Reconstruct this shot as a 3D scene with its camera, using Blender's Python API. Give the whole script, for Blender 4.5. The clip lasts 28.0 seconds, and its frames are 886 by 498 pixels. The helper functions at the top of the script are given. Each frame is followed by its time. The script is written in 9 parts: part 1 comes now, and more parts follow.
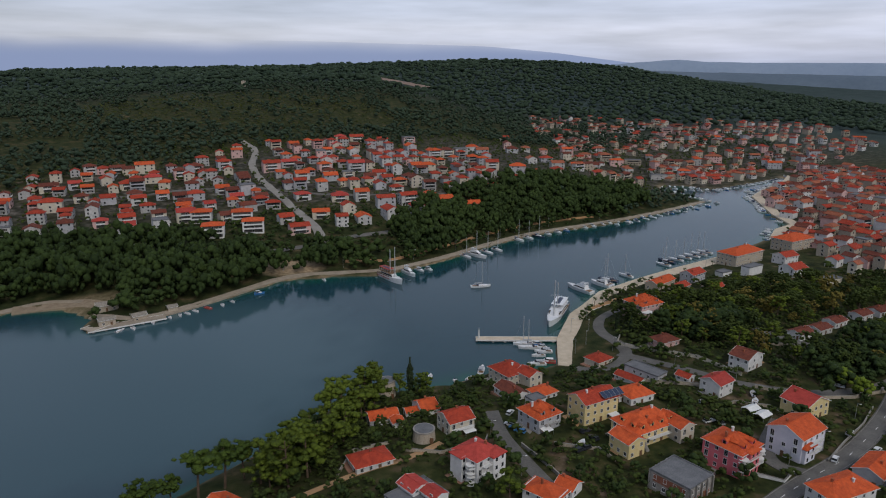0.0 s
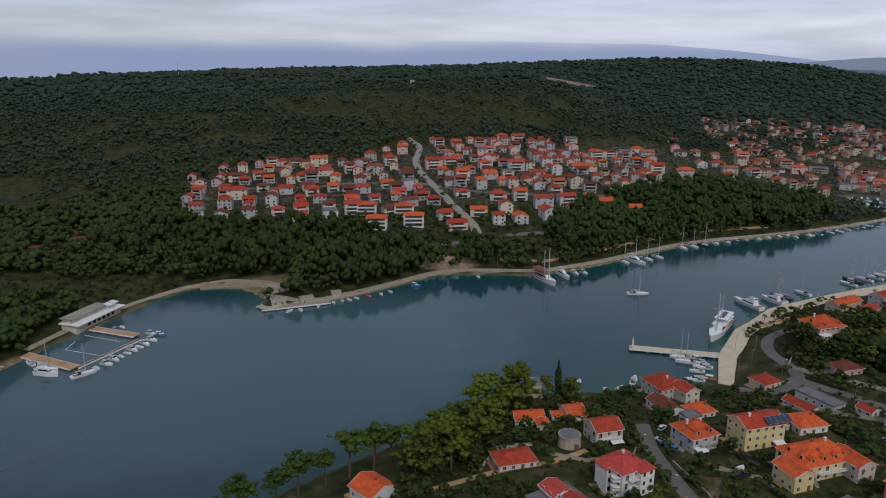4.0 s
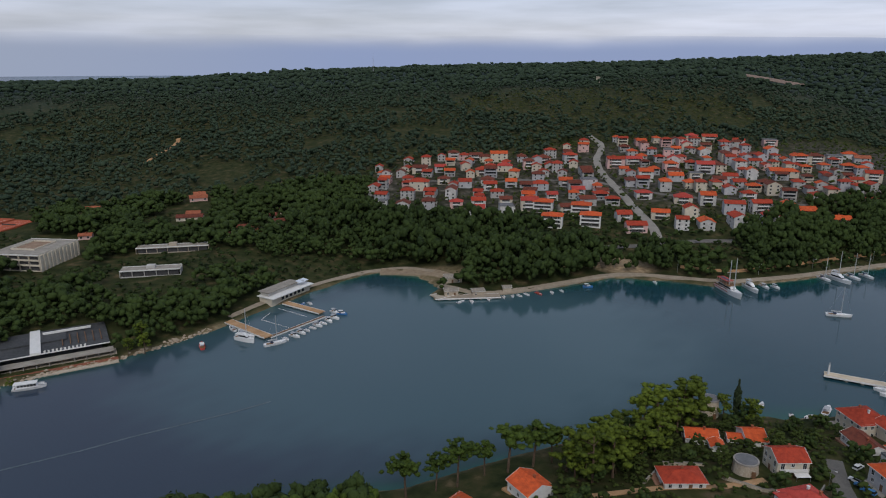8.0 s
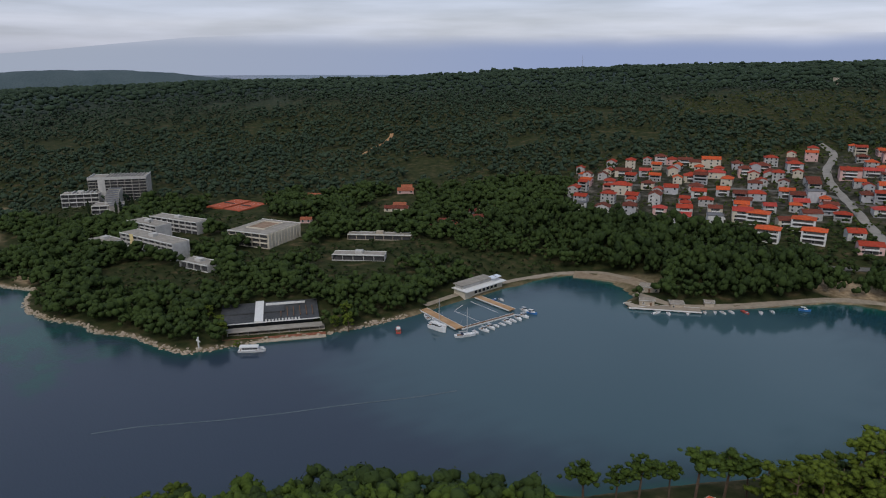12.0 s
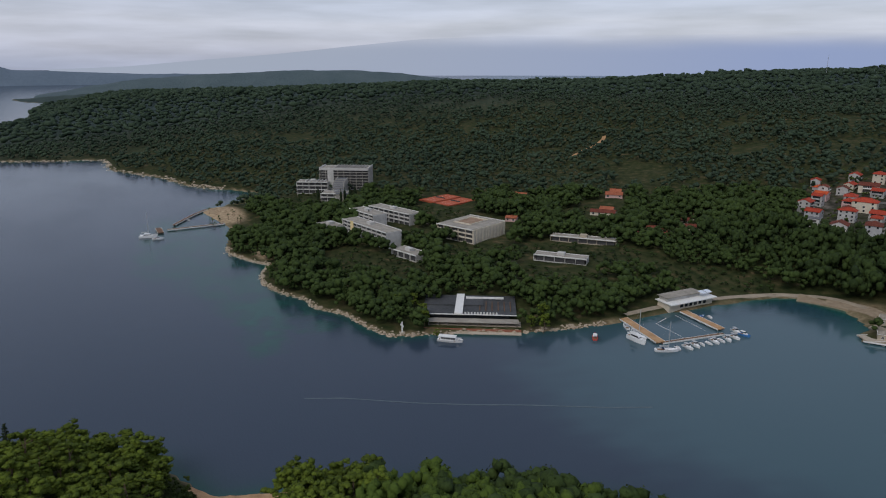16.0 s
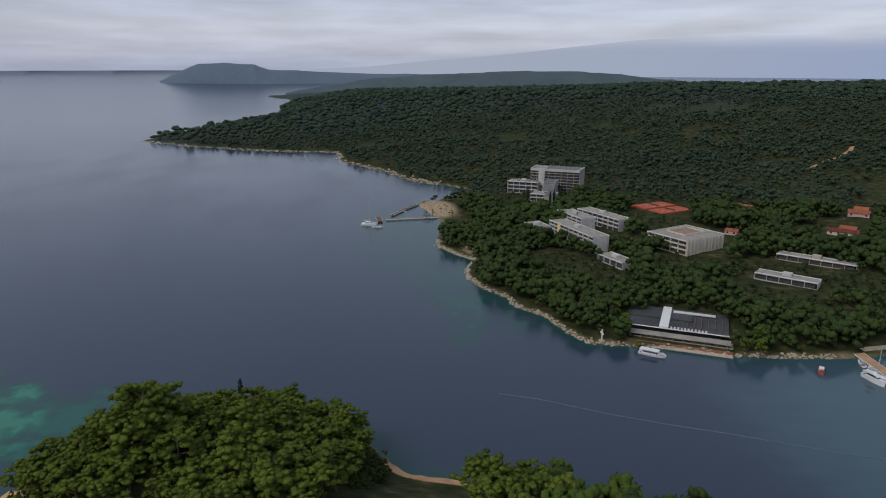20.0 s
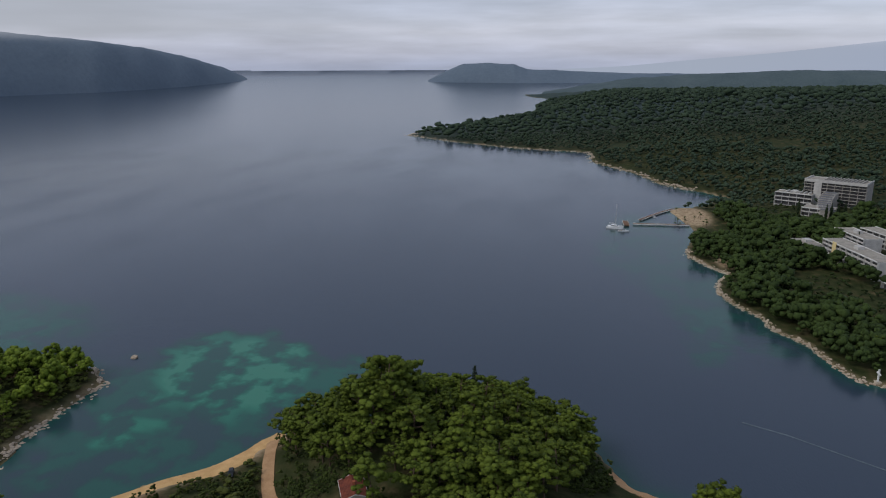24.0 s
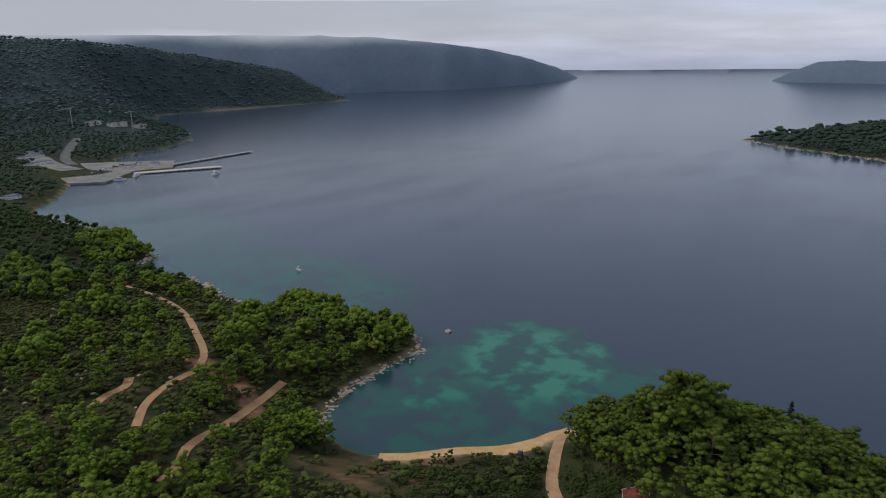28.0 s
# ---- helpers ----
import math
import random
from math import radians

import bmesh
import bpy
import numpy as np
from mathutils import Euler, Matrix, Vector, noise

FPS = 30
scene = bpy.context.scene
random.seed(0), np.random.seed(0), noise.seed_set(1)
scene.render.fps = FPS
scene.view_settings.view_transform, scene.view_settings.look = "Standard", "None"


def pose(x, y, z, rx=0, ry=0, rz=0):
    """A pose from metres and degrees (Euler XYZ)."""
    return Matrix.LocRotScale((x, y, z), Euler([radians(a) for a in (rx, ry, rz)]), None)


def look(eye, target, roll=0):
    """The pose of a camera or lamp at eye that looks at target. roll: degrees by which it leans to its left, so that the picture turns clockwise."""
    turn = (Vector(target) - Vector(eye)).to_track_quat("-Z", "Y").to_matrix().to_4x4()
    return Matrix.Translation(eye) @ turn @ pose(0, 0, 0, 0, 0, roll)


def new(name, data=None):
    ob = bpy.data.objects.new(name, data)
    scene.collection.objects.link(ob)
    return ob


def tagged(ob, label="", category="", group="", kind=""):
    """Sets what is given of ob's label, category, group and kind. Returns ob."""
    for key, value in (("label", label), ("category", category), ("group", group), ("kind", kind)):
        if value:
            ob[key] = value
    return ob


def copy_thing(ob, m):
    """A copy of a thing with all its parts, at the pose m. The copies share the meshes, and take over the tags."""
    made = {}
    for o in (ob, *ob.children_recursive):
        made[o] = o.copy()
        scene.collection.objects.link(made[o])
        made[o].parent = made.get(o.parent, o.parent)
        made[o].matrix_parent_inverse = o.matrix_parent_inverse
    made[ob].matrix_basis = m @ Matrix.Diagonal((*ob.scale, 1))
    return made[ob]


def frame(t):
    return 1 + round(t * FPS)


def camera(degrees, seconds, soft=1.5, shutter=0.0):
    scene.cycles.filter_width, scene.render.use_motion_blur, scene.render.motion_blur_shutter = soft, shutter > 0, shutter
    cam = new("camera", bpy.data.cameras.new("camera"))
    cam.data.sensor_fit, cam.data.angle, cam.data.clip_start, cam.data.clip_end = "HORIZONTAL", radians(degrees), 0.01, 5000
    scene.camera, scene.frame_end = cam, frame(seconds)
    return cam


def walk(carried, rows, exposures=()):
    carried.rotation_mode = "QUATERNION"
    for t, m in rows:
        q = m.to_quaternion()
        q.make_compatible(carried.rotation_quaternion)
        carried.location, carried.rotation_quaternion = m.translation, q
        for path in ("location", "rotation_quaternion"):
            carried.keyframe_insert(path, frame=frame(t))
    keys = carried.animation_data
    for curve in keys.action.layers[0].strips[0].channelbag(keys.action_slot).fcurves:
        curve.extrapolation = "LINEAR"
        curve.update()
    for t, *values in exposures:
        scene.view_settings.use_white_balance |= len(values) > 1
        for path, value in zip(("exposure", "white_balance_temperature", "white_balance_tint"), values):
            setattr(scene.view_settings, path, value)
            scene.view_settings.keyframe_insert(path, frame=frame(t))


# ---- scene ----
cam = camera(65.5, 28.0, 1.1)
PATH = [
    (0.0, pose(0, 0, 132, 75.29, -0.26, 0.00)),
    (0.5, pose(0, 0, 132, 75.27, -0.26, 1.46)),
    (1.0, pose(0, 0, 132, 75.28, -0.24, 2.71)),
    (1.5, pose(0, 0, 132, 75.28, -0.27, 4.08)),
    (2.0, pose(0, 0, 132, 75.27, -0.24, 5.70)),
    (2.5, pose(0, 0, 132, 75.25, -0.22, 7.52)),
    (3.0, pose(0, 0, 132, 75.24, -0.21, 9.45)),
    (3.5, pose(0, 0, 132, 75.22, -0.17, 11.37)),
    (5.5, pose(0, 0, 132, 75.08, -0.08, 18.79)),
    (6.0, pose(0, 0, 132, 75.04, -0.06, 20.66)),
    (6.5, pose(0, 0, 132, 75.01, -0.03, 22.54)),
    (7.0, pose(0, 0, 132, 74.95, -0.01, 24.39)),
    (7.5, pose(0, 0, 132, 74.92, -0.03, 26.22)),
    (8.0, pose(0, 0, 132, 74.89, -0.06, 28.08)),
    (8.5, pose(0, 0, 132, 74.87, -0.03, 30.01)),
    (9.0, pose(0, 0, 132, 74.84, 0.01, 32.02)),
    (9.5, pose(0, 0, 132, 74.84, 0.08, 34.15)),
    (10.0, pose(0, 0, 132, 74.84, 0.04, 36.25)),
    (10.5, pose(0, 0, 132, 74.85, 0.02, 38.33)),
    (11.0, pose(0, 0, 132, 74.85, 0.02, 40.41)),
    (11.5, pose(0, 0, 132, 74.86, -0.01, 42.51)),
    (12.0, pose(0, 0, 132, 74.87, 0.00, 44.73)),
    (12.5, pose(0, 0, 132, 74.87, -0.04, 47.06)),
    (14.5, pose(0, 0, 132, 74.91, 0.00, 55.59)),
    (15.0, pose(0, 0, 132, 74.91, 0.03, 57.71)),
    (15.5, pose(0, 0, 132, 74.91, 0.03, 59.84)),
    (16.0, pose(0, 0, 132, 74.93, 0.01, 62.01)),
    (16.5, pose(0, 0, 132, 74.96, -0.09, 64.17)),
    (17.0, pose(0, 0, 132, 74.96, -0.03, 66.33)),
    (17.5, pose(0, 0, 132, 74.96, -0.05, 68.46)),
    (18.0, pose(0, 0, 132, 74.95, 0.03, 70.58)),
    (18.5, pose(0, 0, 132, 74.96, 0.04, 72.82)),
    (19.0, pose(0, 0, 132, 74.98, 0.03, 75.04)),
    (19.5, pose(0, 0, 132, 75.00, -0.00, 77.32)),
    (20.0, pose(0, 0, 132, 75.00, -0.05, 79.55)),
    (20.5, pose(0, 0, 132, 74.99, 0.01, 81.69)),
    (22.5, pose(0, 0, 132, 74.97, 0.11, 91.34)),
    (23.0, pose(0, 0, 132, 74.97, 0.11, 94.14)),
    (23.5, pose(0, 0, 132, 75.00, 0.16, 97.10)),
    (24.0, pose(0, 0, 132, 74.99, 0.22, 100.13)),
    (24.5, pose(0, 0, 132, 75.00, 0.27, 103.06)),
    (25.0, pose(0, 0, 132, 74.99, 0.30, 106.31)),
    (25.5, pose(0, 0, 132, 75.00, 0.31, 109.57)),
    (26.0, pose(0, 0, 132, 75.01, 0.38, 112.92)),
    (26.5, pose(0, 0, 132, 75.03, 0.49, 116.18)),
    (27.0, pose(0, 0, 132, 75.05, 0.52, 119.54)),
    (27.5, pose(0, 0, 132, 75.09, 0.54, 122.92)),
    (28.0, pose(0, 0, 132, 75.12, 0.57, 126.28)),
]
walk(cam, PATH, [(0.0, -0.14), (7.0, -0.08), (14.0, 0.0), (24.0, 0.0), (28.0, 0.1)])

# ---- world, sun, exposure ----
world = bpy.data.worlds.new("overcast_sky")
scene.world = world
world.use_nodes = True
wn, wl = world.node_tree.nodes, world.node_tree.links
wn.clear()
sky = wn.new("ShaderNodeTexSky")
sky.sky_type, sky.sun_disc = "NISHITA", False
sky.sun_elevation, sky.sun_rotation = radians(38), radians(150)
sky_bg = wn.new("ShaderNodeBackground")
sky_bg.inputs["Strength"].default_value = 0.025
wl.new(sky.outputs["Color"], sky_bg.inputs["Color"])
tc = wn.new("ShaderNodeTexCoord")
sep = wn.new("ShaderNodeSeparateXYZ")
wl.new(tc.outputs["Generated"], sep.inputs[0])
# cloud sheets drawn out along the horizon
stretch = wn.new("ShaderNodeMapping")
stretch.inputs["Scale"].default_value = (1.0, 1.0, 9.0)
wl.new(tc.outputs["Generated"], stretch.inputs[0])
cloud = wn.new("ShaderNodeTexNoise")
cloud.inputs["Scale"].default_value, cloud.inputs["Detail"].default_value, cloud.inputs["Roughness"].default_value = 2.2, 5.0, 0.45
cloud.inputs["Distortion"].default_value = 0.3
wl.new(stretch.outputs[0], cloud.inputs["Vector"])
lean = wn.new("ShaderNodeMath")
lean.operation = "MULTIPLY_ADD"
lean.inputs[1].default_value = 0.075
wl.new(cloud.outputs["Fac"], lean.inputs[0])
wl.new(sep.outputs["Z"], lean.inputs[2])
ramp = wn.new("ShaderNodeValToRGB")
els = ramp.color_ramp.elements
els[0].position, els[0].color = 0.0, (0.300, 0.345, 0.488, 1)
els[1].position, els[1].color = 1.0, (0.330, 0.372, 0.470, 1)
for at, colour in ((0.04, (0.340, 0.379, 0.519, 1)), (0.065, (0.400, 0.426, 0.554, 1)), (0.09, (0.455, 0.470, 0.583, 1)), (0.115, (0.410, 0.435, 0.554, 1)), (0.15, (0.391, 0.414, 0.519, 1)), (0.20, (0.345, 0.370, 0.462, 1)), (0.30, (0.315, 0.345, 0.430, 1)), (0.5, (0.315, 0.355, 0.450, 1))):
    e = els.new(at)
    e.color = colour
wl.new(lean.outputs[0], ramp.inputs["Fac"])
tone = wn.new("ShaderNodeTexNoise")
tone.inputs["Scale"].default_value, tone.inputs["Detail"].default_value = 6.0, 7.0
wl.new(stretch.outputs[0], tone.inputs["Vector"])
patch = wn.new("ShaderNodeMapRange")
patch.inputs[1].default_value, patch.inputs[2].default_value, patch.inputs[3].default_value, patch.inputs[4].default_value = 0.3, 0.7, 0.80, 1.13
wl.new(tone.outputs["Fac"], patch.inputs[0])
cloud_bg = wn.new("ShaderNodeBackground")
wl.new(ramp.outputs["Color"], cloud_bg.inputs["Color"])
# the cloud is thinner and brighter over the plain to the east
east = wn.new("ShaderNodeVectorMath")
east.operation = "DOT_PRODUCT"
east.inputs[1].default_value = (0.42, 0.9, 0.0)
wl.new(tc.outputs["Generated"], east.inputs[0])
thin = wn.new("ShaderNodeMapRange")
thin.inputs[1].default_value, thin.inputs[2].default_value, thin.inputs[3].default_value, thin.inputs[4].default_value = 0.55, 1.0, 0.97, 1.34
wl.new(east.outputs["Value"], thin.inputs[0])
whole = wn.new("ShaderNodeMath")
whole.operation = "MULTIPLY"
wl.new(patch.outputs[0], whole.inputs[0])
wl.new(thin.outputs[0], whole.inputs[1])
wl.new(whole.outputs[0], cloud_bg.inputs["Strength"])
both = wn.new("ShaderNodeAddShader")
wl.new(sky_bg.outputs[0], both.inputs[0])
wl.new(cloud_bg.outputs[0], both.inputs[1])
out = wn.new("ShaderNodeOutputWorld")
wl.new(both.outputs[0], out.inputs["Surface"])

sun = new("sun", bpy.data.lights.new("sun", "SUN"))
sun.data.energy, sun.data.angle, sun.data.color = 1.45, radians(28), (1.0, 0.95, 0.88)
sun.matrix_world = look((0, 0, 900), (-420, 780, 0))

# ---- materials ----
MATS = {}


def surf(name, dark, light, scale=1.0, rough=0.8, bump=0.0, fine=8.0, metal=0.0, spread=0.0, coords="Object", contrast=(0.3, 0.7)):
    """A weathered surface: two tones mixed by coarse and fine noise, relief, and a shift of tone from object to object."""
    if name in MATS:
        return MATS[name]
    m = bpy.data.materials.new(name)
    m.use_nodes = True
    n, l = m.node_tree.nodes, m.node_tree.links
    b = n["Principled BSDF"]
    b.inputs["Roughness"].default_value, b.inputs["Metallic"].default_value = rough, metal
    b.inputs["Specular IOR Level"].default_value = 0.25
    if coords == "Object":
        v = n.new("ShaderNodeTexCoord").outputs["Object"]
    else:
        v = n.new("ShaderNodeNewGeometry").outputs["Position"]
    big, small = n.new("ShaderNodeTexNoise"), n.new("ShaderNodeTexNoise")
    big.inputs["Scale"].default_value, big.inputs["Detail"].default_value = scale, 4.0
    small.inputs["Scale"].default_value, small.inputs["Detail"].default_value = scale * fine, 3.0
    l.new(v, big.inputs["Vector"])
    l.new(v, small.inputs["Vector"])
    mean = n.new("ShaderNodeMath")
    mean.operation = "MULTIPLY_ADD"
    mean.inputs[1].default_value = 0.4
    l.new(small.outputs["Fac"], mean.inputs[0])
    part_of = n.new("ShaderNodeMath")
    part_of.operation = "MULTIPLY"
    part_of.inputs[1].default_value = 0.6
    l.new(big.outputs["Fac"], part_of.inputs[0])
    l.new(part_of.outputs[0], mean.inputs[2])
    ramp_ = n.new("ShaderNodeValToRGB")
    e = ramp_.color_ramp.elements
    e[0].position, e[0].color = contrast[0], (*dark, 1)
    e[1].position, e[1].color = contrast[1], (*light, 1)
    l.new(mean.outputs[0], ramp_.inputs["Fac"])
    colour = ramp_.outputs["Color"]
    if spread:
        info = n.new("ShaderNodeObjectInfo")
        hue = n.new("ShaderNodeHueSaturation")
        rng = n.new("ShaderNodeMapRange")
        rng.inputs[3].default_value, rng.inputs[4].default_value = 1 - spread, 1 + spread
        l.new(info.outputs["Random"], rng.inputs[0])
        l.new(rng.outputs[0], hue.inputs["Value"])
        l.new(colour, hue.inputs["Color"])
        colour = hue.outputs["Color"]
    l.new(colour, b.inputs["Base Color"])
    if bump:
        bp = n.new("ShaderNodeBump")
        bp.inputs["Strength"].default_value, bp.inputs["Distance"].default_value = bump, 0.3 / scale
        l.new(mean.outputs[0], bp.inputs["Height"])
        l.new(bp.outputs[0], b.inputs["Normal"])
    MATS[name] = m
    return m


def leafy(name, dark, light, spread=0.18, scale=0.25, fine=1.6, relief=0.25):
    """Foliage: needle clumps as fine tone and relief, a tone for each clump and tree, and a slow drift over the wood."""
    m = bpy.data.materials.new(name)
    m.use_nodes = True
    n, l = m.node_tree.nodes, m.node_tree.links
    b = n["Principled BSDF"]
    b.inputs["Roughness"].default_value, b.inputs["Specular IOR Level"].default_value = 0.8, 0.12
    geo = n.new("ShaderNodeNewGeometry")
    info = n.new("ShaderNodeObjectInfo")

    def grain(size, detail):
        t = n.new("ShaderNodeTexNoise")
        t.inputs["Scale"].default_value, t.inputs["Detail"].default_value, t.inputs["Roughness"].default_value = size, detail, 0.65
        l.new(geo.outputs["Position"], t.inputs["Vector"])
        return t.outputs["Fac"]

    def weigh(value, weight, rest=None):
        k = n.new("ShaderNodeMath")
        k.operation = "MULTIPLY_ADD"
        k.inputs[1].default_value, k.inputs[2].default_value = weight, 0.0
        l.new(value, k.inputs[0])
        if rest is not None:
            l.new(rest, k.inputs[2])
        return k.outputs[0]

    needles = grain(fine, 3.0)
    tone_ = weigh(geo.outputs["Random Per Island"], spread, weigh(info.outputs["Random"], 0.22, weigh(needles, 0.55, weigh(grain(scale, 3.0), 0.45))))
    r = n.new("ShaderNodeValToRGB")
    e = r.color_ramp.elements
    e[0].position, e[0].color = 0.38, (*dark, 1)
    e[1].position, e[1].color = 0.86, (*light, 1)
    l.new(tone_, r.inputs["Fac"])
    l.new(r.outputs["Color"], b.inputs["Base Color"])
    bp = n.new("ShaderNodeBump")
    bp.inputs["Strength"].default_value, bp.inputs["Distance"].default_value = 0.9, relief
    l.new(needles, bp.inputs["Height"])
    l.new(bp.outputs[0], b.inputs["Normal"])
    MATS[name] = m
    return m


PINE = leafy("pine_needles", (0.016, 0.027, 0.005), (0.100, 0.134, 0.017), 0.2, fine=2.2)
STONE_PINE = leafy("stone_pine_needles", (0.013, 0.026, 0.006), (0.062, 0.095, 0.016), 0.2)
PINE_BRIGHT = leafy("young_pine_needles", (0.024, 0.042, 0.006), (0.135, 0.185, 0.020), 0.22, scale=0.08, fine=2.0)
# the next two carry distance haze as a bluish base colour
PINE_FAR = leafy("hazed_pine_wood", (0.014, 0.027, 0.018), (0.047, 0.071, 0.041), 0.2, scale=0.010, fine=0.5, relief=0.6)
HILL_WOOD = leafy("hazed_hill_leaves", (0.062, 0.088, 0.088), (0.098, 0.128, 0.124), 0.08, scale=0.01, fine=0.2, relief=0.5)
PINE_MID = leafy("shore_pine_needles", (0.007, 0.015, 0.006), (0.042, 0.066, 0.017), 0.24, scale=0.03, fine=1.1, relief=0.4)
CYPRESS = leafy("cypress_leaves", (0.008, 0.017, 0.009), (0.028, 0.042, 0.018))
BUSH = leafy("bush_leaves", (0.007, 0.013, 0.004), (0.056, 0.078, 0.017), scale=0.1)
SCRUB = leafy("maquis_leaves", (0.012, 0.021, 0.005), (0.074, 0.086, 0.019), scale=0.07)
AUTUMN = leafy("autumn_leaves", (0.06, 0.055, 0.012), (0.17, 0.135, 0.03), scale=0.3)
BARK = surf("pine_bark", (0.05, 0.035, 0.025), (0.13, 0.09, 0.06), 1.5, 0.9, 0.4)

# ---- the lie of the land: shores, heights ----
EYE = 132.0
NORTH_QUAY = [(448, 880), (382, 828), (342, 798), (305, 774), (286, 794), (253, 802), (248, 768), (272, 698), (230, 661), (193, 626), (137, 584), (83, 554), (43, 520), (7, 476), (-17, 452), (-38, 434),
              (-67, 431), (-102, 421), (-118, 398), (-143, 365), (-162, 348), (-182, 330), (-187, 338), (-188, 349), (-202, 359), (-218, 366), (-238, 362), (-246, 347), (-253, 306), (-256, 277)]
NORTH_RESORT = [(-259, 233), (-263, 214), (-270, 186), (-280, 170), (-288, 151), (-296, 128), (-314, 122), (-335, 119), (-353, 108), (-372, 106), (-392, 96), (-412, 92), (-434, 97), (-451, 106), (-468, 97), (-491, 88),
                (-511, 90), (-574, 106), (-614, 101), (-658, 95), (-674, 124), (-727, 163), (-768, 136), (-805, 106), (-882, 86), (-978, 36), (-1084, 36), (-1110, -48), (-1138, -104), (-1212, -204), (-1308, -302)]
NORTH_HEADLAND = [(-1344, -295), (-1488, -258), (-1680, -168), (-1870, -95), (-2293, -102), (-2607, -79), (-2646, -24), (-2807, -140), (-2990, -192), (-3055, -69), (-2791, 814), (-2398, 1462), (-1875, 2050), (-1150, 2875), (-300, 9000)]
SOUTH_HILLS = [(-5500, -2600), (-3000, -2800), (-2400, -2600), (-2130, -2160), (-2041, -1943), (-1530, -1916), (-1158, -1886), (-984, -1620), (-888, -1344), (-796, -1180), (-664, -1075), (-588, -1051), (-540, -1008),
               (-510, -924), (-571, -894), (-528, -840), (-436, -824), (-396, -848), (-352, -778), (-290, -706), (-278, -648), (-287, -601), (-276, -528), (-266, -454), (-246, -448), (-228, -452), (-235, -420), (-246, -396)]
SOUTH_COVE = [(-242, -360), (-233, -336), (-234, -310), (-250, -298), (-259, -247), (-253, -205), (-240, -191), (-214, -192), (-191, -191), (-169, -184), (-158, -173), (-155, -161), (-156, -149), (-164, -138), (-178, -127), (-187, -115),
              (-197, -107), (-211, -100), (-228, -74), (-244, -48), (-247, -22), (-240, -2), (-228, 11), (-209, 20), (-199, 23), (-194, 38), (-180, 74), (-156, 114), (-130, 142), (-102, 164)]
SOUTH_QUAY = [(-91, 180), (-79, 197), (-65, 215), (-47, 245), (-36, 257), (-30, 265), (-17, 265), (5, 272), (25, 286), (37, 284), (53, 292), (58, 322), (71, 358), (80, 372), (95, 397), (127, 425), (151, 444), (199, 479),
              (234, 509), (266, 542), (282, 569), (304, 588), (308, 631), (322, 686), (330, 725), (361, 768), (408, 821), (445, 878)]
# ground heights at a few spots of the plan (x, y, z)
HEIGHTS_NORTH = [(395, 2357, 166), (-40, 2330, 156), (-250, 2200, 122), (-326, 1158, 112), (-624, 2195, 118), (-858, 1848, 112), (-1032, 1548, 106), (-1248, 936, 84), (-1368, 768, 82), (-1644, 300, 56), (-1375, -60, 6), (-1372, -150, 8), (-2060, 236, 44), (-2080, 420, 66), (-1530, 560, 86), (-2603, 296, 26), (-912, 312, 17),
                 (-132, 480, 6), (-84, 720, 48), (-276, 600, 34), (-288, 462, 8), (24, 564, 12), (-396, 396, 8), (-672, 360, 19), (-504, 672, 46), (-360, 888, 70), (132, 828, 31), (-456, 276, 8), (-440, 180, 6), (-625, 215, 9), (396, 1200, 24), (590, 2330, 176), (760, 2290, 112), (930, 2050, 34), (1060, 1860, 4), (1150, 1800, 4), (360, 1680, 72), (-720, 1080, 74)]
HEIGHTS_FAR = [(2433, 2875, 20), (1633, 2333, 0), (1300, 2450, 6), (1300, 3900, 60), (640, 4100, 90), (2500, 4000, 30), (-2113, 1761, 47), (-114, 3296, 68), (1080, 1080, 14), (624, 672, 12), (1440, 480, 72)]
HEIGHTS_SOUTH = [(0, 0, 26), (144, 72, 24), (84, 156, 13), (-72, 132, 7), (12, 240, 5), (156, 240, 13), (288, 300, 12), (240, 396, 5), (408, 504, 7), (360, 672, 4), (396, 840, 4), (144, 384, 4), (-200, -53, 48), (-192, -24, 20), (-190, 4, 14), (-172, -84, 5), (-152, -62, 10), (-140, -40, 12), (-132, -84, 14), (-72, -156, 22), (-156, -252, 11), (-180, -360, 11), (-72, -336, 26),
                 (-156, -576, 17), (-440, -910, 0), (-480, -960, -3), (-450, -1050, 3), (-330, -1010, 14), (-120, -960, 48), (-660, -1380, 22), (-600, -2040, 150), (-936, -2318, 226), (-1236, -2230, 244), (-1420, -2130, 262), (-1600, -2140, 168), (-1724, -2206, 122), (-1903, -2189, 62), (-2034, -2136, 40), (-2700, -3132, 40), (-1672, -3232, 120)]


def smooth(a):
    a = np.clip(a, 0, 1)
    return a * a * (3 - 2 * a)


def rounded(points, step=9.0):
    """A shore through the points, as a closed curve with small irregular bays."""
    p = np.array(points, float)
    out_ = []
    for a, b in zip(p, np.roll(p, -1, axis=0)):
        k = max(1, min(14, int(np.hypot(*(b - a)) / step)))
        for s in range(k):
            q = a + (b - a) * s / k
            if s:
                w = noise.noise_vector(Vector((q[0] * 0.06, q[1] * 0.06, 1.7)))
                q = q + np.array((w[0], w[1])) * min(2.2, np.hypot(*(b - a)) * 0.03)
            out_.append(q)
    return np.array(out_)


BAY = rounded(NORTH_QUAY + NORTH_RESORT + NORTH_HEADLAND + [(-9000, 9000), (-9000, -2600)] + SOUTH_HILLS + SOUTH_COVE + SOUTH_QUAY)


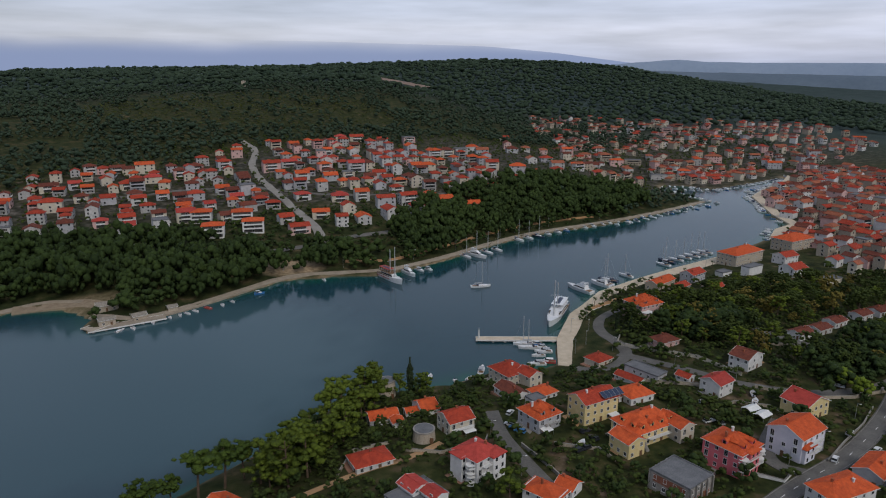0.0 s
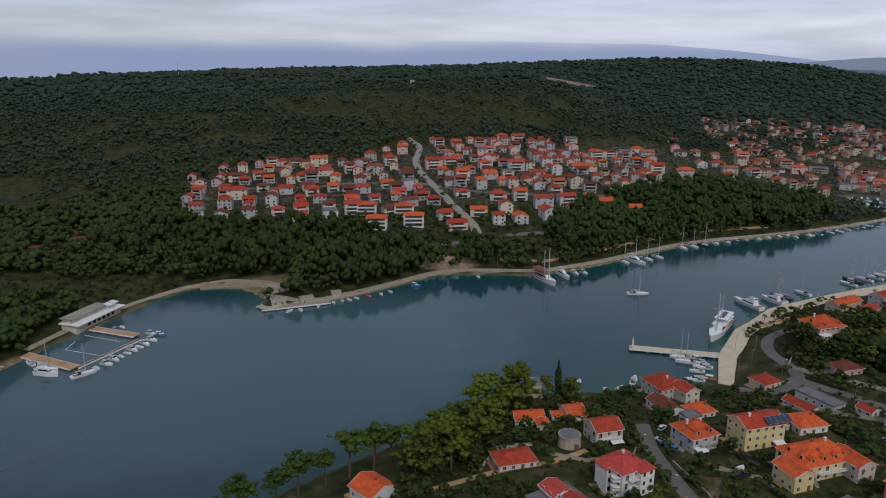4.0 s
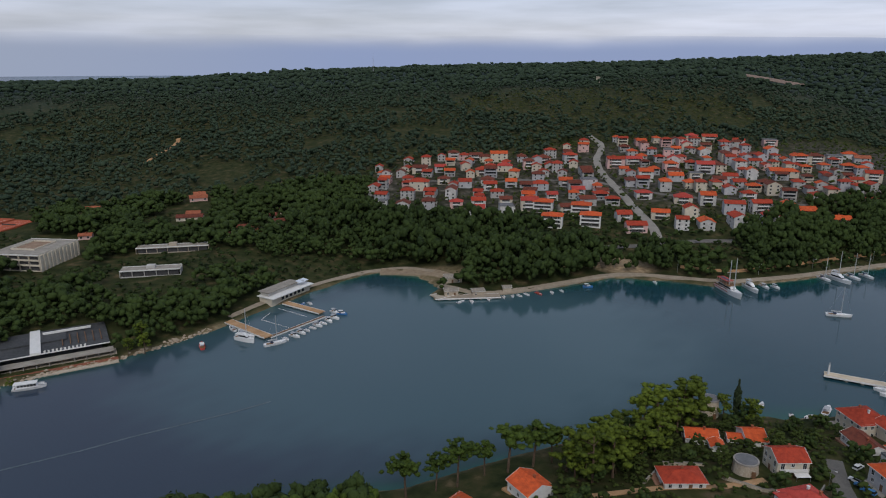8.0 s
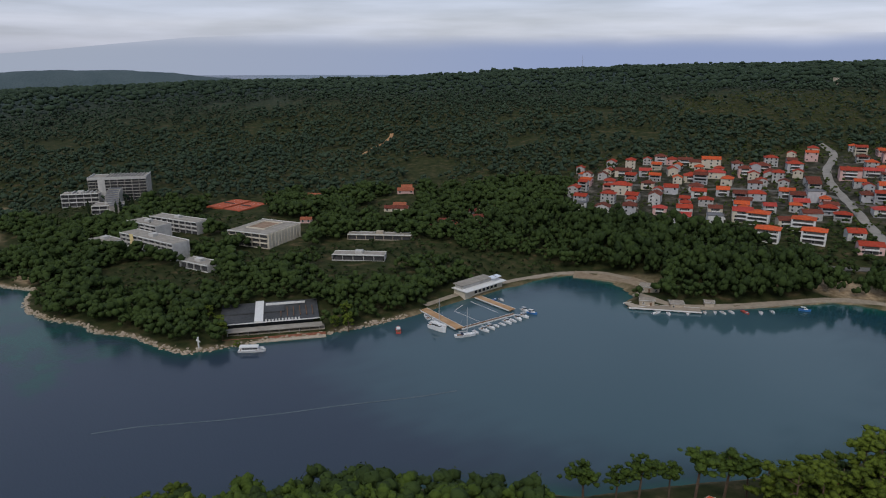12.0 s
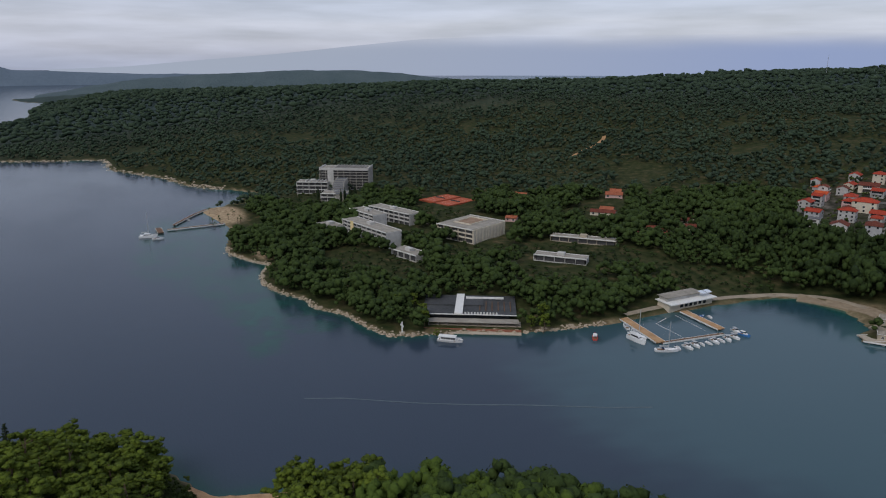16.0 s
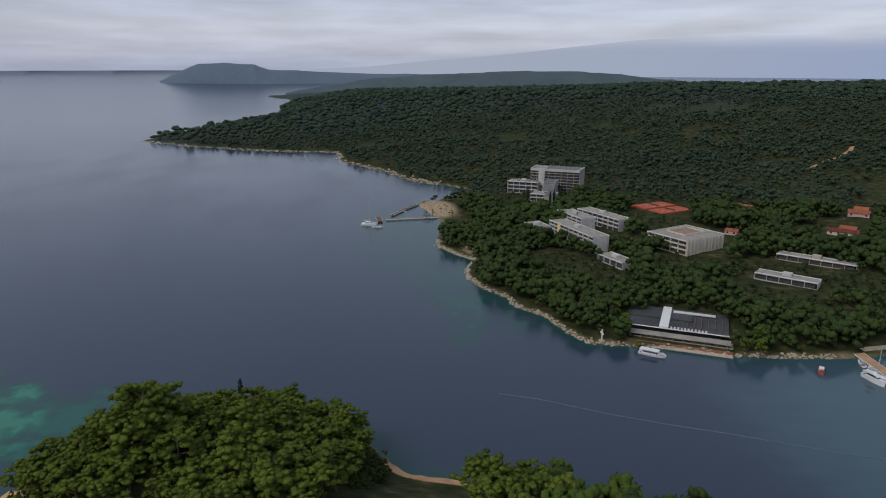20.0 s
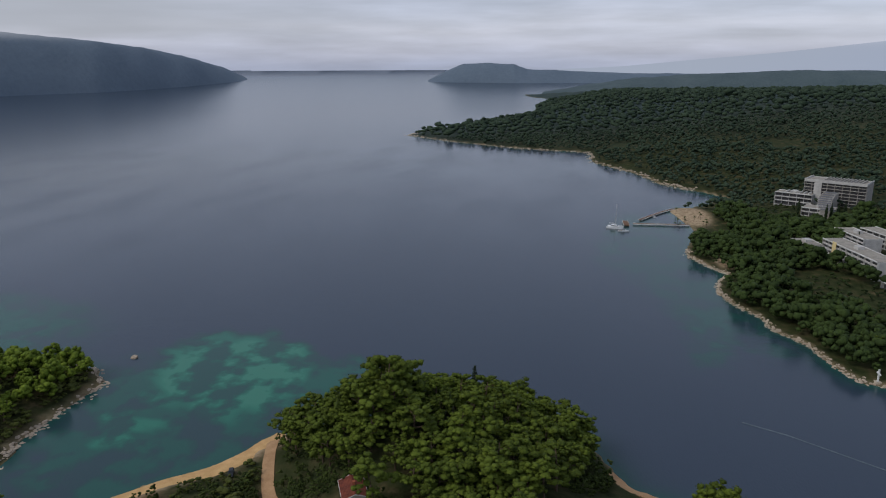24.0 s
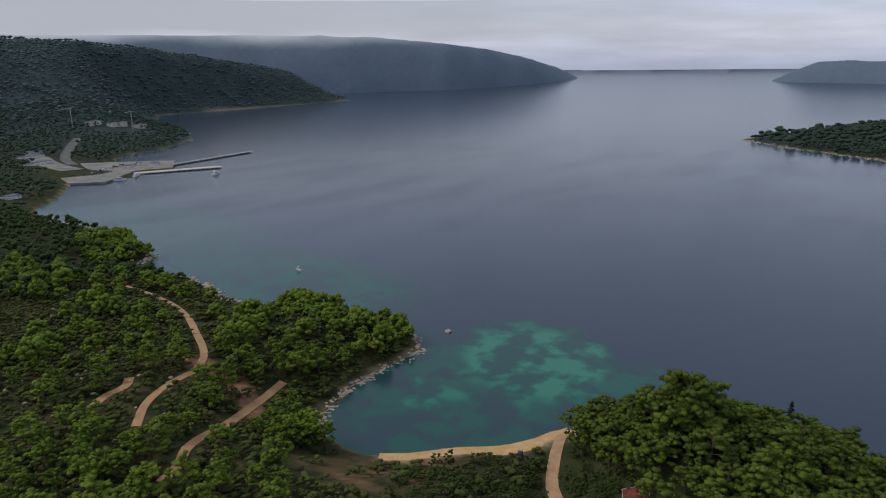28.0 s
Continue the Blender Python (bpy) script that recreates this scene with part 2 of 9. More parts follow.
def shore_distance(x, y):
    """Metres from the shore: positive on land, negative in the water."""
    x, y = np.asarray(x, float), np.asarray(y, float)
    best = np.full(x.shape, 1e12)
    inside = np.zeros(x.shape, bool)
    for (ax, ay), (bx, by) in zip(BAY, np.roll(BAY, -1, axis=0)):
        dx, dy = bx - ax, by - ay
        s = np.clip(((x - ax) * dx + (y - ay) * dy) / (dx * dx + dy * dy + 1e-9), 0, 1)
        best = np.minimum(best, (ax + s * dx - x) ** 2 + (ay + s * dy - y) ** 2)
        if ay != by:
            inside ^= ((ay > y) != (by > y)) & (x < dx * (y - ay) / (by - ay) + ax)
    return np.sqrt(best) * np.where(inside, -1, 1)


def lift(r):
    """The far sea climbs to the horizon line."""
    r = np.asarray(r, float)
    far = 2200 - 2650 * np.log(np.maximum(1 - (r - 2200) / 2650, 1e-3))
    return np.where(r > 2200, EYE * (1 - r / np.maximum(far, 1)), 0.0)


def rolling(x, y, size, seed):
    """Cheap smooth noise, about -1 to 1."""
    v = np.zeros_like(x)
    for k in range(5):
        a = seed * 1.7 + k * 2.4
        f = 2 * math.pi / size * (0.7 + 0.37 * k)
        v = v + np.sin((x * math.cos(a) + y * math.sin(a)) * f + 1.3 * k + seed) * np.sin((y * math.cos(a * 1.3) - x * math.sin(a * 1.3)) * f * 0.8 + 2.1 * k)
    return v / 2.5


def height(x, y, d=None):
    """Ground height; below the water it is the sea bed."""
    x, y = np.asarray(x, float), np.asarray(y, float)
    if d is None:
        d = shore_distance(x, y)
    r = np.hypot(x, y)
    top = np.zeros_like(x)
    sum_ = np.zeros_like(x) + 1e-12
    for px, py, pz in HEIGHTS_NORTH + HEIGHTS_FAR + HEIGHTS_SOUTH:
        size = 54 + 0.12 * math.hypot(px, py)
        q = ((x - px) ** 2 + (y - py) ** 2) / size ** 2
        w = np.exp(-q * 0.5) + 2e-3 / (1 + q * q)
        top += w * pz
        sum_ += w
    top = top / sum_
    top = top + 9 * np.exp(-((x + 192) ** 2 + (y + 53) ** 2) / (2 * 17.0 ** 2)) - 14 * np.exp(-((x + 172) ** 2 + (y + 88) ** 2) / (2 * 16.0 ** 2))
    top = top * (1 + 0.05 * rolling(x, y, 420, 1.0)) + np.clip(d, 0, 200) / 200 * 1.0 * rolling(x, y, 60, 2.0) * smooth((r - 150) / 400)
    reach = np.clip(35 + 0.11 * r, 40, 260)
    land = 1.1 + (top - 1.1) * smooth((d + 4) / reach) ** 0.9
    bed = -np.minimum(9 + 0.012 * r, 0.5 + 0.16 * -d)
    edge = smooth((d + 1.2) / 2.4)
    return bed * (1 - edge) + land * edge + lift(r)

# ---- ground and water ----
def axis(count, k, mid):
    u = np.linspace(-1, 1, count)
    return mid + 4950 * np.sinh(k * u) / math.sinh(k)


GRID = {}


def sheet(name, xs, ys, zfun, keep, material, layers):
    gx, gy = np.meshgrid(xs, ys)
    x, y = gx.ravel(), gy.ravel()
    r = np.hypot(x, y)
    pull = np.minimum(1, 4840 / np.maximum(r, 1))
    x, y = x * pull, y * pull
    d = shore_distance(x, y)
    z = zfun(x, y, d)
    GRID[name] = (xs, ys, z.reshape(len(ys), len(xs)), d.reshape(len(ys), len(xs)))
    nx, ny = len(xs), len(ys)
    i = np.arange(nx * ny).reshape(ny, nx)
    quads = np.stack([i[:-1, :-1], i[:-1, 1:], i[1:, 1:], i[1:, :-1]], -1).reshape(-1, 4)
    ok = keep(x, y, d)
    quads = quads[ok[quads].any(1) & (r[quads] < 4840).any(1)]
    used = np.unique(quads)
    back = np.zeros(nx * ny, int)
    back[used] = np.arange(len(used))
    mesh = bpy.data.meshes.new(name)
    mesh.from_pydata(np.stack([x, y, z], 1)[used].tolist(), [], back[quads].tolist())
    for key, values in layers(x[used], y[used], d[used], z[used]).items():
        mesh.attributes.new(key, "FLOAT", "POINT").data.foreach_set("value", values.astype(np.float32))
    mesh.polygons.foreach_set("use_smooth", np.ones(len(mesh.polygons), bool))
    mesh.materials.append(material)
    return tagged(new(name, mesh), kind="structure")


def band(x, y, points, width):
    """1 along a line through the points, 0 beyond its width."""
    best = np.full(x.shape, 1e12)
    for (ax, ay), (bx, by) in zip(points, points[1:]):
        dx, dy = bx - ax, by - ay
        s = np.clip(((x - ax) * dx + (y - ay) * dy) / (dx * dx + dy * dy + 1e-9), 0, 1)
        best = np.minimum(best, (ax + s * dx - x) ** 2 + (ay + s * dy - y) ** 2)
    return 1 - smooth((np.sqrt(best) - width * 0.5) / (width * 0.5))


def oval(x, y, cx, cy, a, b, turn=0):
    c, s = math.cos(radians(turn)), math.sin(radians(turn))
    u, v = (x - cx) * c + (y - cy) * s, (y - cy) * c - (x - cx) * s
    return 1 - smooth((np.hypot(u / a, v / b) - 0.75) / 0.5)


def ground_layers(x, y, d, z):
    bare = np.zeros_like(x)
    bare = np.maximum(bare, (0.30 + 0.30 * smooth(rolling(x, y, 52, 7.0) * 1.5 + 0.4)) * (1 - smooth((d - 0.6) / 1.4)))                       # pale shore line
    bare = np.maximum(bare, 0.35 * oval(x, y, -206, 367, 26, 13, 20))              # town beach
    bare = np.maximum(bare, oval(x, y, -631, 108, 46, 17, 5))                # resort beach
    bare = np.maximum(bare, oval(x, y, -101, 439, 22, 11, 10))
    bare = np.maximum(bare, oval(x, y, -474, 110, 14, 8) * 0.9)
    bare = np.maximum(bare, band(x, y, [(-157, -140), (-173, -126), (-190, -109), (-209, -96)], 6))
    soil = np.zeros_like(x)
    soil = np.maximum(soil, band(x, y, [(-144, -192), (-154, -216), (-150, -246)], 6))
    soil = np.maximum(soil, 0.4 * oval(x, y, -146, -128, 24, 20) * smooth(rolling(x, y, 17, 4.0) + 0.6))
    open_ = smooth((x + 290) / 60) * smooth((-80 - y) / 40) * smooth((y + 460) / 60) * smooth((-30 - x) / 30)
    soil = np.maximum(soil, open_ * smooth((rolling(x, y, 38, 6.0) - 0.1) / 0.5) * 0.16)
    town = np.zeros_like(x)
    for cx, cy, a, b in ((-72, 672, 180, 132), (156, 828, 204, 108), (-258, 606, 132, 96), (396, 1020, 240, 144), (504, 672, 180, 228), (90, 192, 114, 84), (312, 396, 108, 96)):
        town = np.maximum(town, oval(x, y, cx, cy, a, b))
    streets = np.zeros_like(x)
    for cx, cy, a, b, turn in ((-78, 680, 178, 112, 20), (-240, 580, 128, 92, 25), (156, 828, 204, 108, 0), (396, 1020, 240, 144, 0), (470, 650, 190, 240, 0)):
        streets = np.maximum(streets, oval(x, y, cx, cy, a, b, turn))
    streets = streets * (0.55 + 0.45 * smooth(rolling(x, y, 44, 8.0) + 0.6))
    # how much haze colour the ground takes on with distance
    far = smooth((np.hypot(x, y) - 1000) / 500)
    return {"streets": streets, "bare": bare, "soil": soil, "town": town, "far": far}


def ground_material():
    m = bpy.data.materials.new("ground_cover")
    m.use_nodes = True
    n, l = m.node_tree.nodes, m.node_tree.links
    b = n["Principled BSDF"]
    b.inputs["Roughness"].default_value, b.inputs["Specular IOR Level"].default_value = 0.95, 0.1
    pos = n.new("ShaderNodeNewGeometry").outputs["Position"]

    def tex(scale, detail=5.0):
        t = n.new("ShaderNodeTexNoise")
        t.inputs["Scale"].default_value, t.inputs["Detail"].default_value = scale, detail
        l.new(pos, t.inputs["Vector"])
        return t.outputs["Fac"]

    def ramp_(fac, *stops):
        r = n.new("ShaderNodeValToRGB")
        e = r.color_ramp.elements
        e[0].position, e[0].color = stops[0][0], (*stops[0][1], 1)
        e[1].position, e[1].color = stops[-1][0], (*stops[-1][1], 1)
        for at, c in stops[1:-1]:
            e.new(at).color = (*c, 1)
        l.new(fac, r.inputs["Fac"])
        return r.outputs["Color"]

    def blend(fac, a, c):
        k = n.new("ShaderNodeMix")
        k.data_type = "RGBA"
        l.new(fac, k.inputs[0])
        l.new(a, k.inputs[6])
        l.new(c, k.inputs[7])
        return k.outputs[2]

    def layer(name):
        a = n.new("ShaderNodeAttribute")
        a.attribute_name = name
        return a.outputs["Fac"]

    scrub = ramp_(tex(0.16), (0.30, (0.014, 0.022, 0.007)), (0.50, (0.033, 0.040, 0.014)), (0.63, (0.055, 0.050, 0.022)), (0.76, (0.12, 0.09, 0.05)))
    yard = ramp_(tex(0.14), (0.32, (0.014, 0.020, 0.007)), (0.47, (0.034, 0.042, 0.013)), (0.56, (0.060, 0.058, 0.022)), (0.64, (0.10, 0.072, 0.042)), (0.78, (0.21, 0.155, 0.105)))
    earth = ramp_(tex(0.3), (0.3, (0.20, 0.095, 0.05)), (0.7, (0.36, 0.20, 0.12)))
    sand = ramp_(tex(0.4), (0.3, (0.22, 0.15, 0.09)), (0.7, (0.48, 0.37, 0.24)))
    paved = ramp_(tex(0.16), (0.34, (0.018, 0.022, 0.011)), (0.48, (0.042, 0.040, 0.030)), (0.62, (0.095, 0.085, 0.072)), (0.78, (0.22, 0.20, 0.175)))
    c = blend(layer("town"), scrub, yard)
    c = blend(layer("streets"), c, paved)
    # distance haze painted into the colour of the far ground
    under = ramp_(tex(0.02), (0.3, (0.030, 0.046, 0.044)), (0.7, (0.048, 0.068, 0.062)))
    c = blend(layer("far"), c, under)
    c = blend(layer("soil"), c, earth)
    c = blend(layer("bare"), c, sand)
    l.new(c, b.inputs["Base Color"])
    bp = n.new("ShaderNodeBump")
    bp.inputs["Strength"].default_value, bp.inputs["Distance"].default_value = 0.6, 0.5
    l.new(tex(0.9), bp.inputs["Height"])
    l.new(bp.outputs[0], b.inputs["Normal"])
    return m


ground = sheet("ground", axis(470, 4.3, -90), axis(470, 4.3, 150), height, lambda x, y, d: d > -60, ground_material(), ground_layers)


def look_up(x, y, which):
    """Height (2) or distance from the shore (3) on the ground sheet, between its points."""
    xs, ys, *tables = GRID["ground"]
    x, y, v = np.asarray(x, float), np.asarray(y, float), tables[which - 2]
    i, j = np.clip(np.searchsorted(xs, x) - 1, 0, len(xs) - 2), np.clip(np.searchsorted(ys, y) - 1, 0, len(ys) - 2)
    a, b = (x - xs[i]) / (xs[i + 1] - xs[i]), (y - ys[j]) / (ys[j + 1] - ys[j])
    return (v[j, i] * (1 - a) + v[j, i + 1] * a) * (1 - b) + (v[j + 1, i] * (1 - a) + v[j + 1, i + 1] * a) * b


def lay(x, y):
    return look_up(x, y, 2)


def inland(x, y):
    return look_up(x, y, 3)


def water_layers(x, y, d, z):
    depth = -d
    near_ = smooth((700 - np.hypot(x, y)) / 200)
    x, y = x + near_ * 9 * rolling(x, y, 46, 3.0), y + near_ * 8 * rolling(x, y, 39, 5.0)
    cove = oval(x, y, -258, -142, 46, 36, 35)
    cove = np.maximum(cove, 0.9 * oval(x, y, -208, -160, 16, 9, 30))
    cove = np.maximum(cove, 0.42 * oval(x, y, -215, -150, 62, 48, 35))
    cove = np.maximum(cove, 0.55 * oval(x, y, -262, -94, 18, 12, 0))
    cove = np.maximum(cove, 0.45 * oval(x, y, -282, -348, 54, 108, 0))
    cove = np.maximum(cove, 0.35 * oval(x, y, -312, -576, 72, 156, 0))
    cove = np.maximum(cove, 0.5 * oval(x, y, -792, 142, 84, 29, 20))
    cove = np.maximum(cove, 0.26 * oval(x, y, -520, 62, 110, 34, 0))
    cove = np.maximum(cove, 0.24 * oval(x, y, -430, 74, 70, 20, 0))
    cove = np.maximum(cove, 0.32 * oval(x, y, -386, 86, 84, 11, -15))
    cove = np.maximum(cove, 0.25 * oval(x, y, -348, 98, 36, 10, 0))
    cove = np.maximum(cove, 0.4 * oval(x, y, -282, 246, 30, 36, 0))
    shallow = np.exp(-np.maximum(depth, 0) / 4.0) * 0.45
    calm = smooth((x + 370) / 200) * smooth((y - 60) / 160)
    inlet = smooth((y + 0.55 * x - 60) / 220)
    # where the inlet's colour is lightened as a reflection of bright cloud
    silt = oval(x, y, -150, 272, 128, 92, 42)
    return {"shallow": shallow, "cove": cove, "inlet": inlet, "silt": silt, "calm": calm, "choppy": 1 - smooth((np.hypot(x, y) - 500) / 1100)}


def water_material():
    m = bpy.data.materials.new("sea_water")
    m.use_nodes = True
    n, l = m.node_tree.nodes, m.node_tree.links
    b = n["Principled BSDF"]
    b.inputs["IOR"].default_value = 1.33
    pos = n.new("ShaderNodeNewGeometry").outputs["Position"]

    def tex(scale, detail=3.0, stretch_=None):
        t = n.new("ShaderNodeTexNoise")
        t.inputs["Scale"].default_value, t.inputs["Detail"].default_value = scale, detail
        if stretch_:
            k = n.new("ShaderNodeMapping")
            k.inputs["Scale"].default_value = stretch_
            k.inputs["Rotation"].default_value = (0, 0, radians(35))
            l.new(pos, k.inputs[0])
            l.new(k.outputs[0], t.inputs["Vector"])
        else:
            l.new(pos, t.inputs["Vector"])
        return t.outputs["Fac"]

    def attr(name):
        a = n.new("ShaderNodeAttribute")
        a.attribute_name = name
        return a.outputs["Fac"]

    def mathn(op, *args):
        k = n.new("ShaderNodeMath")
        k.operation = op
        for i, a in enumerate(args):
            if isinstance(a, (int, float)):
                k.inputs[i].default_value = a
            else:
                l.new(a, k.inputs[i])
        return k.outputs[0]

    def ramp_(fac, *stops):
        r = n.new("ShaderNodeValToRGB")
        e = r.color_ramp.elements
        e[0].position, e[0].color = stops[0][0], (*stops[0][1], 1)
        e[1].position, e[1].color = stops[-1][0], (*stops[-1][1], 1)
        for at, c in stops[1:-1]:
            e.new(at).color = (*c, 1)
        l.new(fac, r.inputs["Fac"])
        return r.outputs["Color"]

    # pale sand between dark beds of sea grass
    beds = ramp_(tex(0.055, 5.0), (0.44, (0, 0, 0)), (0.54, (1, 1, 1)))
    light_bed = mathn("MULTIPLY", attr("cove"), mathn("MULTIPLY_ADD", beds, 0.65, 0.3))
    fac = mathn("MAXIMUM", light_bed, attr("shallow"))
    colour = ramp_(fac, (0.0, (0.031, 0.046, 0.071)), (0.2, (0.020, 0.060, 0.060)), (0.5, (0.014, 0.088, 0.068)), (0.85, (0.020, 0.150, 0.100)), (1.0, (0.040, 0.185, 0.125)))
    green = n.new("ShaderNodeMix")
    green.data_type, green.blend_type = "RGBA", "MULTIPLY"
    l.new(attr("inlet"), green.inputs[0])
    l.new(colour, green.inputs[6])
    green.inputs[7].default_value = (0.42, 1.05, 0.92, 1)
    # bright cloud mirrored in the near inlet, painted into the base colour
    glint_mix = n.new("ShaderNodeMix")
    glint_mix.data_type = "RGBA"
    l.new(mathn("MULTIPLY", attr("silt"), 0.75), glint_mix.inputs[0])
    l.new(green.outputs[2], glint_mix.inputs[6])
    glint_mix.inputs[7].default_value = (0.056, 0.106, 0.126, 1)
    l.new(glint_mix.outputs[2], b.inputs["Base Color"])
    # calm and ruffled patches
    calm = ramp_(tex(0.006, 5.0, (1.0, 2.6, 1.0)), (0.36, (0.06, 0.06, 0.06)), (0.50, (0.10, 0.10, 0.10)), (0.64, (0.16, 0.16, 0.16)))
    even = mathn("ADD", mathn("MULTIPLY", calm, attr("choppy")), mathn("MULTIPLY_ADD", attr("choppy"), -0.12, 0.12))
    l.new(mathn("ADD", even, mathn("MULTIPLY_ADD", attr("calm"), -0.07, 0.05)), b.inputs["Roughness"])
    bp = n.new("ShaderNodeBump")
    bp.inputs["Strength"].default_value, bp.inputs["Distance"].default_value = 0.2, 0.25
    waves = mathn("MULTIPLY_ADD", tex(0.55, 3.0, (1.0, 2.2, 1.0)), 1.0, mathn("MULTIPLY", tex(1.7, 2.0), 0.3))
    l.new(mathn("MULTIPLY", mathn("MULTIPLY_ADD", attr("calm"), -0.13, 0.2), mathn("MULTIPLY_ADD", attr("choppy"), 0.96, 0.04)), bp.inputs["Strength"])
    l.new(waves, bp.inputs["Height"])
    l.new(bp.outputs[0], b.inputs["Normal"])
    return m


sea = sheet("water", axis(280, 4.6, -210), axis(280, 4.6, -60), lambda x, y, d: lift(np.hypot(x, y)), lambda x, y, d: d < 3, water_material(), water_layers)

# ---- building kit ----
class Geo:
    """Gathers boxes, prisms and sheets into one mesh."""

    def __init__(self):
        self.v, self.f, self.m = [], [], []

    def add(self, verts, faces, slot=0):
        k = len(self.v)
        self.v += [tuple(p) for p in verts]
        self.f += [tuple(k + i for i in q) for q in faces]
        self.m += [slot] * len(faces)
        return self

    def box(self, x0, y0, z0, x1, y1, z1, slot=0):
        return self.add([(x0, y0, z0), (x1, y0, z0), (x1, y1, z0), (x0, y1, z0), (x0, y0, z1), (x1, y0, z1), (x1, y1, z1), (x0, y1, z1)],
                        [(0, 3, 2, 1), (4, 5, 6, 7), (0, 1, 5, 4), (1, 2, 6, 5), (2, 3, 7, 6), (3, 0, 4, 7)], slot)

    def tube(self, x, y, z0, z1, r0, r1=None, n=8, slot=0, dx=0.0, dy=0.0):
        r1 = r0 if r1 is None else r1
        a = [2 * math.pi * i / n for i in range(n)]
        low = [(x + r0 * math.cos(t), y + r0 * math.sin(t), z0) for t in a]
        top = [(x + dx + r1 * math.cos(t), y + dy + r1 * math.sin(t), z1) for t in a]
        return self.add(low + top, [(i, (i + 1) % n, n + (i + 1) % n, n + i) for i in range(n)] + [tuple(range(n - 1, -1, -1)), tuple(range(n, 2 * n))], slot)

    def slab(self, ring, low, slot=0):
        """A sheet with the given outline (3D), as thick as low says, straight down."""
        n = len(ring)
        return self.add(list(ring) + [(x, y, z - low) for x, y, z in ring],
                        [tuple(range(n)), tuple(range(2 * n - 1, n - 1, -1))] + [(i, n + i, n + (i + 1) % n, (i + 1) % n) for i in range(n)], slot)

    def mesh(self, name, *materials, smooth_=False):
        me = bpy.data.meshes.new(name)
        me.from_pydata(self.v, [], self.f)
        for m in materials:
            me.materials.append(m)
        if len(materials) > 1:
            me.polygons.foreach_set("material_index", self.m)
        if smooth_:
            me.polygons.foreach_set("use_smooth", [True] * len(me.polygons))
        return me


def part(name, made, material, parent, label="", at=None):
    """Links a Geo (or a ready mesh) as one mesh object under a thing or a part."""
    me = made.mesh(name, *(material if isinstance(material, tuple) else (material,))) if isinstance(made, Geo) else made
    ob = new(name, me)
    ob.parent = parent
    if at is not None:
        ob.matrix_basis = at
    if label:
        ob["label"] = label
    return ob


def spot(x, y):
    """Ground height under one point."""
    return float(lay(x, y))


def thing(name, m, label, category, group=""):
    ob = new(name)
    ob.empty_display_size = 0.5
    ob.matrix_basis = m
    return tagged(ob, label, category, group)


def roof_tiles(name, dark, light, spread=0.12):
    """Clay tiles: courses of half-round tiles as relief, patches of older and newer tile."""
    m = surf(name, dark, light, 0.7, 0.85, 0.0, 9.0, spread=spread)
    n, l = m.node_tree.nodes, m.node_tree.links
    w = n.new("ShaderNodeTexWave")
    w.bands_direction = "X"
    w.inputs["Scale"].default_value, w.inputs["Distortion"].default_value, w.inputs["Detail"].default_value = 1.6, 0.8, 2.0
    w2 = n.new("ShaderNodeTexWave")
    w2.bands_direction = "Z"
    w2.inputs["Scale"].default_value, w2.inputs["Distortion"].default_value = 2.2, 1.0
    c = n.new("ShaderNodeTexCoord")
    l.new(c.outputs["Object"], w.inputs["Vector"])
    l.new(c.outputs["Object"], w2.inputs["Vector"])
    s = n.new("ShaderNodeMath")
    s.operation = "ADD"
    l.new(w.outputs["Fac"], s.inputs[0])
    l.new(w2.outputs["Fac"], s.inputs[1])
    b = n.new("ShaderNodeBump")
    b.inputs["Strength"].default_value, b.inputs["Distance"].default_value = 0.6, 0.12
    l.new(s.outputs[0], b.inputs["Height"])
    l.new(b.outputs[0], n["Principled BSDF"].inputs["Normal"])
    return m


ROOFS = {
    "orange": roof_tiles("orange_clay_tiles", (0.42, 0.062, 0.020), (0.76, 0.135, 0.038)),
    "red": roof_tiles("red_clay_tiles", (0.24, 0.030, 0.016), (0.54, 0.074, 0.034)),
    "crimson": roof_tiles("crimson_tiles", (0.34, 0.042, 0.032), (0.56, 0.082, 0.062)),
    "brown": roof_tiles("old_brown_tiles", (0.09, 0.026, 0.018), (0.24, 0.065, 0.038)),
    "slab": surf("old_stone_slabs", (0.16, 0.14, 0.115), (0.34, 0.30, 0.25), 0.9, 0.95, 0.4),
    "faded": roof_tiles("faded_clay_tiles", (0.26, 0.072, 0.038), (0.46, 0.155, 0.08)),
}
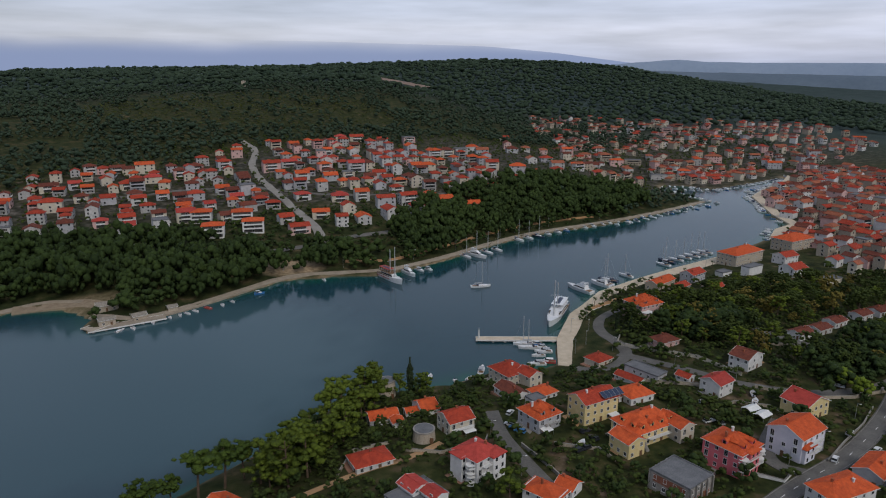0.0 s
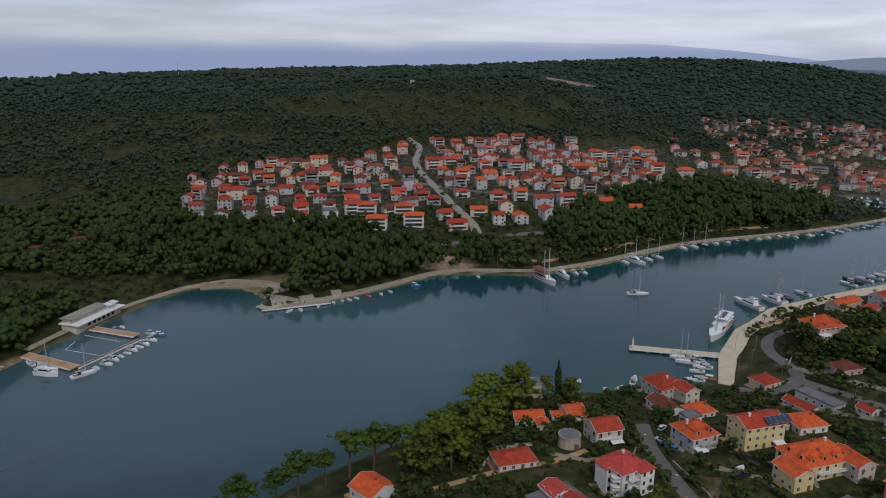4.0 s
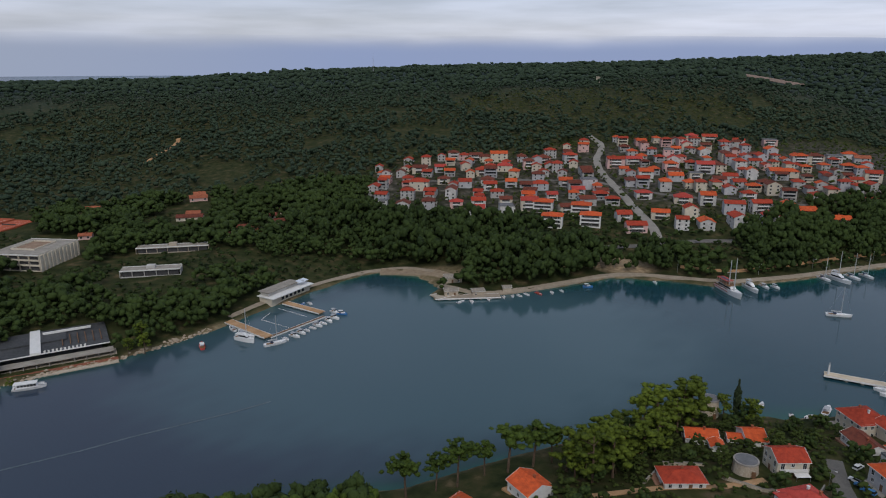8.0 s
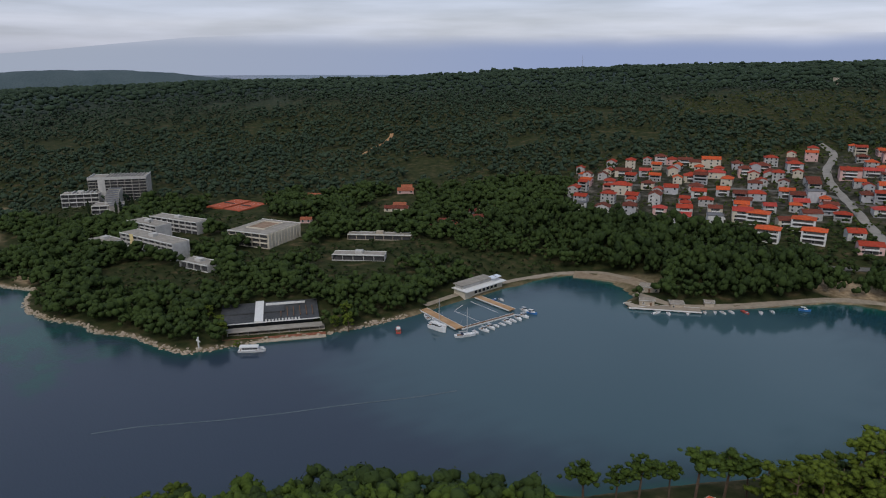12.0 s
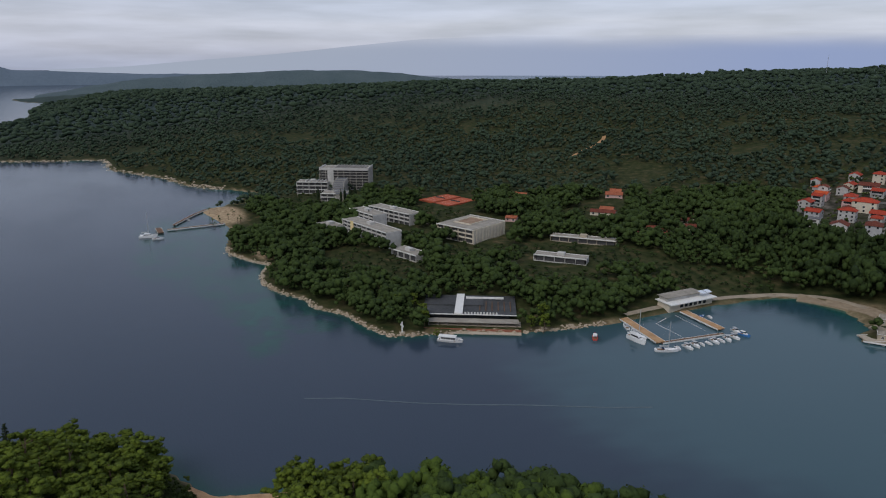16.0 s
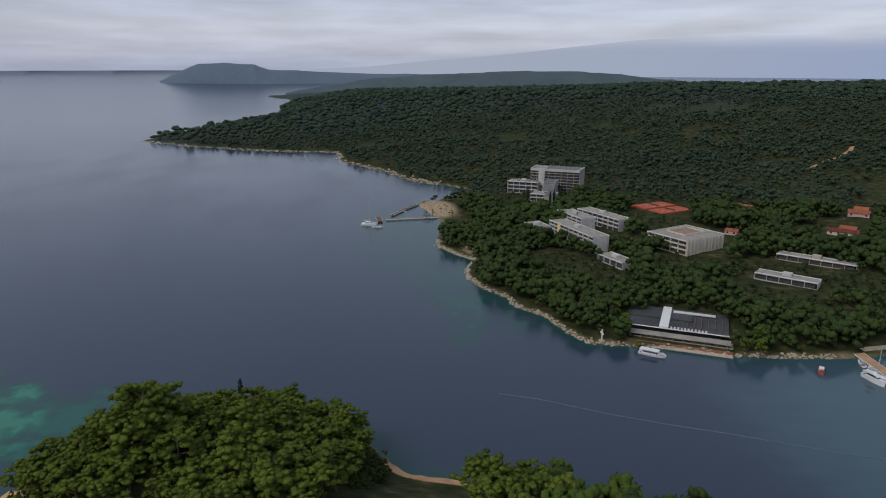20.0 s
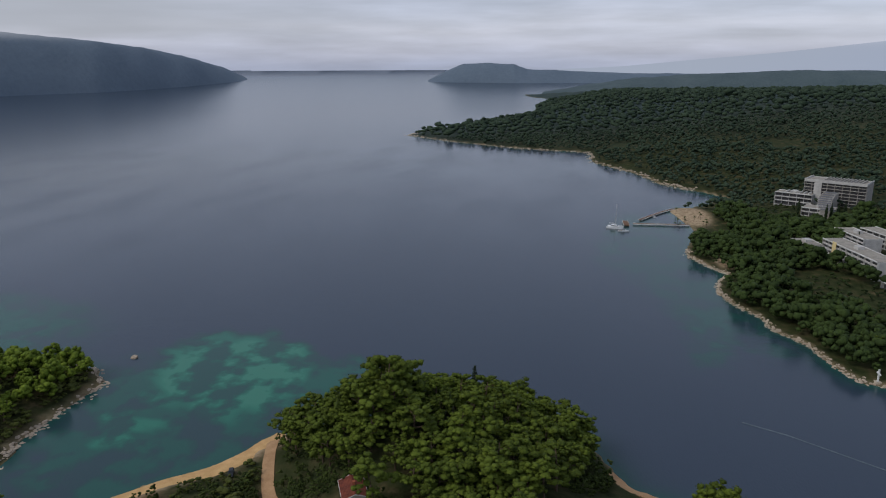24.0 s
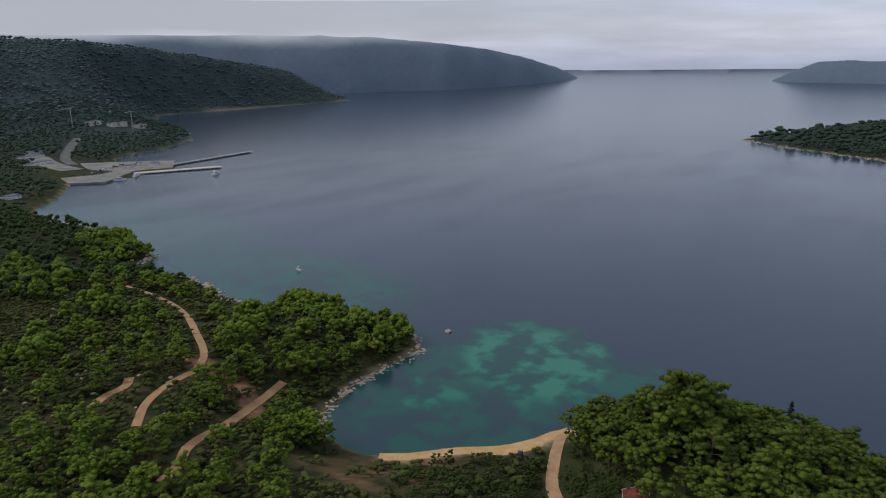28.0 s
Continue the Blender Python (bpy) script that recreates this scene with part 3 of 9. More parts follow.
WALLS = {
    "white": surf("white_render", (0.55, 0.54, 0.53), (0.76, 0.75, 0.74), 0.5, 0.9, 0.15, spread=0.08),
    "chalk": surf("chalky_render", (0.34, 0.33, 0.32), (0.58, 0.57, 0.56), 0.5, 0.9, 0.15, spread=0.2),
    "cream": surf("cream_render", (0.47, 0.42, 0.34), (0.62, 0.56, 0.46), 0.5, 0.9, 0.15, spread=0.08),
    "yellow": surf("yellow_render", (0.58, 0.46, 0.22), (0.76, 0.62, 0.33), 0.5, 0.9, 0.15, spread=0.06),
    "pink": surf("pink_render", (0.58, 0.12, 0.15), (0.72, 0.19, 0.21), 0.5, 0.9, 0.15),
    "rose": surf("rose_render", (0.52, 0.33, 0.31), (0.66, 0.45, 0.42), 0.5, 0.9, 0.15, spread=0.08),
    "grey": surf("grey_render", (0.33, 0.33, 0.35), (0.48, 0.48, 0.50), 0.5, 0.9, 0.15, spread=0.1),
    "lilac": surf("pale_lilac_render", (0.55, 0.55, 0.62), (0.72, 0.71, 0.78), 0.5, 0.9, 0.15),
    "stone": surf("rubble_stone", (0.30, 0.25, 0.19), (0.54, 0.47, 0.38), 2.2, 0.95, 0.6, spread=0.1),
    "concrete": surf("bare_concrete", (0.22, 0.20, 0.18), (0.36, 0.34, 0.31), 0.6, 0.95, 0.3),
}
GLASS = surf("dark_window_glass", (0.012, 0.014, 0.016), (0.03, 0.034, 0.038), 0.8, 0.12)
FRAME = surf("white_window_frame", (0.55, 0.55, 0.54), (0.7, 0.7, 0.69), 2.0, 0.5)
WOOD = surf("brown_painted_wood", (0.10, 0.055, 0.03), (0.2, 0.11, 0.06), 3.0, 0.7)
TRIM = surf("white_trim", (0.6, 0.6, 0.58), (0.76, 0.75, 0.73), 1.0, 0.8)
METAL = surf("galvanised_metal", (0.3, 0.31, 0.32), (0.45, 0.46, 0.47), 2.0, 0.4, metal=0.7)
SLATE = surf("grey_roofing_felt", (0.10, 0.105, 0.11), (0.2, 0.2, 0.21), 0.3, 0.9, 0.1)
SOLAR = surf("solar_glass", (0.02, 0.03, 0.06), (0.05, 0.07, 0.12), 1.0, 0.15)
CONCRETE = WALLS["concrete"]
LOGGIA_SHADE = surf("painted_loggia_shade", (0.035, 0.035, 0.037), (0.11, 0.10, 0.095), 0.9, 0.6)


def window_mesh(w, h, name):
    g = Geo()
    g.box(-w / 2, -0.07, -h / 2, -w / 2 + 0.09, 0.05, h / 2, 0).box(w / 2 - 0.09, -0.07, -h / 2, w / 2, 0.05, h / 2, 0)
    g.box(-w / 2 + 0.09, -0.07, h / 2 - 0.09, w / 2 - 0.09, 0.05, h / 2, 0).box(-w / 2 - 0.08, -0.16, -h / 2 - 0.06, w / 2 + 0.08, 0.05, -h / 2 + 0.06, 0)
    g.box(-0.035, -0.05, -h / 2 + 0.06, 0.035, 0.02, h / 2 - 0.09, 0)
    return g.mesh(name, FRAME)


def pane_mesh(w, h):
    return Geo().box(-w / 2 + 0.08, -0.02, -h / 2 + 0.05, w / 2 - 0.08, 0.03, h / 2 - 0.08).mesh("pane", GLASS)


WINDOW, PANE = window_mesh(1.15, 1.35, "window"), pane_mesh(1.15, 1.35)
TALL, TALL_PANE = window_mesh(1.3, 2.1, "balcony_door"), pane_mesh(1.3, 2.1)
FAR_WINDOW = Geo().box(-0.8, -0.05, -0.85, 0.8, 0.05, 0.85, 0).box(-0.68, -0.09, -0.75, 0.68, 0.02, 0.75, 1).mesh("window", FRAME, GLASS)
FAR_DOOR = Geo().box(-0.9, -0.05, -1.05, 0.9, 0.05, 1.05, 0).box(-0.75, -0.09, -1.05, 0.75, 0.02, 0.95, 1).mesh("door", FRAME, GLASS)
DOOR = Geo().box(-0.55, -0.08, -1.05, 0.55, 0.03, 1.05).mesh("door", WOOD)


def roof_shape(w, l, eave, kind, pitch, over=0.55):
    """w along x (ridge runs along x), l along y."""
    g = Geo()
    a, b = w / 2 + over, l / 2 + over
    rise = b * math.tan(radians(pitch))
    z0 = eave - over * math.tan(radians(pitch))
    if kind == "gable":
        a = w / 2 + 0.3
        g.slab([(-a, -b, z0), (a, -b, z0), (a, 0, z0 + rise), (-a, 0, z0 + rise)], 0.22)
        g.slab([(a, b, z0), (-a, b, z0), (-a, 0, z0 + rise), (a, 0, z0 + rise)], 0.22)
        g.box(-a, -0.14, z0 + rise - 0.05, a, 0.14, z0 + rise + 0.09)
    elif kind == "hip":
        k = max(0.3, a - b)
        top = z0 + rise
        if a < b:
            k, top = 0.3, z0 + a * math.tan(radians(pitch))
        p = [(-a, -b, z0), (a, -b, z0), (a, b, z0), (-a, b, z0), (-k, 0, top), (k, 0, top)]
        q = [(x, y, z - 0.22) for x, y, z in p[:4]]
        g.add(p + q, [(0, 1, 5, 4), (1, 2, 5), (2, 3, 4, 5), (3, 0, 4), (9, 8, 7, 6), (0, 6, 7, 1), (1, 7, 8, 2), (2, 8, 9, 3), (3, 9, 6, 0)])
        g.box(-k, -0.13, top - 0.06, k, 0.13, top + 0.09)
    else:
        g.box(-w / 2 - 0.15, -l / 2 - 0.15, eave, w / 2 + 0.15, l / 2 + 0.15, eave + 0.25)
        for x0, y0, x1, y1 in ((-w / 2 - 0.15, -l / 2 - 0.15, w / 2 + 0.15, -l / 2 + 0.1), (-w / 2 - 0.15, l / 2 - 0.1, w / 2 + 0.15, l / 2 + 0.15), (-w / 2 - 0.15, -l / 2 + 0.1, -w / 2 + 0.1, l / 2 - 0.1), (w / 2 - 0.1, -l / 2 + 0.1, w / 2 + 0.15, l / 2 - 0.1)):
            g.box(x0, y0, eave + 0.25, x1, y1, eave + 0.6)
    return g


COUNT_WORD = {1: "single-storey", 2: "two-storey", 3: "three-storey", 4: "four-storey"}
WALL_WORD = {"white": "white", "chalk": "off-white", "cream": "cream", "yellow": "yellow", "pink": "bright pink", "rose": "pale rose", "grey": "grey", "lilac": "lilac-white", "stone": "rubble stone", "concrete": "bare concrete"}
ROOF_WORD = {"orange": "orange tile", "red": "red tile", "crimson": "crimson tile", "brown": "old brown tile", "faded": "faded tile", "slab": "stone slab", "felt": "flat grey"}
FOOT = []
YARDS = []
FAR_TOWN = Geo()
FAR_SLOTS = list(WALLS) + list(ROOFS) + ["felt", "glass"]


def far_house(x, y, z, yaw, w, l, storeys, wall, roof, kind, pitch, rng, tall):
    """Adds a house to the one mesh of the farthest houses."""
    eave = storeys * tall + 0.2
    m = pose(x, y, z, 0, 0, yaw)
    g = Geo().box(-w / 2, -l / 2, -2.5, w / 2, l / 2, eave, FAR_SLOTS.index(wall))
    if kind == "gable":
        h = (l / 2) * math.tan(radians(pitch)) - 0.15
        for e in (-w / 2 + 0.02, w / 2 - 0.02):
            g.add([(e, -l / 2, eave), (e, l / 2, eave), (e, 0, eave + h)], [(0, 1, 2)], FAR_SLOTS.index(wall))
    r = roof_shape(w, l, eave, kind, pitch)
    g.add(r.v, r.f, FAR_SLOTS.index(roof))
    for sx in (0, 1, 3):
        length, off = (w, l / 2) if sx == 0 else (l, w / 2)
        n = max(1, int(length / 3.4))
        for st in range(storeys):
            for i in range(n):
                if rng.random() < 0.25:
                    continue
                u, zz = (i + 0.5 - n / 2) * length / n, st * tall + 1.6
                q = Geo().box(u - 0.6, -off - 0.04, zz - 0.7, u + 0.6, -off + 0.05, zz + 0.7)
                t = Matrix.Rotation(radians(90 * sx), 4, "Z")
                g.add([t @ Vector(p) for p in q.v], q.f, FAR_SLOTS.index("glass"))
    if storeys > 1 and rng.random() < 0.6:
        for st in range(1, storeys):
            zb, bw = st * tall + 0.1, w * rng.uniform(0.3, 0.45)
            # a dark band in the glass slot stands for the shaded loggia
            g.box(-bw, -l / 2 - 0.03, zb + 0.2, bw, -l / 2 + 0.1, zb + 2.3, FAR_SLOTS.index("glass"))
            g.box(-bw, -l / 2 - 1.3, zb - 0.1, bw, -l / 2, zb + 0.1, FAR_SLOTS.index(wall)).box(-bw, -l / 2 - 1.3, zb + 0.1, bw, -l / 2 - 1.2, zb + 0.9, FAR_SLOTS.index(wall))
    FAR_TOWN.add([m @ Vector(p) for p in g.v], g.f)
    FAR_TOWN.m[-len(g.m):] = g.m


def house(x, y, yaw, w, l, storeys, wall="white", roof="orange", kind="gable", near=False, where="", balcony=0, chimneys=1, pitch=24.0, rng=None, group="", lift_=0.0, windows=True, tall=2.85, extra=""):
    """w: along the ridge; l: across. Storeys of 2.85 m."""
    rng = rng or random.Random(int(x * 7 + y * 13))
    c, s = abs(math.cos(radians(yaw))), abs(math.sin(radians(yaw)))
    z = float(lay(np.array([x - 3.0, x, x + 3.0, x, x]), np.array([y, y - 3.0, y, y + 3.0, y])).min()) + lift_
    eave = storeys * tall + 0.2
    FOOT.append((x, y, max(w, l) * 0.62))
    if not near and (math.hypot(x, y) > 905 or "filler" in extra):
        far_house(x, y, z, yaw, w, l, storeys, wall, roof, kind, pitch, rng, tall)
        return None, eave
    label = f"{COUNT_WORD[storeys]} {WALL_WORD[wall]} house, {ROOF_WORD[roof]} roof{extra}, {where}"
    root = thing("house", pose(x, y, z, 0, 0, yaw), label, "house", group)
    g = Geo().box(-w / 2, -l / 2, -2.5, w / 2, l / 2, eave)
    if kind == "gable":
        h = (l / 2) * math.tan(radians(pitch)) - 0.15
        for e in (-w / 2, w / 2):
            t = 0.3 if e < 0 else -0.3
            g.add([(e, -l / 2, eave), (e, l / 2, eave), (e, 0, eave + h), (e + t, -l / 2, eave), (e + t, l / 2, eave), (e + t, 0, eave + h)], [(0, 2, 1), (3, 4, 5), (0, 3, 5, 2), (1, 2, 5, 4)])
    part("wall", g, WALLS[wall], root)
    rm = ROOFS[roof] if roof in ROOFS else SLATE
    part("roof", roof_shape(w, l, eave, kind, pitch), rm, root)
    if near and kind != "flat":
        over, t_ = 0.55, math.tan(radians(pitch))
        ea, eb, ez = w / 2 + (0.3 if kind == "gable" else over), l / 2 + over, eave - over * t_ - 0.22
        ring_ = Geo()
        for e in (-1, 1):
            ring_.box(-ea, e * (eb + 0.03) - 0.05, ez - 0.02, ea, e * (eb + 0.03) + 0.05, ez + 0.16)
            if kind == "gable":
                for f in (-1, 1):
                    q = [(e * (ea + 0.03) - 0.04, f * eb, ez + 0.05), (e * (ea + 0.03) + 0.04, f * eb, ez + 0.05), (e * (ea + 0.03) + 0.04, 0, ez + eb * t_ + 0.05), (e * (ea + 0.03) - 0.04, 0, ez + eb * t_ + 0.05)]
                    ring_.add([(x_, y_, z_ + k_) for k_ in (0.0, 0.22) for x_, y_, z_ in q], [(0, 1, 2, 3), (7, 6, 5, 4), (0, 4, 5, 1), (1, 5, 6, 2), (2, 6, 7, 3), (3, 7, 4, 0)])
            else:
                ring_.box(e * (ea + 0.03) - 0.05, -eb, ez - 0.02, e * (ea + 0.03) + 0.05, eb, ez + 0.16)
        part("eaves_board", ring_, TRIM, root, "white eaves boards")
        if math.hypot(x, y) < 330 and w * l > 45 and y > 100:
            YARDS.append((x, y, z, yaw, w, l))
            FOOT.append((x + math.sin(radians(yaw)) * (l / 2 + 3.0), y - math.cos(radians(yaw)) * (l / 2 + 3.0), w * 0.33))
    for k in range(chimneys if near or rng.random() < 0.6 else 0):
        cx, cy = rng.uniform(-w * 0.3, w * 0.3), rng.uniform(-l * 0.22, l * 0.22)
        top = eave + (l / 2 - abs(cy)) * math.tan(radians(pitch)) if kind != "flat" else eave + 0.3
        part("chimney", Geo().box(cx - 0.3, cy - 0.3, top - 0.9, cx + 0.3, cy + 0.3, top + 0.9).box(cx - 0.4, cy - 0.4, top + 0.9, cx + 0.4, cy + 0.4, top + 1.02), WALLS["white"] if k % 2 else ROOFS["faded"], root)
    if not windows:
        return root, eave
    sides = ((w, -l / 2, 0), (l, w / 2, 90), (w, l / 2, 180), (l, -w / 2, 270))
    for length, off, turn in sides:
        ax, ay = math.sin(radians(turn + yaw)), -math.cos(radians(turn + yaw))
        if (ax * x + ay * y) / math.hypot(x, y) > (0.35 if near else -0.3):
            continue
        n = max(1, int(length / (2.9 if near else 4.5)))
        for st in range(storeys):
            for i in range(n):
                if rng.random() < (0.12 if near else 0.38):
                    continue
                u = (i + 0.5 - n / 2) * length / n + rng.uniform(-0.2, 0.2)
                base = Matrix.Rotation(radians(turn), 4, "Z") @ Matrix.Translation((u, -(l / 2 if turn in (0, 180) else w / 2), st * tall + 1.65))
                if near:
                    if st == 0 and i == n // 2 and turn in (0, 270):
                        part("door", DOOR, DOOR.materials[0], root, "brown wooden door", base @ Matrix.Translation((0, 0, -0.5)))
                        continue
                    tall_one = balcony and st and turn in (0, 270) and i % 2 == 0
                    wo = part("balcony_door" if tall_one else "window", TALL if tall_one else WINDOW, FRAME, root, "", base @ Matrix.Translation((0, 0, -0.35 if tall_one else 0)))
                    part("pane", TALL_PANE if tall_one else PANE, GLASS, wo)
                else:
                    part("window", FAR_WINDOW, FRAME, root, "", base)
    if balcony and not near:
        # flat dark panels paint the shade of loggias behind the balconies
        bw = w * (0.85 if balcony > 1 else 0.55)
        shade_panels = Geo()
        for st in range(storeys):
            shade_panels.box(-bw / 2, -l / 2 - 0.03, st * tall + 0.3, bw / 2, -l / 2 + 0.1, st * tall + 2.55)
        part("loggia", shade_panels, LOGGIA_SHADE, root, "dark panels standing for loggia shade")
    for st in range(1, storeys if balcony else 1):
        bw = w * (0.85 if balcony > 1 else 0.55)
        zb = st * tall + 0.1
        bal = part("balcony", Geo().box(-bw / 2, -l / 2 - 1.5, zb, bw / 2, -l / 2, zb + 0.18), CONCRETE if wall == "grey" else TRIM, root)
        rg = Geo().box(-bw / 2, -l / 2 - 1.5, zb + 1.0, bw / 2, -l / 2 - 1.42, zb + 1.07)
        k = int(bw / (0.35 if near else 1.2))
        for i in range(k + 1):
            px_ = -bw / 2 + 0.03 + i * (bw - 0.06) / max(1, k)
            rg.box(px_ - 0.03, -l / 2 - 1.49, zb + 0.18, px_ + 0.03, -l / 2 - 1.43, zb + 1.0)
        if not near:
            rg.box(-bw / 2, -l / 2 - 1.47, zb + 0.2, bw / 2, -l / 2 - 1.44, zb + 1.0)
        part("railing", rg, TRIM, bal)
    return root, eave

# ---- quays, piers, roads ----
PAVING = surf("pale_stone_paving", (0.44, 0.36, 0.26), (0.64, 0.54, 0.41), 0.35, 0.85, 0.1, 12, coords="Position")
ASPHALT = surf("worn_asphalt", (0.085, 0.080, 0.074), (0.175, 0.165, 0.15), 0.15, 0.9, 0.1, 10, coords="Position")
PALE_ROAD = surf("pale_concrete_road", (0.20, 0.185, 0.165), (0.32, 0.30, 0.27), 0.2, 0.9, 0.1, 10, coords="Position")
SAND = surf("yellow_beach_sand", (0.42, 0.25, 0.10), (0.64, 0.41, 0.19), 0.3, 0.95, 0.15, 10, coords="Position")
PORT_PAVING = surf("stained_port_concrete", (0.10, 0.095, 0.085), (0.34, 0.31, 0.27), 0.06, 0.9, 0.1, 9, coords="Position")
PROMENADE = surf("worn_promenade_stone", (0.22, 0.18, 0.135), (0.38, 0.32, 0.245), 0.3, 0.9, 0.15, 10, coords="Position")
SHINGLE = surf("brown_shingle", (0.20, 0.15, 0.10), (0.33, 0.26, 0.18), 0.4, 0.95, 0.2, 10, coords="Position")
DIRT = surf("ochre_dirt_track", (0.30, 0.17, 0.085), (0.52, 0.33, 0.18), 0.25, 0.95, 0.2, 10, coords="Position")
REDSOIL = surf("red_earth", (0.30, 0.155, 0.07), (0.52, 0.31, 0.155), 0.25, 0.95, 0.2, 10, coords="Position")


def drape(name, line, width, material, up=0.18, kind="structure", kerb=0.0):
    """A road that follows the ground: a strip with thickness along a smoothed line."""
    p = [Vector((x, y, 0)) for x, y in line]
    for _ in range(3):
        q = [p[0]]
        for a, b in zip(p, p[1:]):
            q += [a.lerp(b, 0.25), a.lerp(b, 0.75)]
        p = q + [p[-1]]
    dense = []
    for a, b in zip(p, p[1:]):
        k = max(1, int((b - a).length / 4))
        dense += [a.lerp(b, i / k) for i in range(k)]
    dense.append(p[-1])
    g = Geo()
    rows = []
    for i, c in enumerate(dense):
        d = (dense[min(i + 1, len(dense) - 1)] - dense[max(i - 1, 0)]).normalized()
        n = Vector((-d.y, d.x, 0))
        wob = width * (1 + 0.06 * noise.noise(c * 0.15))
        a, b = c + n * wob / 2, c - n * wob / 2
        rows.append((a.x, a.y, b.x, b.y, c.x, c.y))
    r = np.array(rows)
    za, zb, zc = lay(r[:, 0], r[:, 1]), lay(r[:, 2], r[:, 3]), lay(r[:, 4], r[:, 5])
    vs, fs = [], []
    for i in range(len(r)):
        z0 = max(zc[i], 0.9) + up
        ea, eb = max(za[i], z0 - 0.8) , max(zb[i], z0 - 0.8)
        ea, eb = min(max(ea + up, z0 - 0.4), z0 + 0.6), min(max(eb + up, z0 - 0.4), z0 + 0.6)
        vs += [(r[i, 0], r[i, 1], ea), (r[i, 4], r[i, 5], max(z0, (ea + eb) / 2)), (r[i, 2], r[i, 3], eb), (r[i, 0], r[i, 1], ea - 2.0), (r[i, 2], r[i, 3], eb - 2.0)]
    for i in range(len(r) - 1):
        k, j = 5 * i, 5 * i + 5
        fs += [(k, k + 1, j + 1, j), (k + 1, k + 2, j + 2, j + 1), (k + 3, k, j, j + 3), (k + 2, k + 4, j + 4, j + 2)]
    ob = new(name, g.add(vs, fs).mesh(name, material))
    ROADS.append((np.array([(c.x, c.y) for c in dense]), width / 2))
    return tagged(ob, kind=kind)


ROADS = []
drape("road_main", [(190, 262), (172, 238), (152, 216), (129, 195), (112, 184), (98, 174), (80, 160), (60, 150)], 6.8, ASPHALT)
drape("road_side", [(113, 186), (104, 191), (106, 203), (120, 222)], 5.0, ASPHALT, 0.2)
drape("road_lane", [(19, 236), (20, 222), (22, 212), (28, 196), (33, 183), (40, 170)], 5.0, ASPHALT)
drape("road_shore", [(60, 285), (70, 278), (85, 290), (86, 306), (79, 330), (86, 352), (112, 372), (150, 402)], 5.5, ASPHALT)
drape("road_back", [(82, 296), (101, 272), (118, 254), (144, 243), (175, 250), (200, 270)], 5.0, ASPHALT)
drape("road_garden", [(150, 330), (162, 306), (180, 290), (200, 285)], 5.0, ASPHALT)
drape("road_hill", [(-88, 486), (-97, 509), (-136, 577), (-190, 671), (-196, 735), (-225, 775)], 7.0, PALE_ROAD, 0.35)
drape("road_hill_front", [(-300, 448), (-230, 455), (-160, 440), (-95, 470), (-40, 505)], 5.0, ASPHALT, 0.25)
drape("road_cross_street", [(-318, 555), (-250, 575), (-175, 610), (-150, 600), (-60, 590), (20, 610)], 4.5, ASPHALT, 0.3)
drape("path_wood", [(-632, 500), (-655, 540), (-676, 586), (-700, 610)], 5.0, REDSOIL, 0.5)
drape("path_terrace", [(-45, 180), (-25, 195), (-11, 201), (0, 211)], 2.6, DIRT)
drape("promenade_north", [(-190, 352), (-165, 345), (-143, 366), (-118, 401), (-102, 426), (-68, 435), (-38, 439), (-17, 457), (8, 481), (44, 524), (84, 559), (138, 589), (194, 631), (232, 664), (268, 697)], 4.6, PROMENADE, 0.25)
drape("promenade_upper", [(-66, 452), (-38, 455), (-20, 474), (2, 497), (36, 538), (78, 575), (135, 606)], 3.5, REDSOIL, 0.25)
drape("promenade_beach", [(-262, 250), (-262, 280), (-258, 310), (-252, 335), (-244, 358), (-225, 374), (-205, 372)], 3.6, PROMENADE, 0.25)
drape("track_cove", [(-194, -430), (-193, -381), (-203, -347), (-191, -308), (-172, -270), (-159, -243), (-148, -234)], 3.2, DIRT, 0.25)
drape("track_red", [(-92, -170), (-101, -174), (-108, -182), (-128, -190), (-156, -203), (-170, -208)], 3.4, REDSOIL, 0.25)
drape("track_arm", [(-150, -232), (-140, -232), (-119, -223), (-106, -207)], 3.2, REDSOIL, 0.25)
drape("track_gully", [(-104, -232), (-112, -238), (-121, -239), (-126, -246)], 3.6, REDSOIL, 0.25)
drape("track_beach", [(-206, -99), (-191, -94), (-174, -87), (-166, -81), (-152, -74), (-138, -62)], 4.0, DIRT, 0.25)
drape("beach_cove", [(-155, -143), (-162, -132), (-174, -122), (-184, -110), (-196, -103), (-212, -97)], 8.0, SAND, 0.12)
drape("beach_town", [(-188, 366), (-203, 371), (-222, 368), (-238, 360)], 11.0, SHINGLE, 0.12)
drape("road_port", [(-470, -990), (-490, -1060), (-540, -1150), (-600, -1235)], 14.0, ASPHALT, 0.4)
drape("road_port_side", [(-440, -930), (-445, -1010), (-470, -1100)], 30.0, PORT_PAVING, 0.5)
drape("track_point", [(-206, 18), (-196, 26), (-188, 45), (-176, 72), (-160, 98)], 4.0, DIRT, 0.25)

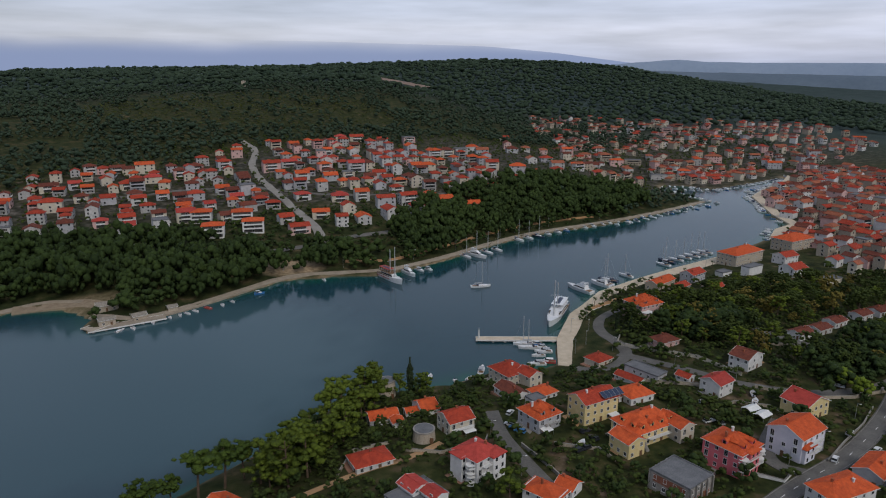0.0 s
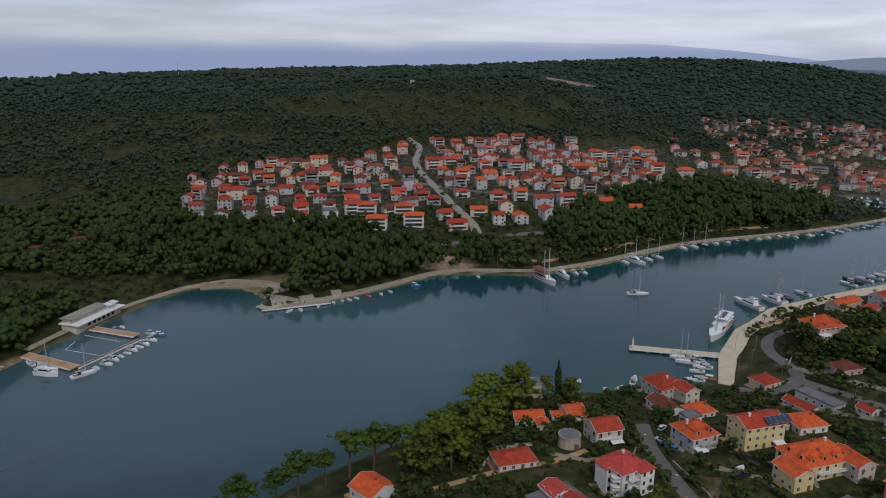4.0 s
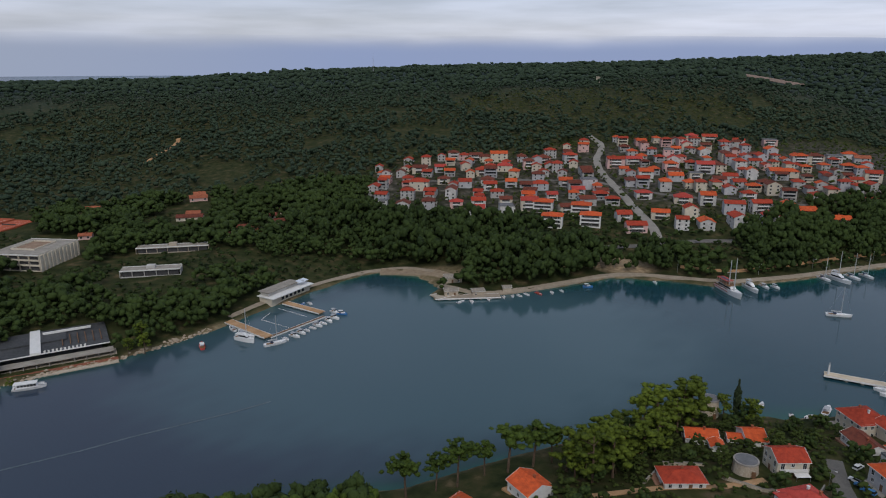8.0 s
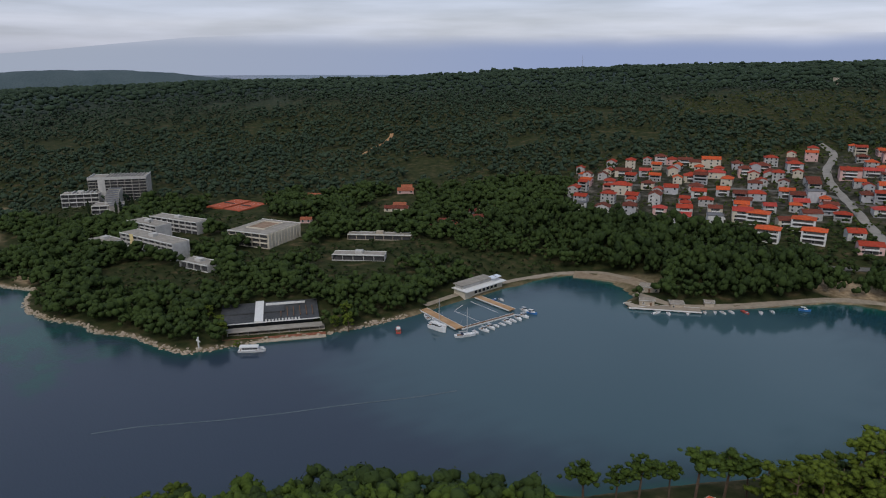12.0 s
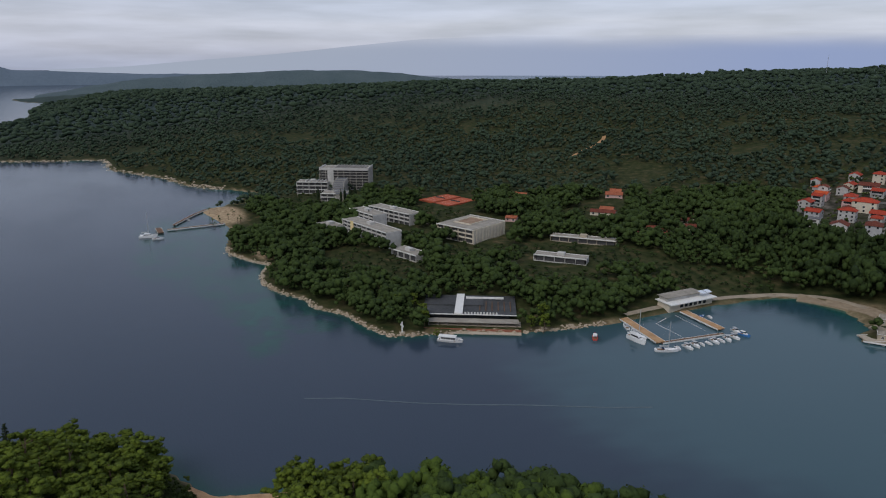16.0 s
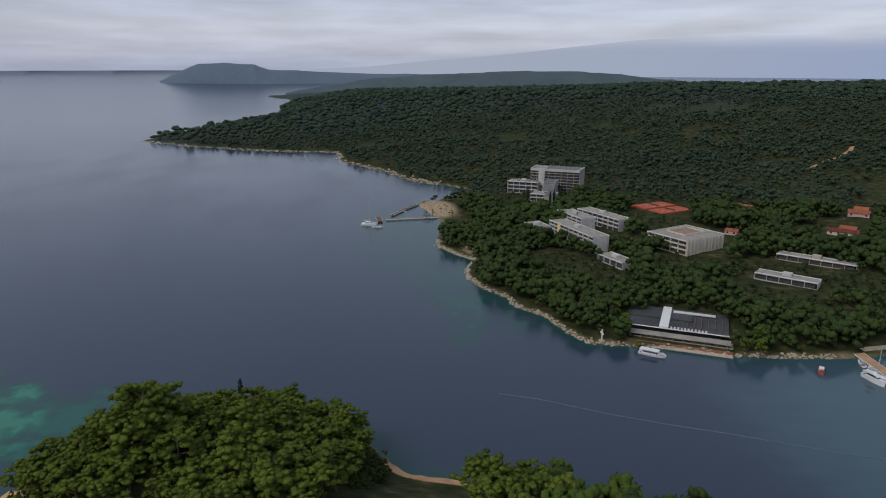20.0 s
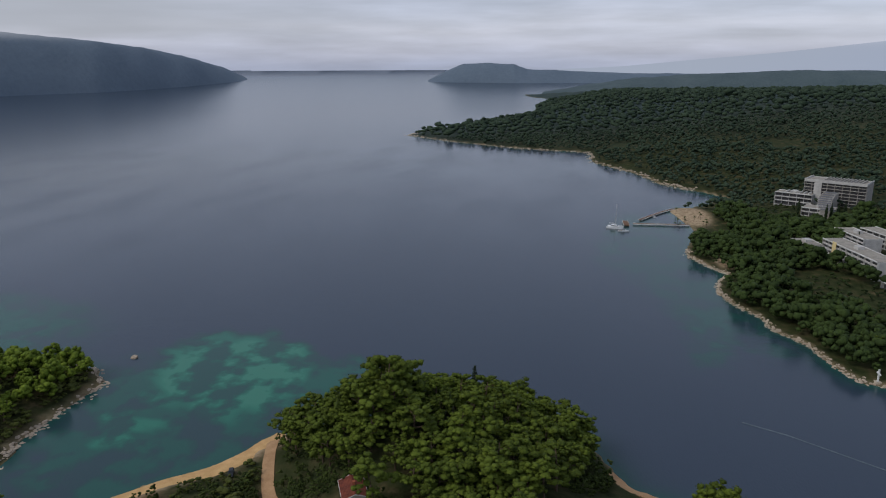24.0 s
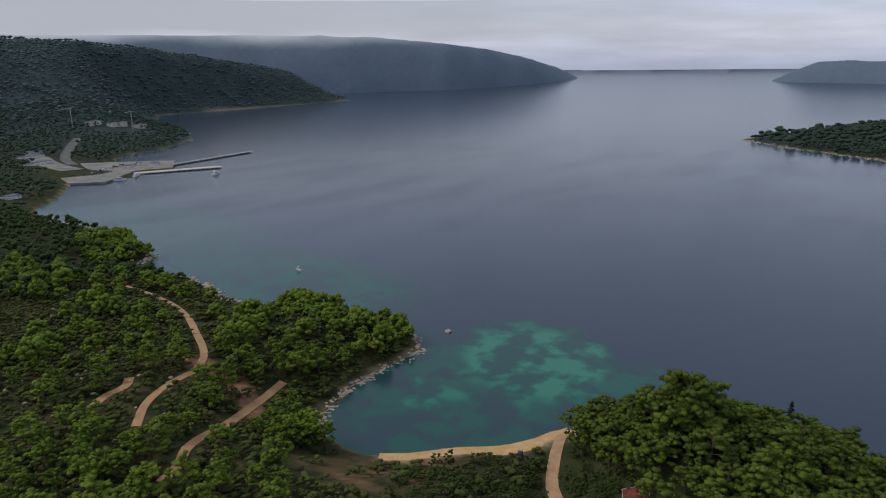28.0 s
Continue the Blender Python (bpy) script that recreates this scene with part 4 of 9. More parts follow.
# paved quay in front of the villas
quay = new("quay", Geo().slab([(53, 290, 1.7), (70, 284, 1.7), (79, 300, 1.7), (73, 322, 1.7), (76, 340, 1.7), (92, 358, 1.7), (118, 376, 1.7), (150, 400, 1.7), (198, 440, 1.7), (230, 470, 1.7), (222, 478, 1.7), (199, 479, 1.7), (151, 444, 1.7), (127, 425, 1.7), (95, 397, 1.7), (80, 372, 1.7), (70.5, 358, 1.7), (57.5, 322, 1.7)], 4.0).mesh("quay", PAVING))
tagged(quay, kind="structure")
oldquay = new("quay_old_town", Geo().slab([(266, 543, 1.5), (275, 543, 1.5), (291, 566, 1.5), (315, 588, 1.5), (318, 630, 1.5), (332, 690, 1.5), (372, 765, 1.5), (446, 868, 1.5), (441, 876, 1.5), (408, 821, 1.5), (361, 768, 1.5), (330, 725, 1.5), (321, 686, 1.5), (308, 631, 1.5), (304, 588, 1.5), (282, 569, 1.5)], 4.0).mesh("quay_old_town", PAVING))
tagged(oldquay, kind="structure")


def pier(name, x0, y0, x1, y1, width, material, label, top=1.4):
    a, b = Vector((x0, y0, 0)), Vector((x1, y1, 0))
    length = (b - a).length
    root = thing(name, pose(x0, y0, 0, 0, 0, math.degrees(math.atan2(y1 - y0, x1 - x0))), label, "pier")
    part("deck", Geo().box(0, -width / 2, top - 0.5, length, width / 2, top), material, root)
    part("edge", Geo().box(0, -width / 2 - 0.15, top - 0.6, length + 0.15, -width / 2, top + 0.1).box(0, width / 2, top - 0.6, length + 0.15, width / 2 + 0.15, top + 0.1), TRIM, root)
    for i in range(max(2, int(length / 6))):
        part("pile", Geo().box(2 + i * 6, -width / 2 + 0.2, -4, 3 + i * 6, width / 2 - 0.2, top - 0.5), CONCRETE, root)
    return root


pier("stone_pier", 58, 322, 17, 322, 4.6, PAVING, "pale stone pier reaching out from the quay")
beacon = thing("harbour_light", pose(18.5, 322, 1.4), "small white harbour light post at the pier end", "harbour light")
part("post", Geo().tube(0, 0, 0, 4.6, 0.45, 0.3, 10), TRIM, beacon)
part("lantern", Geo().tube(0, 0, 4.6, 5.4, 0.35, 0.2, 10), METAL, beacon)
pier("bathing_pier", -252, 283, -224, 280, 4.5, DIRT, "sandy-topped pier beside the bathing beach", 1.2)
pier("boat_pier", -262, 247, -226, 240, 5.0, DIRT, "stone boat pier with a gravel top", 1.2)
pier("pontoon", -226, 241, -220, 277, 1.8, WOOD, "narrow floating pontoon closing the bathing pool", 0.6)
pier("resort_jetty", -590, 104, -588, 58, 3.2, WOOD, "timber jetty at the resort beach", 1.3)
pier("jetty_head", -580, 52, -598, 52, 4.5, WOOD, "timber head of the resort jetty", 1.3)
for (ax_, ay_), (bx_, by_) in (((-604, 65), (-621, 75)), ((-621, 75), (-640, 87)), ((-640, 87), (-657, 100))):
    pier("curved_jetty", ax_, ay_, bx_, by_, 2.6, WOOD, "slim timber jetty curving out from the resort beach", 1.3)
pier("ferry_pier", -545, -880, -716, -912, 7.0, CONCRETE, "long dark ferry pier with a light at its end", 2.2)
pier("ferry_quay", -480, -850, -580, -806, 14.0, PAVING, "pale concrete ferry quay", 1.8)
pier("old_stone_quay", -172, 352, -182, 331, 9.0, WALLS["stone"], "old stone quay with worn steps", 1.3)
pier("stone_dock", -182, 331, -150, 352, 7.0, PROMENADE, "old pale stone dock on the far shore", 1.2)
ferry_yard = new("pavement_ferry_port", Geo().slab([(-388, -835, 2.4), (-417, -808, 2.4), (-489, -866, 2.4), (-535, -850, 2.4), (-580, -915, 2.4), (-528, -966, 2.4), (-495, -996, 2.4), (-466, -1010, 2.4), (-445, -960, 2.4), (-400, -880, 2.4)], 5.0).mesh("pavement_ferry_port", PORT_PAVING))
tagged(ferry_yard, kind="structure")
# planted bed, palms' kerb and lamps on the quay
bed = thing("planter_bed", pose(94, 374, 1.7, 0, 0, 40), "long raised bed with a clipped hedge on the quay", "planter")
part("kerb", Geo().box(-15, -2.2, 0, 15, 2.2, 0.4), TRIM, bed)
part("soil", Geo().box(-14.7, -1.9, 0.4, 14.7, 1.9, 0.5), REDSOIL, bed)
lamp0 = thing("street_lamp", pose(66, 330, 1.7), "tall grey street lamp on the quay", "street lamp", "lamps on the quay")
part("pole", Geo().tube(0, 0, 0, 7.5, 0.11, 0.06, 8), METAL, lamp0)
part("arm", Geo().box(-0.05, -0.05, 7.4, 1.3, 0.05, 7.5), METAL, lamp0)
part("lantern", Geo().box(0.9, -0.16, 7.28, 1.6, 0.16, 7.42), TRIM, lamp0)
for lx, ly in ((70, 312), (63, 302), (78, 350), (86, 372), (104, 390), (122, 405), (143, 422), (160, 436), (180, 452), (75, 330), (-104, 433), (-66, 442), (-20, 463), (10, 492), (46, 533), (90, 569), (140, 599)):
    copy_thing(lamp0, pose(lx, ly, 1.7 if lx > 50 and ly < 460 else max(1.4, spot(lx, ly)) + 0.2, 0, 0, (lx * 37) % 360))

# painted lines on the main road
MAIN = [(190, 262), (172, 238), (152, 216), (129, 195), (112, 184), (98, 174), (80, 160), (60, 150)]
for off in (-2.9, 2.9):
    side = []
    for i, (x, y) in enumerate(MAIN):
        (ax_, ay_), (bx_, by_) = MAIN[max(i - 1, 0)], MAIN[min(i + 1, len(MAIN) - 1)]
        k = math.hypot(bx_ - ax_, by_ - ay_)
        side.append((x - (by_ - ay_) / k * off, y + (bx_ - ax_) / k * off))
    drape("trim_road_edge_line", side, 0.13, PALE_ROAD, 0.32)
for i in range(18):
    u = i / 17 * (len(MAIN) - 1.01)
    (ax_, ay_), (bx_, by_) = MAIN[int(u)], MAIN[int(u) + 1]
    x, y = ax_ + (bx_ - ax_) * (u % 1), ay_ + (by_ - ay_) * (u % 1)
    dash = new("trim_road_dash", Geo().box(-1.2, -0.09, 0, 1.2, 0.09, 0.02).mesh("trim_road_dash", TRIM))
    dash.matrix_basis = pose(x, y, spot(x, y) + 0.24, 0, 0, math.degrees(math.atan2(by_ - ay_, bx_ - ax_)))
    tagged(dash, kind="structure")


# open verges beside the cove's tracks
VERGES = []
for line, w in ROADS:
    if line[:, 0].max() < -80 and line[:, 1].max() < -150 and line[:, 1].min() > -520:
        r_ = np.hypot(line[:, 0], line[:, 1])[:, None]
        VERGES += [(line * (1 - 6 / r_), 4.0), (line * (1 - 13 / r_), 3.0)]
ROADS += VERGES


def off_road(x, y, gap):
    return not any((np.hypot(line[:, 0] - x, line[:, 1] - y) < w + gap).any() for line, w in ROADS)

# ---- houses on the near slope ----
NEAR = {}
NEAR["white"], _ = house(11, 192, 43, 10.2, 10.2, 3, "white", "crimson", "hip", True, "above the lane", 1, 2)
NEAR["pink"], _ = house(91, 193, 37, 11.5, 13.0, 3, "pink", "orange", "hip", True, "by the main road", 2, 2)
NEAR["lilac"], _ = house(115, 201, 35, 14.0, 11.5, 3, "lilac", "orange", "gable", True, "with a climbing shrub", 1, 1)
house(132, 228, 119, 10.5, 12.5, 2, "yellow", "crimson", "gable", True, "beside an orchard", 0, 1)
NEAR["villa"], _ = house(70, 214, 30, 19.0, 12.6, 2, "yellow", "orange", "hip", True, "with dormers", 1, 3, 30)
house(61, 203, 120, 9.0, 7.0, 2, "yellow", "orange", "gable", True, "joined to the large villa", 0, 0)
house(80, 213, 120, 11.0, 6.5, 2, "cream", "orange", "gable", True, "joined to the large villa", 1, 0)
NEAR["yellow"], _ = house(55, 228, 29, 15.5, 9.4, 3, "yellow", "red", "gable", True, "with solar panels on it", 0, 2)
NEAR["grey"], _ = house(35, 223, 35, 10.5, 11.0, 2, "grey", "orange", "hip", True, "beside parked cars", 1, 2, 28)
NEAR["porch"], _ = house(5, 221, 29, 10.0, 9.2, 2, "cream", "red", "gable", True, "with a vine-grown porch", 2, 1)
house(-6, 239, 28, 7.0, 9.5, 1, "white", "orange", "gable", True, "near the shore", 0, 1, tall=3.6)
house(-22, 232, 20, 11.0, 7.2, 1, "white", "orange", "gable", True, "near the old mill", 0, 1, tall=3.4)
house(-16, 227, 110, 5.0, 4.0, 1, "white", "orange", "gable", True, "beside the long house", 0, 0, tall=2.4)
house(-11, 237, 20, 6.0, 4.0, 1, "white", "orange", "gable", True, "between two houses", 0, 0, tall=2.6)
house(-23, 199, 28, 12.5, 8.5, 1, "white", "red", "hip", True, "in a hedged garden", 0, 1, 20)
house(-7, 172, 42, 14.5, 11.0, 2, "white", "felt", "flat", True, "with roof terraces", 0, 0)
house(-8, 175, 132, 7.0, 6.0, 1, "white", "crimson", "gable", True, "above a terrace", 0, 0, 20, lift_=6.1, tall=1.6)
house(-2, 171, 132, 6.0, 4.5, 1, "white", "crimson", "gable", True, "above a terrace", 0, 0, 20, lift_=6.1, tall=1.4)
house(30, 174, 51, 7.0, 11.0, 2, "white", "orange", "hip", True, "below the lane", 0, 1)
house(38, 181, 141, 6.0, 6.0, 1, "white", "orange", "gable", True, "below the lane", 0, 1)
house(-63, 175, 149, 10.4, 9.6, 1, "white", "orange", "gable", True, "among pines on the shore", 0, 1, tall=4.0)
house(-77, 157, 75, 8.0, 9.5, 1, "white", "orange", "hip", True, "among pines on the shore", 0, 1)
house(-43, 215, 51, 6.6, 8.2, 1, "cream", "red", "hip", True, "with a canopy, under pines", 0, 1, tall=3.6)
NEAR["shell"], _ = house(71, 180, 39, 12.0, 13.0, 2, "concrete", "felt", "flat", True, "unfinished", 0, 0)
house(113, 171, 23, 17.0, 9.0, 2, "white", "orange", "hip", True, "by the main road", 0, 2)
house(131, 184, 40, 14.0, 8.0, 1, "grey", "orange", "gable", True, "by the main road", 0, 1, tall=4.2)
house(136, 173, 40, 12.0, 9.0, 2, "white", "red", "hip", True, "by the main road", 0, 1)
house(74, 242, 26, 11.0, 9.5, 1, "white", "orange", "hip", True, "behind the villas", 0, 1, 26, tall=3.6)
house(64, 241, 26, 7.0, 7.0, 1, "white", "brown", "gable", True, "behind the villas", 0, 1, tall=3.2)
house(107, 246, 37, 9.6, 8.4, 2, "white", "crimson", "gable", True, "below the road wall", 0, 1)
house(130, 273, 128, 8.8, 11.8, 2, "white", "brown", "gable", True, "under stone pines", 0, 1, 20)
house(104, 301, 28, 11.0, 8.5, 1, "rose", "brown", "hip", True, "with an arcaded porch", 0, 1, 20, tall=3.5)
NEAR["rose"], _ = house(107, 347, 30, 15.0, 13.5, 3, "rose", "orange", "hip", True, "with a round roof terrace", 0, 2, 30)
house(71, 289, 38, 9.4, 8.2, 1, "cream", "red", "hip", True, "at the end of the quay", 0, 1, 22, tall=3.2)
house(29, 273, 36, 12.0, 13.0, 2, "cream", "red", "hip", True, "at the water's edge", 0, 2, 24)
house(37, 268, 126, 8.5, 7.0, 2, "cream", "red", "gable", True, "at the water's edge", 0, 1, 24)
house(28, 252, 122, 13.0, 7.5, 1, "white", "brown", "gable", True, "behind the shore houses", 0, 1, tall=3.2)
house(40, 250, 34, 9.0, 7.5, 1, "white", "orange", "hip", True, "behind the shore houses", 0, 1, 22, tall=3.2)
house(36, 241, 34, 6.0, 5.0, 1, "white", "felt", "flat", True, "with a pale awning", 0, 0)
house(86, 268, 131, 16.0, 7.0, 1, "grey", "felt", "flat", True, "below the road", 0, 0)
house(78, 262, 131, 12.0, 5.0, 1, "white", "red", "gable", True, "below the road", 0, 0, tall=2.4)
house(99, 258, 131, 6.0, 4.5, 1, "white", "red", "gable", True, "below the road", 0, 0, tall=2.6)
house(134, 404, 44, 21.0, 8.5, 1, "stone", "orange", "gable", True, "behind the quay", 0, 1, tall=4.2)
house(141, 392, 44, 16.0, 7.0, 1, "stone", "red", "gable", True, "behind the quay", 0, 1, tall=3.2)
house(160, 388, 20, 12.0, 6.5, 1, "stone", "red", "gable", True, "behind the quay", 0, 1, tall=3.2)
house(158, 416, 40, 14.5, 9.0, 2, "grey", "red", "gable", True, "behind the quay", 0, 1)
house(207, 462, 34, 31.0, 15.0, 3, "stone", "orange", "hip", True, "on the waterfront", 0, 3, 24, extra="")
house(262, 500, 31, 27.0, 17.0, 3, "stone", "orange", "hip", True, "on the waterfront", 0, 3, 22)
house(235, 455, 28, 14.0, 10.0, 2, "white", "red", "gable", True, "below the old town", 0, 1)
house(222, 418, 27, 13.0, 11.0, 2, "white", "red", "gable", True, "below the old town", 1, 1)
house(199, 425, 33, 14.0, 6.0, 2, "white", "felt", "flat", True, "with blank walls", 0, 0, windows=False)
house(181, 425, 33, 9.0, 6.0, 1, "white", "felt", "flat", True, "with blank walls", 0, 0, windows=False)
house(236, 400, 20, 12.0, 6.0, 1, "cream", "felt", "flat", True, "among gardens", 0, 0, windows=False)
for k, (hx, hy) in enumerate(((172, 309), (184, 315), (197, 325), (216, 335), (229, 341), (243, 350), (256, 356), (270, 365))):
    house(hx, hy, 30, 10.5, 7.0, 1, "white", "brown", "gable", k < 4, "in a white terrace row", 0, 1, 18, group="white terrace row", tall=3.3)
    FOOT += [(hx - 4, hy - 8, 7.5), (hx - 8, hy - 15, 7.0)]

house(-157.5, -53.5, 25, 9.0, 6.0, 1, "stone", "brown", "gable", True, "above the beach", 0, 1, 20, tall=3.0)

# the solar panels lie on the roof of the yellow house
for k in range(5):
    solar = thing("solar_panel", pose(57 + 1.9 * k * math.cos(radians(29)) + 1.0, 226.5 + 1.9 * k * math.sin(radians(29)) - 1.5, spot(57, 226) + 9.75, 24, 0, 29), "dark glass solar panel on a red tile roof", "solar panel", "solar panels on the yellow house")
    part("panel", Geo().box(-0.85, -1.5, 0.02, 0.85, 1.5, 0.1), SOLAR, solar)
    part("frame", Geo().box(-0.9, -1.58, 0.0, -0.85, 1.58, 0.12).box(0.85, -1.58, 0.0, 0.9, 1.58, 0.12).box(-0.85, -1.58, 0.0, 0.85, -1.5, 0.12).box(-0.85, 1.5, 0.0, 0.85, 1.58, 0.12), METAL, solar)

# old windmill towers without sails
for mx, my, mr, mh, what in ((-22.5, 259, 3.9, 6.6, "round stone mill tower without its sails, at the water's edge"), (-6, 214, 4.2, 3.6, "low round stone mill tower with a flat top, in a garden")):
    mill = thing("mill_tower", pose(mx, my, spot(mx, my)), what, "mill tower")
    part("wall", Geo().tube(0, 0, -1.5, mh, mr, mr * 0.86, 20), WALLS["stone"], mill)
    part("parapet", Geo().tube(0, 0, mh, mh + 0.5, mr * 0.92, mr * 0.92, 20), CONCRETE, mill)
    part("roof", Geo().tube(0, 0, mh + 0.5, mh + 0.62, mr * 0.8, mr * 0.8, 20), SLATE, mill)
    part("door", Geo().box(mr * 0.5, -mr * 0.9, -0.2, mr * 0.5 + 1.2, -mr * 0.75, 2.2), WOOD, mill)
    FOOT.append((mx, my, 5))

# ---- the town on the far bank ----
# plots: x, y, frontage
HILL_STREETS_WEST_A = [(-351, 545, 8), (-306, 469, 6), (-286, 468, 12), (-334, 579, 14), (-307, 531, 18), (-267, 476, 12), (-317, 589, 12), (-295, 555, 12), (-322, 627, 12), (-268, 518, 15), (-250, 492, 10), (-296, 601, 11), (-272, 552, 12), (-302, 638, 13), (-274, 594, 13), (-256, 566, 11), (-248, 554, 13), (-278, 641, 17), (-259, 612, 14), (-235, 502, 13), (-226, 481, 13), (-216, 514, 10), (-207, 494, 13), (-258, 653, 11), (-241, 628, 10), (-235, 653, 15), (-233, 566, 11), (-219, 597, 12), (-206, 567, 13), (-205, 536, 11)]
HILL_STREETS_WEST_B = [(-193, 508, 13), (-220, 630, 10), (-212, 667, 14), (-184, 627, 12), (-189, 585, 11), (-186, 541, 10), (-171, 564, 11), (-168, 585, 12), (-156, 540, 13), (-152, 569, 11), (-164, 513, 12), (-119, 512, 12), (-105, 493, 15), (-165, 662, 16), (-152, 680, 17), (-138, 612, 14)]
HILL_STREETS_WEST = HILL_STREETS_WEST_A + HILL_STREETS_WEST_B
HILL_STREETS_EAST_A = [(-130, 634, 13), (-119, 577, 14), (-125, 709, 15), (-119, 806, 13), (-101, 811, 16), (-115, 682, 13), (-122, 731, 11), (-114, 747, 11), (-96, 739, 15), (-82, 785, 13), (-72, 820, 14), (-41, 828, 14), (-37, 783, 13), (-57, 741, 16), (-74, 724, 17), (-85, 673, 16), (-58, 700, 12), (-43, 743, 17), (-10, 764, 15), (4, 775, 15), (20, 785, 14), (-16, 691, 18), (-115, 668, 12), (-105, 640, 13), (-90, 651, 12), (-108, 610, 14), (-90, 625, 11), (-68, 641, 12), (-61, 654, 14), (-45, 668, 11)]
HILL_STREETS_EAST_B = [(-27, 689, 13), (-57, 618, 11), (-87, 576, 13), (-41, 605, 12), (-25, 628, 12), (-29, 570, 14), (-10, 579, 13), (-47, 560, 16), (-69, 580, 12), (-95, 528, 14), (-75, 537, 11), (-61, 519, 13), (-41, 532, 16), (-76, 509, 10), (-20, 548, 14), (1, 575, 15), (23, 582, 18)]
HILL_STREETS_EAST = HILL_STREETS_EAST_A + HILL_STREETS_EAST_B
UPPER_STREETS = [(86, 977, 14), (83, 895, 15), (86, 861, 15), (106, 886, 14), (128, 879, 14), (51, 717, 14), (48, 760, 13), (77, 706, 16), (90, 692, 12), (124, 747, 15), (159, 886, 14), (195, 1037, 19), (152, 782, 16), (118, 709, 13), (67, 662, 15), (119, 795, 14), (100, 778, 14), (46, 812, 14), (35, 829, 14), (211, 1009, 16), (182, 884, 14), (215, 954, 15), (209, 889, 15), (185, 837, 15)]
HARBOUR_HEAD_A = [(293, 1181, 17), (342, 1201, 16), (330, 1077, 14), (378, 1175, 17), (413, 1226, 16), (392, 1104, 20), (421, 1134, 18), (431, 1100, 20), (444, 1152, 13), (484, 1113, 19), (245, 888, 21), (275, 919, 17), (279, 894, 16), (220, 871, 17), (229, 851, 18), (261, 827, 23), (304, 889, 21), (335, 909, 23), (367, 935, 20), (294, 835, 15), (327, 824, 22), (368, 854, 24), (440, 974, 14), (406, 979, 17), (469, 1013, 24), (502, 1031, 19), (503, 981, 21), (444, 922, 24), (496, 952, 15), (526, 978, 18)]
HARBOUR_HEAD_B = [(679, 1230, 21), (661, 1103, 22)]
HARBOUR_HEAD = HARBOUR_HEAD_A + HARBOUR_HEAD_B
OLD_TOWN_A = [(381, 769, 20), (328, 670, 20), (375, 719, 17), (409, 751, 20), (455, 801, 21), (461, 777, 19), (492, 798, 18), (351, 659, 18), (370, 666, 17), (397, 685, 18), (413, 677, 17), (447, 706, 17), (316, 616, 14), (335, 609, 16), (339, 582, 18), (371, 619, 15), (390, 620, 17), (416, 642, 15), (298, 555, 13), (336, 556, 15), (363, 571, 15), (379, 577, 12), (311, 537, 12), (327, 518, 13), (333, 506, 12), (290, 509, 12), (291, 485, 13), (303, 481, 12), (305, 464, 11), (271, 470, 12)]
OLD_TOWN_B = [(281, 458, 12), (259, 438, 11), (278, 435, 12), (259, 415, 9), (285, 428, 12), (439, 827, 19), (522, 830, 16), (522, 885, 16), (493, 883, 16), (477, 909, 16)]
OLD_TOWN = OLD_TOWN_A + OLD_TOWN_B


def town(plots, yaw, walls, roofs, seed, where, group, depth=0.85, floors=(2, 3), hips=0.4, most=0.3, scale=1.0):
    rng = random.Random(seed)
    for hx, hy, front in plots:
        w = max(8.0, min(front, 20.0)) * rng.uniform(0.9, 1.08) * scale
        n = rng.choice(floors)
        roof = rng.choice(roofs)
        flat = rng.random() < 0.07
        house(hx, hy, yaw + rng.choice((0, 0, 90)) + rng.uniform(-7, 7), w, min(w, 12) * rng.uniform(depth - 0.1, depth + 0.1), n, rng.choice(walls), "felt" if flat else roof, "flat" if flat else ("hip" if rng.random() < hips else "gable"), False, where, 1 if rng.random() < most else 0, 0 if flat else 1, rng.uniform(20, 26), rng, group)


PALE = ("chalk", "chalk", "cream", "cream", "rose", "grey", "grey", "chalk")
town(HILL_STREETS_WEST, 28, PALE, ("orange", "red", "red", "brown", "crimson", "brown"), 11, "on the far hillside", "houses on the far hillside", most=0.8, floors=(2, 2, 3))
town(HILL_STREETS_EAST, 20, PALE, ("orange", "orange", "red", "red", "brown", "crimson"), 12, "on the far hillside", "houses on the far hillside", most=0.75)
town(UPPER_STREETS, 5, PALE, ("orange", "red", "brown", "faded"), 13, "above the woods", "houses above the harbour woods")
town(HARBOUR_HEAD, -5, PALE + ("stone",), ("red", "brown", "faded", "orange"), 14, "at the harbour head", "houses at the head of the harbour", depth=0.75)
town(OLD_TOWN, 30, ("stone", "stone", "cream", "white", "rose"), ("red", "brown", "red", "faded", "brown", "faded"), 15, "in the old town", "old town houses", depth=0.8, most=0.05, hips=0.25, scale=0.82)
# small blocks of flats in two pairs, below the hill streets
for hx, hy in ((-182, 510), (-162, 475), (-152, 513), (-138, 491)):
    house(hx, hy, 14, 15.0, 12.0, 3, "white", "orange", "hip", False, "with rows of balconies", 2, 1, 16, group="blocks of flats")
